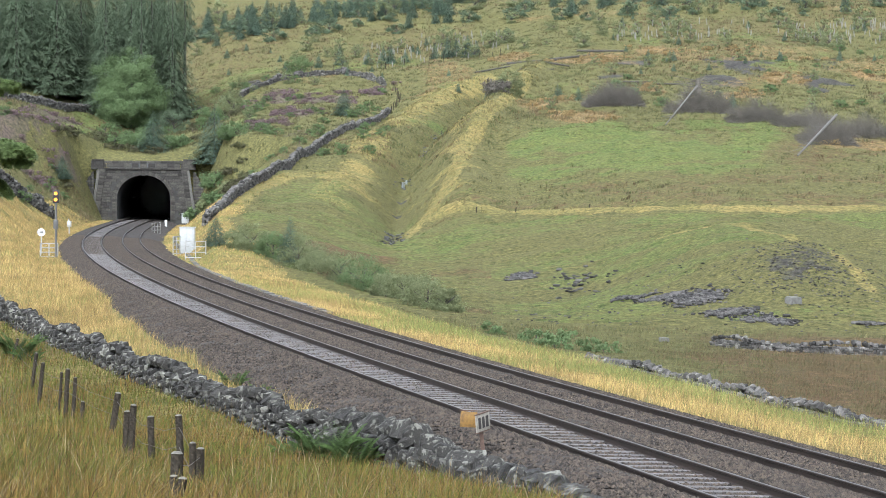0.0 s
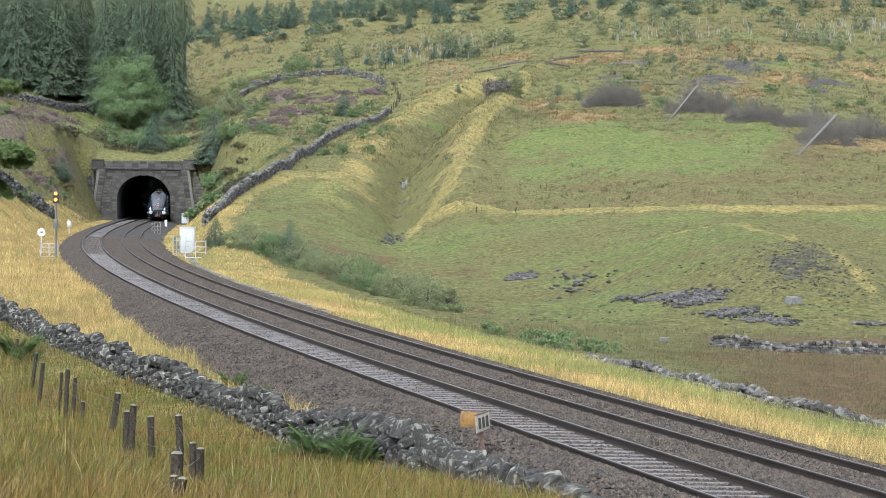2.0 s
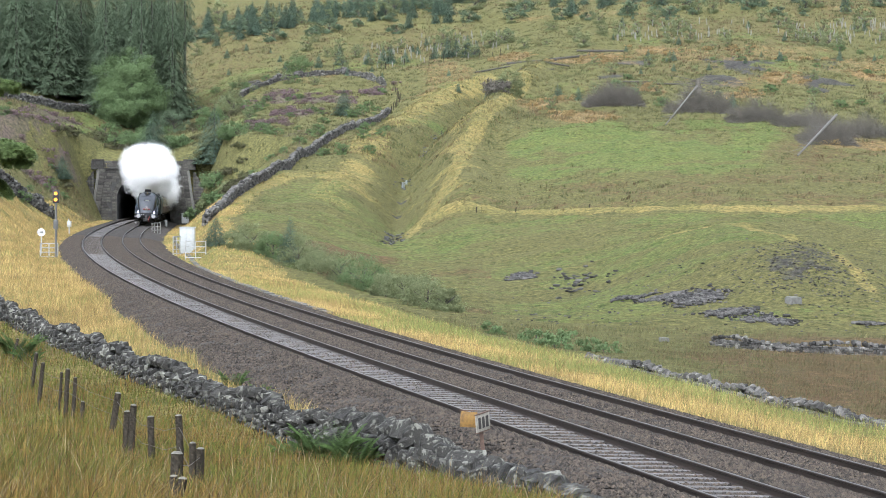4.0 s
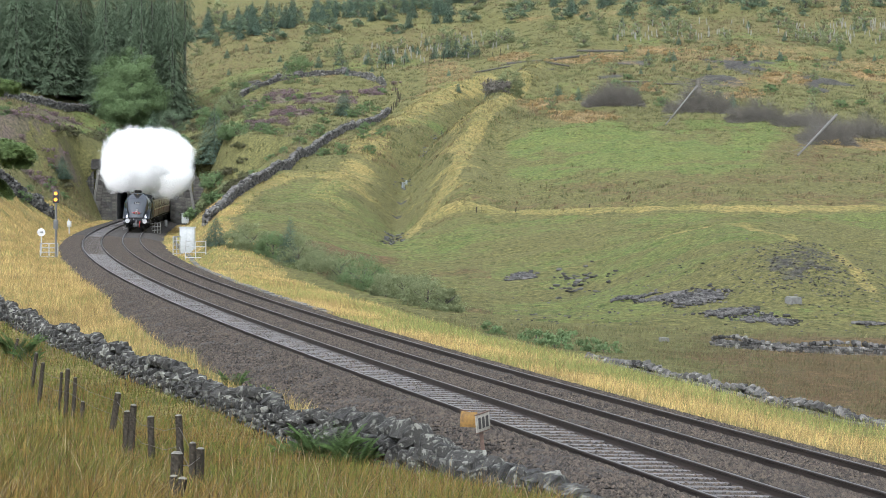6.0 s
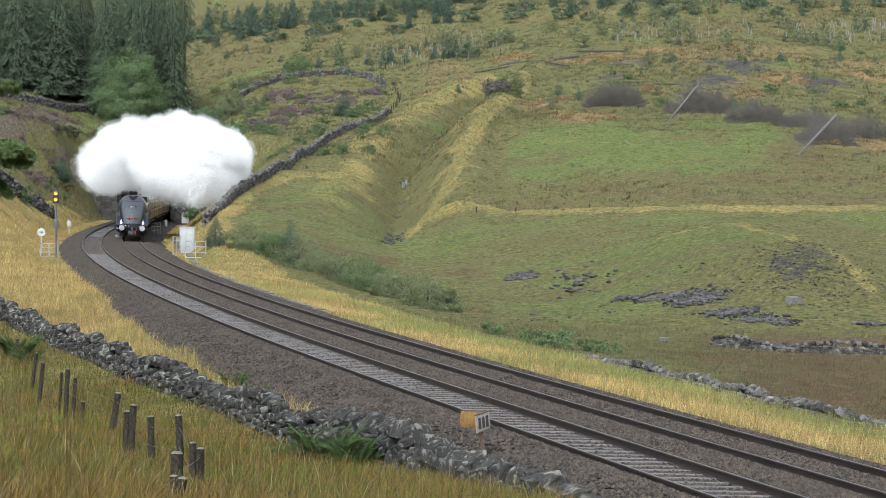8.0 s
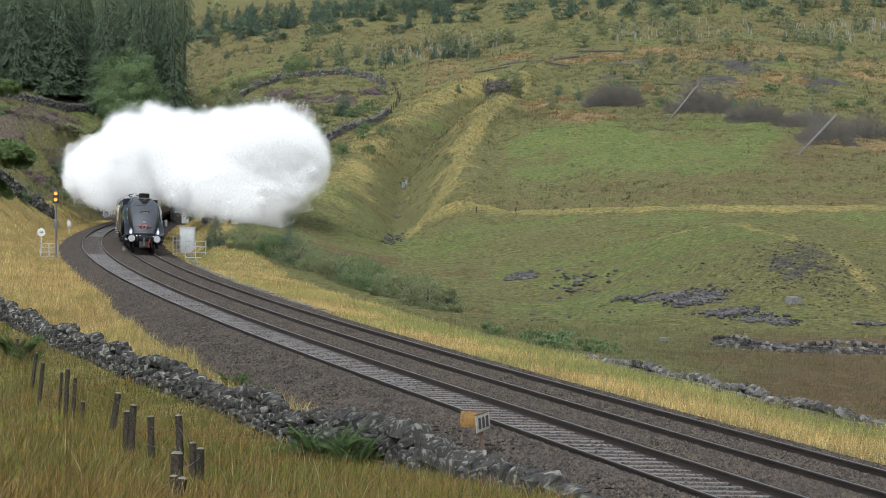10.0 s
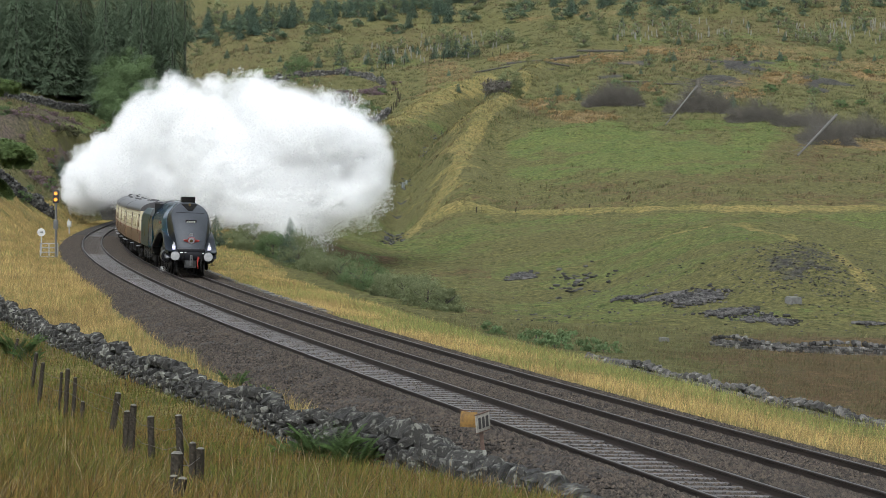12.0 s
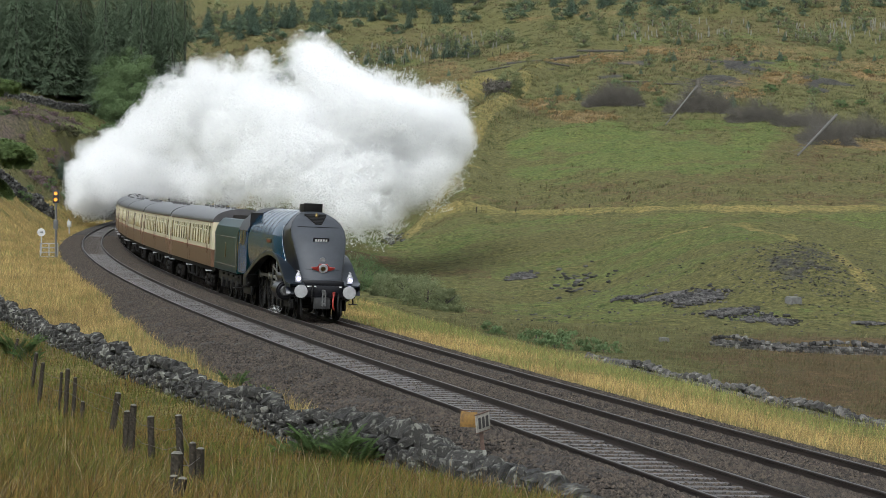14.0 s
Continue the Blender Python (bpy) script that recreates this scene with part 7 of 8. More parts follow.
    # red headboard with a white badge
    tilt2 = Matrix.Rotation(radians(-26), 4, "X")
    base = Matrix.Translation(on_nose(0, 1.86, 0.10)) @ tilt2
    bm = bmesh.new()
    out = [(-0.52, 0.05), (-0.26, 0.07), (-0.17, 0.19), (0.17, 0.19), (0.26, 0.07), (0.52, 0.05), (0.42, -0.03), (0.2, -0.08), (0.06, -0.25), (0, -0.32), (-0.06, -0.25), (-0.2, -0.08), (-0.42, -0.03)]
    f1 = bm.faces.new([bm.verts.new((x * 0.84, 0.02, z)) for x, z in out])
    ex = bmesh.ops.extrude_face_region(bm, geom=[f1])
    bmesh.ops.translate(bm, vec=(0, -0.04, 0), verts=[v for v in ex["geom"] if isinstance(v, bmesh.types.BMVert)])
    bmesh.ops.transform(bm, matrix=base, verts=bm.verts)
    bmesh.ops.recalc_face_normals(bm, faces=bm.faces)
    hb = part("headboard", bm, RED, eng, "red winged headboard with a round white badge", soft=False)
    bm = bmesh.new()
    tube(bm, 0.165, 0.165, 0.03, base @ Matrix.Translation((0, 0.02, 0.03)) @ Matrix.Rotation(-math.pi / 2, 4, "X"), 24)
    bd = part("badge", bm, WHITE, hb, "white enamel badge")
    bm = bmesh.new()
    tube(bm, 0.09, 0.09, 0.012, base @ Matrix.Translation((0.01, 0.052, 0.03)) @ Matrix.Rotation(-math.pi / 2, 4, "X"), 16)
    part("badge_centre", bm, BRASS, hb)
    bm = bmesh.new()
    tube(bm, 0.10, 0.10, 0.02, Matrix.Translation(on_nose(0, 2.17, 0.03)) @ tilt2 @ Matrix.Rotation(-math.pi / 2, 4, "X"), 18)
    part("shed_plate", bm, WHITE, eng, "small oval white plate")
    # buffer beam, buffers, couplings, hoses, lamps
    bm = bmesh.new()
    box(bm, 2.35, 0.12, 0.42, Matrix.Translation((0, -0.52, 1.06)), 0.02)
    box(bm, 1.5, 0.5, 0.25, Matrix.Translation((0, -0.72, 1.33)), 0.05)
    beam = part("buffer_beam", bm, FRAMEBLACK, eng, "black buffer beam")
    for i, x in enumerate((-0.62, 0.30, 0.42, 0.54)):
        bm = bmesh.new()
        box(bm, 0.08, 0.01, 0.035, Matrix.Translation((x, -0.452, 1.235)))
        part("lettering_bar", bm, LETTER, beam)
    for side in (-1, 1):
        bm = bmesh.new()
        facing = Matrix.Rotation(math.pi / 2, 4, "X")
        tube(bm, 0.23, 0.235, 0.035, Matrix.Translation((side * 0.867, 0.0, 1.06)) @ facing, 28)
        tube(bm, 0.22, 0.0, 0.02, Matrix.Translation((side * 0.867, 0.0, 1.06)) @ Matrix.Rotation(-math.pi / 2, 4, "X"), 28)
        bh = part("buffer", bm, BUFFERFACE, eng, "silver-white round buffer head")
        bm = bmesh.new()
        tube(bm, 0.09, 0.15, 0.42, Matrix.Translation((side * 0.867, -0.03, 1.06)) @ facing, 16)
        part("buffer_shank", bm, FRAMEBLACK, bh)
        bm = bmesh.new()
        x, y, z = side * 0.93, -0.36, 1.48
        box(bm, 0.20, 0.17, 0.24, Matrix.Translation((x, y, z)), 0.02)
        tube(bm, 0.09, 0.05, 0.10, Matrix.Translation((x, y, z + 0.12)), 12)
        tube(bm, 0.03, 0.03, 0.07, Matrix.Translation((x, y, z + 0.21)), 8)
        rod(bm, (x - 0.05, y, z + 0.26), (x + 0.05, y, z + 0.30), 0.015, 6)
        lp = part("headlamp", bm, WHITE, eng, "white oil-style headlamp, lit")
        bm = bmesh.new()
        tube(bm, 0.062, 0.062, 0.03, Matrix.Translation((x, y + 0.085, z + 0.01)) @ Matrix.Rotation(-math.pi / 2, 4, "X"), 16)
        part("lamp_glass", bm, LAMPGLOW, lp, "bluish-white lit lamp glass")
        bm = bmesh.new()
        box(bm, 0.05, 0.14, 0.3, Matrix.Translation((x, y - 0.1, z - 0.2)), 0.01)
        part("lamp_bracket", bm, FRAMEBLACK, lp)
        bm = bmesh.new()      # guard irons and steps
        box(bm, 0.06, 0.05, 0.75, Matrix.Translation((side * 0.72, -0.75, 0.55)) @ Matrix.Rotation(radians(10), 4, "X"), 0.01)
        box(bm, 0.3, 0.25, 0.03, Matrix.Translation((side * 1.15, -0.75, 0.62)), 0.008)
        rod(bm, (side * 1.15, -0.75, 0.62), (side * 1.1, -0.75, 1.1), 0.025, 6)
        part("guard_iron", bm, BLACK, eng)
    bm = bmesh.new()
    for z in (1.05, 0.88, 0.72):
        bmesh.ops.create_circle(bm, segments=4, radius=0.001)
        rod(bm, (-0.05, -0.25, z), (-0.05, -0.22, z - 0.17), 0.028, 6)
        rod(bm, (0.05, -0.25, z), (0.05, -0.22, z - 0.17), 0.028, 6)
        rod(bm, (-0.06, -0.24, z - 0.09), (0.06, -0.24, z - 0.09), 0.035, 6)
    box(bm, 0.1, 0.3, 0.12, Matrix.Translation((0, -0.36, 1.06)), 0.02)
    part("screw_coupling", bm, DULLSTEEL, eng, "worn steel screw coupling")
    for x, m_, top in ((-0.38, RED, 0.98), (-0.55, BLACK, 0.9), (0.40, BLACK, 1.22)):
        bm = bmesh.new()
        pts = [Vector((x + 0.05 * math.sin(3 * k), -0.36 + 0.12 * math.sin(2.4 * k), top - 0.55 * k)) for k in np.linspace(0, 1, 8)]
        for a, b in zip(pts[:-1], pts[1:]):
            rod(bm, a, b, 0.032, 8)
        tube(bm, 0.05, 0.05, 0.12, Matrix.Translation((x, -0.36, top - 0.05)), 10)
        part("brake_hose", bm, m_, eng, "red brake hose" if m_ is RED else "black ribbed brake hose")
    bm = bmesh.new()
    box(bm, 0.62, 0.10, 0.46, Matrix.Translation((0.02, -0.56, 0.66)), 0.03)
    part("front_plate", bm, mat("dirty_steel_plate", (0.030, 0.030, 0.030), 0.6, vary=0.3), eng, "dull grey plate under the coupling")
    # frames, bogie, cylinders
    bm = bmesh.new()
    for side in (-1, 1):
        box(bm, 0.05, 11.6, 0.8, Matrix.Translation((side * 0.55, -6.6, 1.15)))
    box(bm, 1.3, 10.8, 0.9, Matrix.Translation((0, -6.6, 1.75)), 0.1)
    part("main_frame", bm, BLACK, eng)
    bm = bmesh.new()
    for side in (-1, 1):
        box(bm, 0.06, 2.9, 0.32, Matrix.Translation((side * 0.93, -2.55, 0.55)), 0.02)
        for d in (1.6, 3.5):
            box(bm, 0.16, 0.3, 0.3, Matrix.Translation((side * 0.95, -d, 0.49)), 0.03)
    box(bm, 1.8, 0.5, 0.3, Matrix.Translation((0, -2.55, 0.62)), 0.04)
    part("bogie_frame", bm, BLACK, eng, "oily black leading bogie frame")
    for side in (-1, 1):
        bm = bmesh.new()
        m = Matrix.Translation((side * 1.08, -2.2, 0.98)) @ Matrix.Rotation(math.pi / 2, 4, "X")
        tube(bm, 0.34, 0.34, 1.15, m, 22)
        tube(bm, 0.27, 0.30, 0.08, Matrix.Translation((side * 1.08, -2.12, 0.98)) @ Matrix.Rotation(math.pi / 2, 4, "X"), 22)
        tube(bm, 0.2, 0.2, 1.2, Matrix.Translation((side * 1.05, -2.15, 1.45)) @ Matrix.Rotation(math.pi / 2, 4, "X"), 18)
        box(bm, 0.3, 1.1, 0.5, Matrix.Translation((side * 0.95, -2.75, 1.4)), 0.06)
        cy = part("cylinder", bm, FRAMEBLACK, eng, "black cylinder with a steel cover")
        bm = bmesh.new()
        tube(bm, 0.20, 0.16, 0.05, Matrix.Translation((side * 1.08, -2.12, 0.98)) @ Matrix.Rotation(-math.pi / 2, 4, "X"), 18)
        part("cylinder_cover", bm, DULLSTEEL, cy)
        bm = bmesh.new()      # slide bars and motion bracket
        box(bm, 0.10, 1.7, 0.07, Matrix.Translation((side * 1.08, -4.2, 1.2)), 0.01)
        box(bm, 0.06, 0.14, 0.95, Matrix.Translation((side * 1.0, -4.95, 1.5)), 0.02)
        rod(bm, (side * 1.12, -4.95, 1.85), (side * 1.12, -5.3, 1.0), 0.035, 6)
        rod(bm, (side * 1.12, -3.3, 1.45), (side * 1.12, -4.95, 1.75), 0.03, 6)
        part("slide_bar", bm, BRIGHT, eng, "oily steel slide bars")
        bm = bmesh.new()
        box(bm, 0.5, 0.9, 0.5, Matrix.Translation((side * 1.0, -11.6, 1.0)), 0.05)
        box(bm, 0.06, 2.2, 0.35, Matrix.Translation((side * 1.05, -11.9, 0.62)), 0.03)
        rod(bm, (side * 1.15, -10.7, 0.95), (side * 1.15, -12.6, 0.7), 0.05, 8)
        part("trailing_frame", bm, BLACK, eng)
        bm = bmesh.new()      # sand pipes and brake hangers
        for d in (4.35, 6.5, 8.6):
            rod(bm, (side * 0.78, -d, 1.5), (side * 0.78, -d - 0.35, 0.2), 0.025, 6)
            box(bm, 0.1, 0.12, 0.5, Matrix.Translation((side * 0.72, -d - 0.12, 0.85)), 0.02)
        part("brake_hanger", bm, BLACK, eng)
    big = wheel_mesh("driving_wheel", 1.016, 20)
    small = wheel_mesh("bogie_wheel", 0.483, 10)
    rear = wheel_mesh("trailing_wheel", 0.56, 10)
    for d in (1.6, 3.5):
        wheelset(eng, d, 0.483, small, "bogie_wheelset")
    for d in (5.35, 7.55, 9.75):
        wheelset(eng, d, 1.016, big, "driving_wheelset")
    wheelset(eng, 12.1, 0.56, rear, "trailing_wheelset")
    for side in (-1, 1):
        bm = bmesh.new()
        box(bm, 0.05, 4.5, 0.13, Matrix.Translation((side * 0.0, 0, 0)), 0.015)
        for y in (-2.2, 0, 2.2):
            tube(bm, 0.14, 0.14, 0.1, Matrix.Translation((-0.05, y, 0)) @ Matrix.Rotation(math.pi / 2, 4, "Y"), 14)
        r_ = part("coupling_rod", bm, BRIGHT, eng, "polished steel coupling rod")
        RODS.append((r_, side))
    # cab
    bm = bmesh.new()
    prof = [(1.34, 1.28), (1.36, 2.4), (1.33, 2.95), (1.16, 3.32), (0.85, 3.62), (0.45, 3.82), (0, 3.90)]
    prof = prof + [(-x, z) for x, z in prof[-2::-1]]
    grid = [[(x, -d, z) for x, z in prof] for d in (10.58, 11.2, 12.0, 12.95)]
    surface(bm, grid)
    seal(bm)
    cab = part("cab", bm, mat("cab_blue_paint", (0.009, 0.045, 0.130), 0.2, vary=0.1, scale=3, second=(0.009, 0.040, 0.100), spec=0.16), eng, "blue cab with side windows", angle=25)
    bm = bmesh.new()
    grid = [[(x * 1.01, -d, z + 0.03) for x, z in prof[2:-2]] for d in (10.7, 11.6, 12.7, 13.15)]
    surface(bm, grid)
    part("cab_roof", bm, mat("cab_roof_black", (0.015, 0.015, 0.015), 0.5, vary=0.3), cab)
    bm = bmesh.new()
    bmesh.ops.create_grid(bm, x_segments=1, y_segments=1, size=0.5)
    bmesh.ops.transform(bm, matrix=Matrix.Translation((0, -10.62, 2.6)) @ Matrix.Rotation(math.pi / 2, 4, "X") @ Matrix.Diagonal((2.5, 2.2, 1, 1)), verts=bm.verts)
    part("cab_front", bm, BLACK, cab)
    for side in (-1, 1):
        for d, w, name in ((11.35, 0.62, "cab_window"), (12.15, 0.55, "cab_window")):
            bm = bmesh.new()
            box(bm, 0.04, w, 0.56, Matrix.Translation((side * 1.352, -d, 2.68)), 0.03)
            part(name, bm, GLASSDARK, cab, "dark cab window opening")
        bm = bmesh.new()
        for d in (11.72, 11.0, 12.5):
            rod(bm, (side * 1.36, -d, 2.35), (side * 1.36, -d, 3.0), 0.014, 6)
        rod(bm, (side * 1.40, -12.88, 1.35), (side * 1.40, -12.88, 2.9), 0.018, 6)
        part("cab_beading", bm, BRASS, cab)
    return eng


def build_tender():
    td = thing("tender", Matrix.Identity(4), "dark blue corridor tender loaded with black coal", "tender", "steam train")
    prof = [(1.30, 1.18), (1.33, 1.3), (1.34, 2.75), (1.25, 3.05), (1.02, 3.35), (0.9, 3.38)]
    prof = prof + [(0.88, 3.1), (-0.88, 3.1)] + [(-x, z) for x, z in prof[::-1]]
    bm = bmesh.new()
    rows = surface(bm, [[(x, -d, z) for x, z in prof] for d in (0.3, 2.5, 5.0, 7.72)])
    for r in (rows[0], rows[-1]):
        bm.faces.new(r)
    bmesh.ops.recalc_face_normals(bm, faces=bm.faces)
    part("tank", bm, mat("tender_blue", (0.005, 0.024, 0.028), 0.3, vary=0.15, scale=3, second=(0.006, 0.026, 0.024), spec=0.1), td, "dark blue tender tank with worn lining", angle=20)
    bm = bmesh.new()
    for side in (-1, 1):
        for z in (1.45, 2.62):
            rod(bm, (side * 1.345, -0.6, z), (side * 1.345, -7.4, z), 0.012, 5)
        for d in (0.6, 7.4):
            rod(bm, (side * 1.345, -d, 1.45), (side * 1.345, -d, 2.62), 0.012, 5)
    part("lining_band", bm, mat("lining_buff", (0.125, 0.11, 0.085), 0.5, vary=0.2), td, "thin buff lining")
    bm = bmesh.new()
    for side in (-1, 1):
        box(bm, 0.02, 0.32, 0.62, Matrix.Translation((side * 1.347, -3.9, 2.05)), 0.01)
    part("crest", bm, BRASS, td, "small gilt crest drawn as a plain oval")
    bm = bmesh.new()
    rnd = random.Random(3)
    for _ in range(130):
        d, x = rnd.uniform(0.8, 5.0), rnd.uniform(-0.8, 0.8)
        s = rnd.uniform(0.1, 0.2)
        v = bmesh.ops.create_icosphere(bm, subdivisions=1, radius=s)["verts"]
        bmesh.ops.transform(bm, matrix=Matrix.Translation((x, -d, 3.12 + 0.25 * (1 - abs(x)) - 0.02 * d)) @ Euler((rnd.random() * 6, rnd.random() * 6, 0)).to_matrix().to_4x4(), verts=v)
    part("coal_load", bm, COAL, td, "heap of black coal", soft=False)
    bm = bmesh.new()
    for side in (-1, 1):
        box(bm, 0.06, 7.2, 0.36, Matrix.Translation((side * 1.08, -4.0, 0.92)), 0.02)
        for d in (1.35, 2.95, 4.55, 6.15):
            box(bm, 0.16, 0.36, 0.4, Matrix.Translation((side * 1.10, -d, 0.66)), 0.03)
            box(bm, 0.1, 0.95, 0.09, Matrix.Translation((side * 1.13, -d, 1.02)), 0.02)
        box(bm, 0.35, 0.5, 0.04, Matrix.Translation((side * 1.2, -0.5, 0.6)), 0.01)
    box(bm, 1.2, 6.8, 0.4, Matrix.Translation((0, -4.0, 1.0)))
    part("underframe", bm, BLACK, td)
    me = wheel_mesh("tender_wheel", 0.635, 12)
    for d in (1.35, 2.95, 4.55, 6.15):
        wheelset(td, d, 0.635, me, "tender_wheelset")
    return td


COACH_L = 19.66


def build_coach():
    co = thing("railway_carriage", Matrix.Identity(4), "cream and brown steel passenger carriage with a grey roof", "carriage", "steam train")
    L = COACH_L

    def shell(prof, name, material, label, d0=0.0, d1=L, ends=True, inset=0.0):
        bm = bmesh.new()
        rows = surface(bm, [[(x, -d, z) for x, z in prof] for d in (d0, d0 + 0.12, L / 2, d1 - 0.12, d1)])
        if ends:
            bm.faces.new(rows[0])
            bm.faces.new(rows[-1])
        bmesh.ops.recalc_face_normals(bm, faces=bm.faces)
        return part(name, bm, material, co, label, angle=30)
    w = 1.375
    shell([(w - 0.03, 1.2), (w, 1.5), (w, 1.95), (-w, 1.95), (-w, 1.5), (-w + 0.03, 1.2)], "lower_panel", BROWN, "chocolate brown lower side")
    shell([(w, 1.952), (w - 0.01, 2.6), (w - 0.05, 3.14), (-w + 0.05, 3.14), (-w + 0.01, 2.6), (-w, 1.952)], "upper_panel", CREAM, "cream upper side")
    roof = [(1.36, 3.142)] + [(1.36 * math.cos(a), 3.15 + 0.62 * math.sin(a)) for a in np.linspace(0.12, math.pi - 0.12, 15)] + [(-1.36, 3.142)]
    rf = shell(roof, "roof", ROOFGREY, "weathered grey curved roof")
    bm = bmesh.new()
    for d in np.arange(1.0, L, 2.2):
        tube(bm, 0.11, 0.09, 0.09, Matrix.Translation((0.35 * (1 if int(d) % 2 else -1), -d, 3.735)), 10)
    part("roof_vent", bm, ROOFGREY, rf)
    bm = bmesh.new()
    for side in (-1, 1):
        box(bm, 0.015, L - 0.05, 0.03, Matrix.Translation((side * (w + 0.004), -L / 2, 1.955)))
        box(bm, 0.015, L - 0.05, 0.025, Matrix.Translation((side * (w - 0.045), -L / 2, 3.13)))
    part("lining_strip", bm, REDLINE, co, "thin maroon lining")
    # windows and doors
    bays = [(1.15, 0.42, "door"), (2.35, 0.5, "win"), (3.2, 0.5, "win"), (4.6, 0.62, "win"), (5.75, 0.62, "win"), (6.9, 0.62, "win"), (8.05, 0.62, "win"),
            (9.75, 0.42, "door"), (11.2, 0.62, "win"), (12.35, 0.62, "win"), (13.5, 0.62, "win"), (14.65, 0.62, "win"), (16.0, 0.62, "win"), (17.15, 0.5, "win"), (18.5, 0.42, "door")]
    for side in (-1, 1):
        for d, half, kind in bays:
            if kind == "door":
                bm = bmesh.new()
                for y in (-0.4, 0.4):
                    box(bm, 0.008, 0.014, 1.85, Matrix.Translation((side * (w + 0.003), -d + y, 2.15)))
                rod(bm, (side * (w + 0.03), -d - 0.55, 1.75), (side * (w + 0.03), -d - 0.55, 2.6), 0.015, 6)
                box(bm, 0.04, 0.12, 0.04, Matrix.Translation((side * (w + 0.02), -d - 0.3, 1.9)))
                dr = part("door", bm, BROWN, co, "carriage door with a drop light")
                host = dr
            else:
                host = co
            bm = bmesh.new()
            box(bm, 0.03, 2 * half * 0.62, 0.80, Matrix.Translation((side * (w - 0.012), -d, 2.56)) @ Matrix.Rotation(side * -0.03, 4, "Y"), 0.0)
            part("window", bm, GLASSDARK, host, "dark carriage window")
            if kind == "win":
                bm = bmesh.new()
                box(bm, 0.02, 2 * half * 0.62, 0.03, Matrix.Translation((side * (w + 0.006), -d, 2.78)))
                for y in (-half * 0.62, half * 0.62):
                    box(bm, 0.02, 0.035, 0.84, Matrix.Translation((side * (w + 0.002), -d + y, 2.56)))
                for z in (2.15, 2.97):
                    box(bm, 0.02, 2 * half * 0.62 + 0.035, 0.03, Matrix.Translation((side * (w + 0.001), -d, z)))
                part("window_frame", bm, CREAM, host)
    # gangway ends
    for d in (-0.16, L + 0.16):
        bm = bmesh.new()
        box(bm, 1.0, 0.3, 2.3, Matrix.Translation((0, -d, 2.35)), 0.05)
        part("gangway", bm, UNDER, co, "black corridor gangway bellows")
    # underframe and boxes
    bm = bmesh.new()
    for side in (-1, 1):
        box(bm, 0.1, L - 0.1, 0.2, Matrix.Translation((side * 1.18, -L / 2, 1.10)), 0.01)
        rod(bm, (side * 1.1, -6.2, 1.0), (side * 1.1, -8.0, 0.55), 0.04, 6)
        rod(bm, (side * 1.1, -8.0, 0.55), (side * 1.1, -11.6, 0.55), 0.04, 6)
        rod(bm, (side * 1.1, -11.6, 0.55), (side * 1.1, -13.4, 1.0), 0.04, 6)
    part("underframe", bm, UNDER, co)
    for d, l_ in ((7.2, 1.4), (9.2, 1.1), (11.4, 1.5), (13.0, 0.7)):
        bm = bmesh.new()
        box(bm, 2.0, l_, 0.55, Matrix.Translation((0, -d, 0.74)), 0.03)
        part("battery_box", bm, UNDER, co)
    for side in (-1, 1):
        for d in (1.15, 9.75, 18.5):
            bm = bmesh.new()
            box(bm, 0.22, 0.75, 0.03, Matrix.Translation((side * 1.32, -d, 1.0)))
            box(bm, 0.03, 0.75, 0.045, Matrix.Translation((side * 1.43, -d, 1.0)))
            part("footstep", bm, STEPWHITE, co, "white-edged footboard")
    # bogies
    me = wheel_mesh("carriage_wheel", 0.457, 0, 0.13, UNDER)
    for dc in (3.0, L - 3.0):
        bm = bmesh.new()
        for side in (-1, 1):
            box(bm, 0.09, 3.3, 0.22, Matrix.Translation((side * 1.0, -dc, 0.66)), 0.03)
            for y in (-1.3, 1.3):
                box(bm, 0.2, 0.3, 0.34, Matrix.Translation((side * 1.02, -dc + y, 0.48)), 0.03)
                for q in (-0.28, 0.28):
                    tube(bm, 0.07, 0.07, 0.24, Matrix.Translation((side * 1.02, -dc + y + q, 0.44)), 8)
            box(bm, 0.16, 1.1, 0.14, Matrix.Translation((side * 1.05, -dc, 0.38)), 0.03)
        box(bm, 2.1, 0.4, 0.25, Matrix.Translation((0, -dc, 0.7)), 0.03)
        bg = part("bogie", bm, UNDER, co, "dusty black carriage bogie")
        for y in (-1.3, 1.3):
            for side in (-1, 1):
                w_ = link("wheel", me, None, bg)
                w_.matrix_local = Matrix.Translation((side * 0.72, -dc + y, 0.457))
    for side in (-1, 1):
        for d in (-0.55, L + 0.55):
            bm = bmesh.new()
            sgn = 1 if d < 0 else -1
            tube(bm, 0.2, 0.2, 0.04, Matrix.Translation((side * 0.867, -d * 0.55 if d < 0 else -L - 0.30, 1.06)) @ Matrix.Rotation(math.pi / 2, 4, "X"), 16)
            rod(bm, (side * 0.867, 0 if d < 0 else -L, 1.06), (side * 0.867, 0.28 if d < 0 else -L - 0.3, 1.06), 0.09, 10)
            part("buffer", bm, UNDER, co)
    return co


loco, tender = build_loco(), build_tender()
coaches = [build_coach()]
for i in range(10):
    coaches.append(copy_thing(coaches[0], Matrix.Identity(4)))


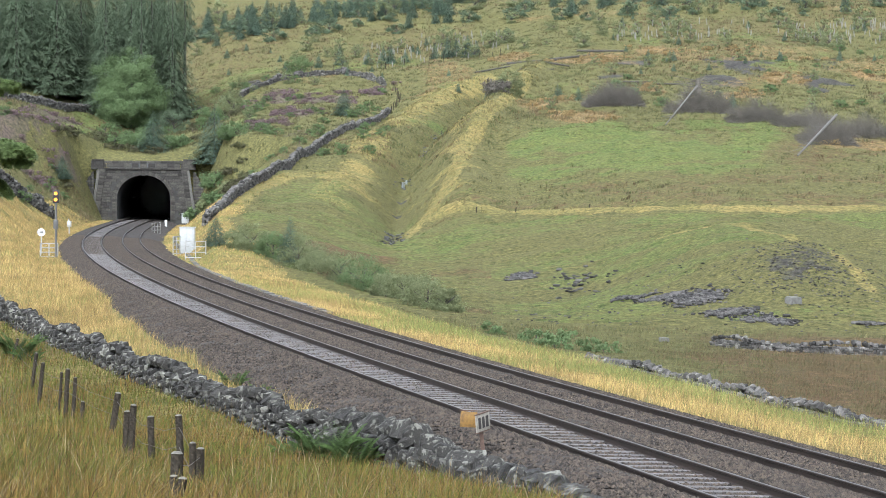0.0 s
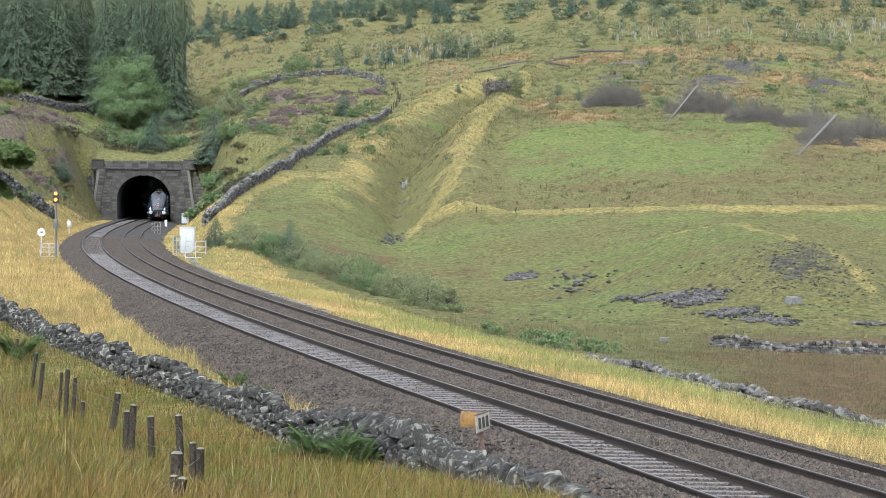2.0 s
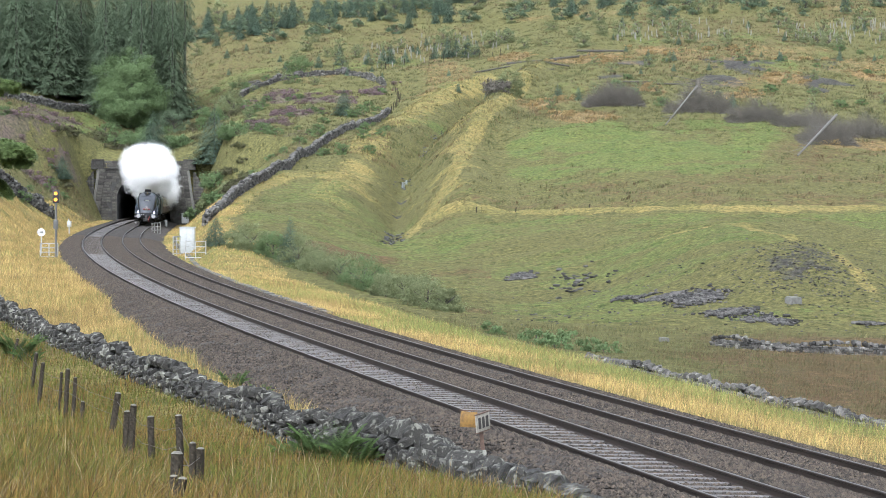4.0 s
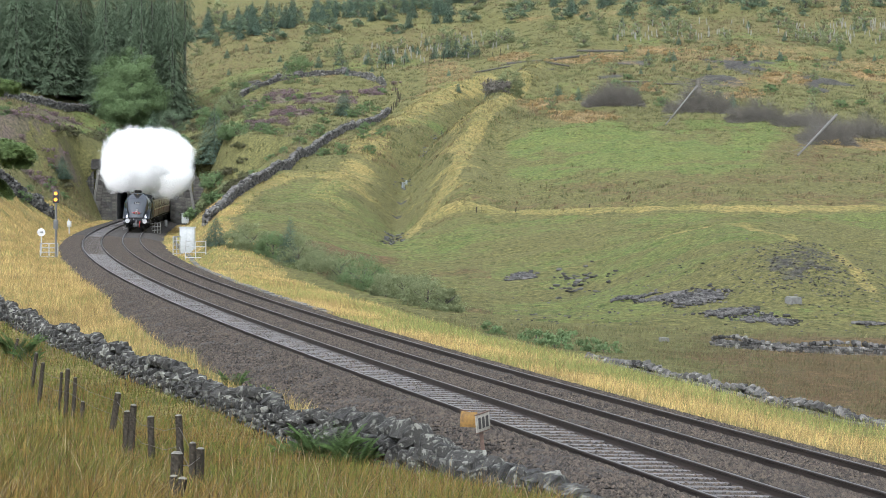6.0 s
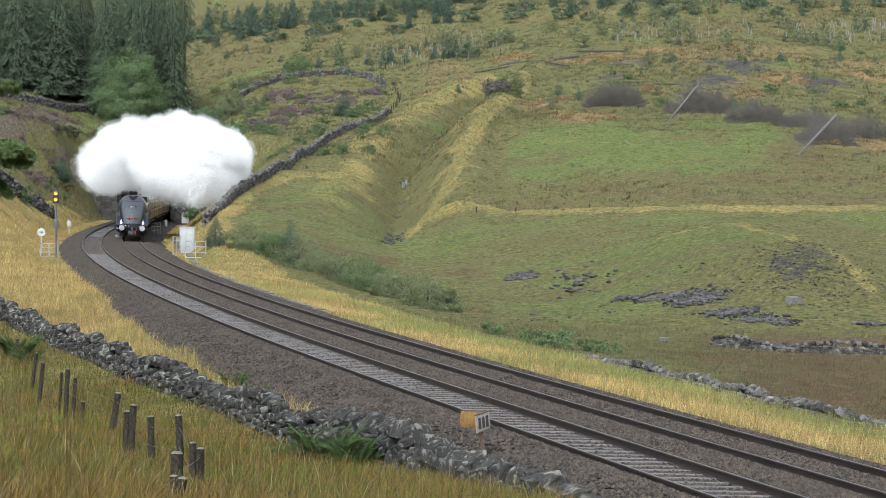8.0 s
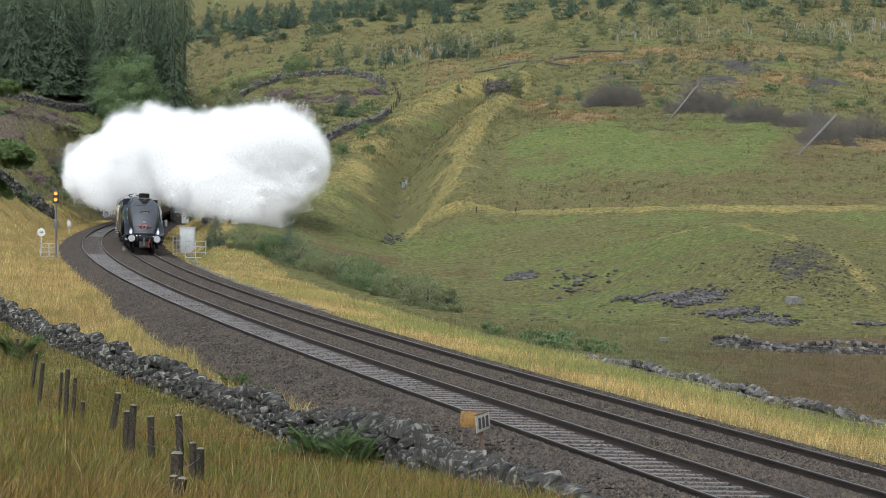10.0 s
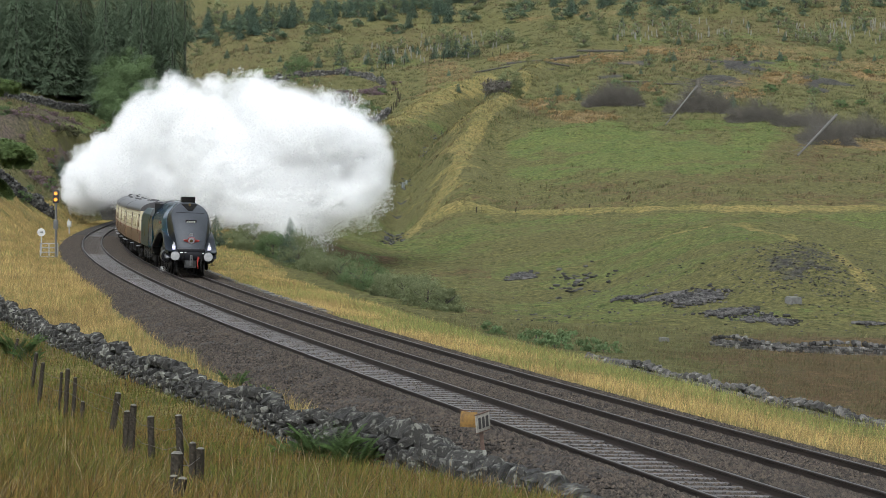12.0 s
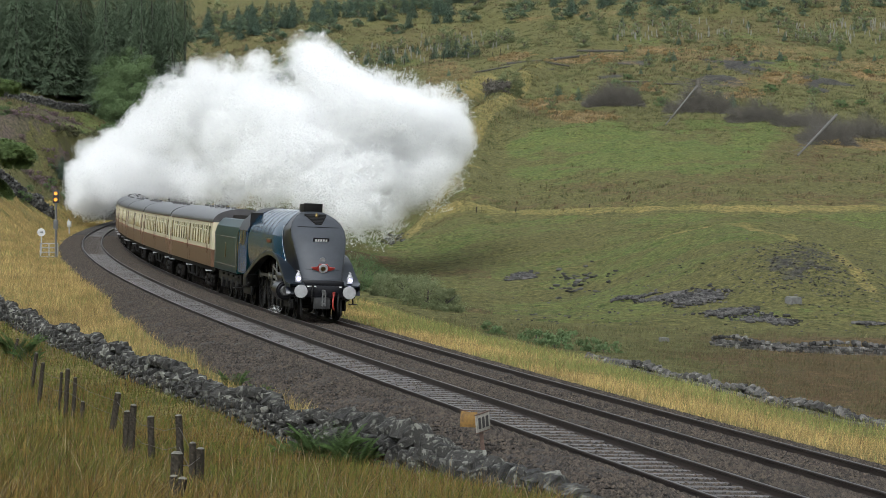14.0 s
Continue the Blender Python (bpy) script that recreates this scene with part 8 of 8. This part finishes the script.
# ---------- steam ----------
def steam_material():
    """Wisps of white droplets: each one scatters light to both sides and lets more than half pass."""
    m = bpy.data.materials.new("steam_wisps")
    m.use_nodes = True
    n, l = m.node_tree.nodes, m.node_tree.links
    b = n["Principled BSDF"]
    b.inputs["Base Color"].default_value = (0.995, 0.995, 0.995, 1)
    b.inputs["Roughness"].default_value, b.inputs["Specular IOR Level"].default_value = 1.0, 0.0
    let_through(m, None, 0.5)
    gap, veil = n.new("ShaderNodeBsdfTransparent"), n.new("ShaderNodeMixShader")
    veil.inputs[0].default_value = 0.6
    lit = n["Material Output"].inputs["Surface"].links[0].from_socket
    l.new(gap.outputs[0], veil.inputs[1])
    l.new(lit, veil.inputs[2])
    l.new(veil.outputs[0], n["Material Output"].inputs["Surface"])
    return m


STEAM = steam_material()


def puff_mesh(seed_, shreds, grain):
    """One billow of steam: a haze of fine loose shreds, dense inside and thinning outwards in curls."""
    rng = np.random.default_rng(seed_)
    off = Vector(rng.random(3) * 50)
    d = rng.normal(size=(shreds, 3))
    d /= np.linalg.norm(d, axis=1)[:, None]
    c = np.empty((shreds, 3))
    share = rng.random(shreds) ** 0.55
    for i, w in enumerate(d):
        u = Vector(w)
        bil = 0.5 * noise.noise(u * 1.3 + off)
        for o, (f, a) in enumerate(((2.1, 0.42), (4.4, 0.30), (9.0, 0.20))):
            bil += a * (0.5 - abs(noise.noise(u * f + off * (o + 1.3))) * 1.9)
        p = u * ((1 + 0.45 * bil) * share[i])
        # the haze is drawn out along eddies
        p += 0.20 * noise.noise_vector(p * 2.2 + off) + 0.11 * noise.noise_vector(p * 5.0 - off) + 0.06 * noise.noise_vector(p * 10.0 + off * 2)
        c[i] = p
    arm = rng.normal(size=(shreds, 3, 3))
    arm /= np.linalg.norm(arm, axis=2)[:, :, None]
    tri = c[:, None] + arm * (grain * rng.uniform(0.6, 1.4, (shreds, 1, 1)))
    me = shape_mesh("puff", tri.reshape(-1, 3), np.arange(3 * shreds).reshape(-1, 3), True)
    me.materials.append(STEAM)
    return me


BIG_PUFFS = [puff_mesh(s, 56000, 0.018) for s in range(3)]
PUFF_MESHES = [puff_mesh(10 + s, 46000, 0.021) for s in range(3)]
SMALL_PUFFS = [puff_mesh(20 + s, 20000, 0.027) for s in range(4)]
leak = link("cylinder_steam", puff_mesh(31, 1500, 0.05), None, loco, "small jet of steam at the cylinder drain")
leak.matrix_local = Matrix.Translation((1.25, -3.4, 0.25)) @ Matrix.Diagonal((0.2, 0.3, 0.17, 1))
plume = thing("steam_plume", Matrix.Identity(4), "dense white plume of steam billowing from the engine's chimney", "steam")
PUFFS = []
_rnd = random.Random(11)
for i in range(148):
    # the first gush, the heart of the cloud, its body, and torn billows round its edge
    kind = "gush" if i < 12 else "heart" if i < 54 else "body" if i < 96 else "edge"
    r = {"gush": _rnd.uniform(1.1, 1.7), "heart": _rnd.uniform(2.4, 3.1), "body": _rnd.uniform(1.9, 2.7), "edge": _rnd.uniform(1.0, 1.8)}[kind]
    ob = link("puff", _rnd.choice(BIG_PUFFS if kind == "heart" else SMALL_PUFFS if kind == "edge" else PUFF_MESHES), None, plume)
    ob.scale = (r, r, r * _rnd.uniform(0.8, 1.0))
    if kind == "edge":
        a = 2 * math.pi * (i * 0.618 % 1.0)
        along, across = 0.5 + 0.5 * math.copysign(abs(math.cos(a)) ** 0.8, math.cos(a)), math.copysign(abs(math.sin(a)) ** 0.6, math.sin(a))
    else:
        along, across = (i * 0.618) % 1.0, (2 * ((i * 0.7549) % 1.0) - 1) * (0.5 if kind == "gush" else 1.0)
    PUFFS.append(dict(ob=ob, r=r, kind=kind, along=along, across=across, deep=_rnd.uniform(-1, 1), out=_rnd.uniform(3.2, 4.6), turn=_rnd.uniform(0, 360), spin=_rnd.uniform(-7, 7), roll=_rnd.uniform(0, 6.3)))


# ---------- motions ----------
def run_curve(t):
    """Distance of the engine's buffers along the line: it gains speed from 18 to 22 metres a second."""
    return 272.21 - 17.994 * t - 0.1486 * t * t


def riding(s_front, length, inset):
    """Pose of a vehicle whose front end is at s_front; x to the near side, y forwards."""
    a, b = on_line(s_front + inset), on_line(s_front + length - inset)
    f = (a - b).normalized()
    x = f.cross(Vector((0, 0, 1))).normalized()
    up = x.cross(f)
    m = Matrix((x, f, up)).transposed().to_4x4()
    return Matrix.Translation(a + f * inset) @ m @ Matrix.Rotation(-CANT, 4, "Y")


# the cloud's outline as it spreads: six sections from its tail by the tunnel to its drifting front
STEAM_T = [2.4, 3.2, 5.5, 6.5, 8.0, 10.5, 12.0, 13.0, 14.0]
STEAM_X = np.array([
    [-38.4, -37.9, -37.4, -36.7, -36.1, -35.5],
    [-38.7, -37.8, -36.7, -35.6, -34.7, -33.8],
    [-39.2, -37.1, -34.6, -32.1, -30.2, -28.9],
    [-40.9, -37.9, -33.1, -29.8, -27.5, -25.4],
    [-42.7, -38.2, -31.5, -26.4, -22.3, -18.8],
    [-45.2, -37.3, -25.7, -17.6, -12.2, -7.6],
    [-44.8, -35.4, -23.1, -14.8, -9.0, -4.2],
    [-45.2, -34.7, -22.4, -13.5, -7.6, -1.6],
    [-43.7, -32.9, -20.0, -10.0, -4.6, 2.0]], float)
STEAM_Y = np.array([
    [322, 322, 322, 322, 322, 322],
    [316, 315, 314, 314, 314, 314],
    [296, 290, 284, 280, 280, 280],
    [300, 292, 274, 266, 264, 264],
    [300, 285, 258, 248, 246, 250],
    [300, 280, 232, 204, 198, 205],
    [300, 275, 222, 192, 186, 190],
    [300, 270, 220, 192, 184, 190],
    [295, 265, 215, 182, 180, 190]], float)
STEAM_LOW = np.array([
    [4.7, 4.1, 4.0, 4.0, 4.3, 4.9],
    [4.7, 3.9, 3.8, 3.8, 4.0, 4.7],
    [5.5, 3.9, 3.7, 3.7, 3.9, 5.2],
    [5.2, 3.6, 4.2, 3.6, 3.3, 4.2],
    [5.0, 3.5, 3.8, 2.7, 2.4, 4.7],
    [3.6, 1.4, 3.6, 1.6, 1.5, 5.2],
    [1.6, 2.9, 3.1, 0.7, 1.3, 3.4],
    [1.0, 3.3, 2.6, 1.6, 1.1, 4.7],
    [0.5, 3.4, 3.1, 2.6, 1.4, 6.0]], float)
STEAM_HIGH = np.array([
    [6.1, 7.2, 7.4, 7.4, 7.0, 6.0],
    [6.8, 8.5, 9.1, 8.9, 8.1, 6.8],
    [8.3, 10.3, 11.0, 10.9, 10.1, 8.6],
    [8.7, 11.1, 11.2, 10.8, 10.4, 8.7],
    [8.3, 10.8, 11.9, 12.2, 11.2, 9.7],
    [7.7, 12.3, 12.3, 10.8, 11.6, 8.6],
    [7.0, 12.5, 14.4, 13.3, 11.3, 9.0],
    [7.3, 12.0, 15.4, 14.6, 13.0, 11.2],
    [7.3, 12.5, 15.6, 15.7, 12.8, 11.1]], float)


def section(table, t, u):
    row = [float(np.interp(t, STEAM_T, table[:, k])) for k in range(6)]
    return float(np.interp(u * 5, range(6), row))


def puff_place(p, t):
    """Where a billow is: waiting in the dark of the tunnel, then driven out to its share of the spreading cloud."""
    r, edge = p["r"], p["kind"] == "edge"
    inset = r * (0.9 + 0.2 * float(smooth(6.0, 9.0, t)) if edge else (1.75 if p["kind"] == "heart" else 1.35) - (0.8 if p["kind"] == "heart" else 0.4) * float(smooth(5.5, 10.5, t)))
    x0, x1 = section(STEAM_X, t, 0), section(STEAM_X, t, 1)
    x = section(STEAM_X, t, p["along"])
    x = min(max(x, x0 + 1.3 * inset), x1 - inset) if x1 - x0 > 2.3 * inset else (x0 + x1) / 2
    low, high = section(STEAM_LOW, t, p["along"]) + inset * (0.9 - 0.25 * float(smooth(6.0, 11.0, t))), section(STEAM_HIGH, t, p["along"]) - inset * 0.75
    z = low + (high - low) * (p["across"] + 1) / 2 if high > low else (low + high) / 2
    swell = min(1.0, 0.35 + 0.1 * max(t - 3, 0))
    q = Vector((x, section(STEAM_Y, t, p["along"]) + 5.0 * swell * p["deep"], z))
    q += Vector((math.sin(0.9 * t + p["roll"]), 0.0, math.cos(0.8 * t + 2 * p["roll"]))) * 0.22 * swell
    start, go = (1.95, 0.45) if p["kind"] == "gush" else (p["out"], 0.7)
    out = float(smooth(start, start + go, t))
    if out < 1:
        hidden = on_line(PORTAL + 34.0 + 6.0 * p["deep"], 0.5, 3.3)
        mouth = on_line(PORTAL - 1.0, 0.0, 3.6)
        q = hidden.lerp(mouth, min(1, 2 * out)) if out < 0.5 else mouth.lerp(q, 2 * out - 1)
    return q


def motions():
    ts = [0.5 * i for i in range(29)]
    walk(loco, [(t, riding(run_curve(t), 13.4, 2.6)) for t in ts])
    walk(tender, [(t, riding(run_curve(t) + 13.3, 7.9, 1.4)) for t in ts])
    for i, c in enumerate(coaches):
        walk(c, [(t, riding(run_curve(t) + 21.75 + 20.26 * i, COACH_L, 3.0)) for t in ts])
    fine = [i / 30 for i in range(421)]
    for ob, d, r in SPINNING:
        walk(ob, [(t, Matrix.Translation((0, -d, r)) @ Matrix.Rotation(-(run_curve(0) - run_curve(t)) / r, 4, "X")) for t in fine])
    for ob, side in RODS:
        rows = []
        for t in fine:
            a = -(run_curve(0) - run_curve(t)) / 1.016 + (math.pi / 2 if side > 0 else 0)
            rows.append((t, Matrix.Translation((side * 0.86, -7.55 + 0.33 * math.cos(a), 1.016 + 0.33 * math.sin(a)))))
        walk(ob, rows)
    for p in PUFFS:
        tp = sorted({0.0, 14.0, *np.arange(1.5, 14.0, 0.5).tolist(), *np.arange(1.9, 5.4, 0.2).round(1).tolist()})
        walk(p["ob"], [(t, Matrix.Translation(puff_place(p, t)) @ Matrix.Rotation(radians(p["turn"] + p["spin"] * t), 4, "Z")) for t in tp])


motions()
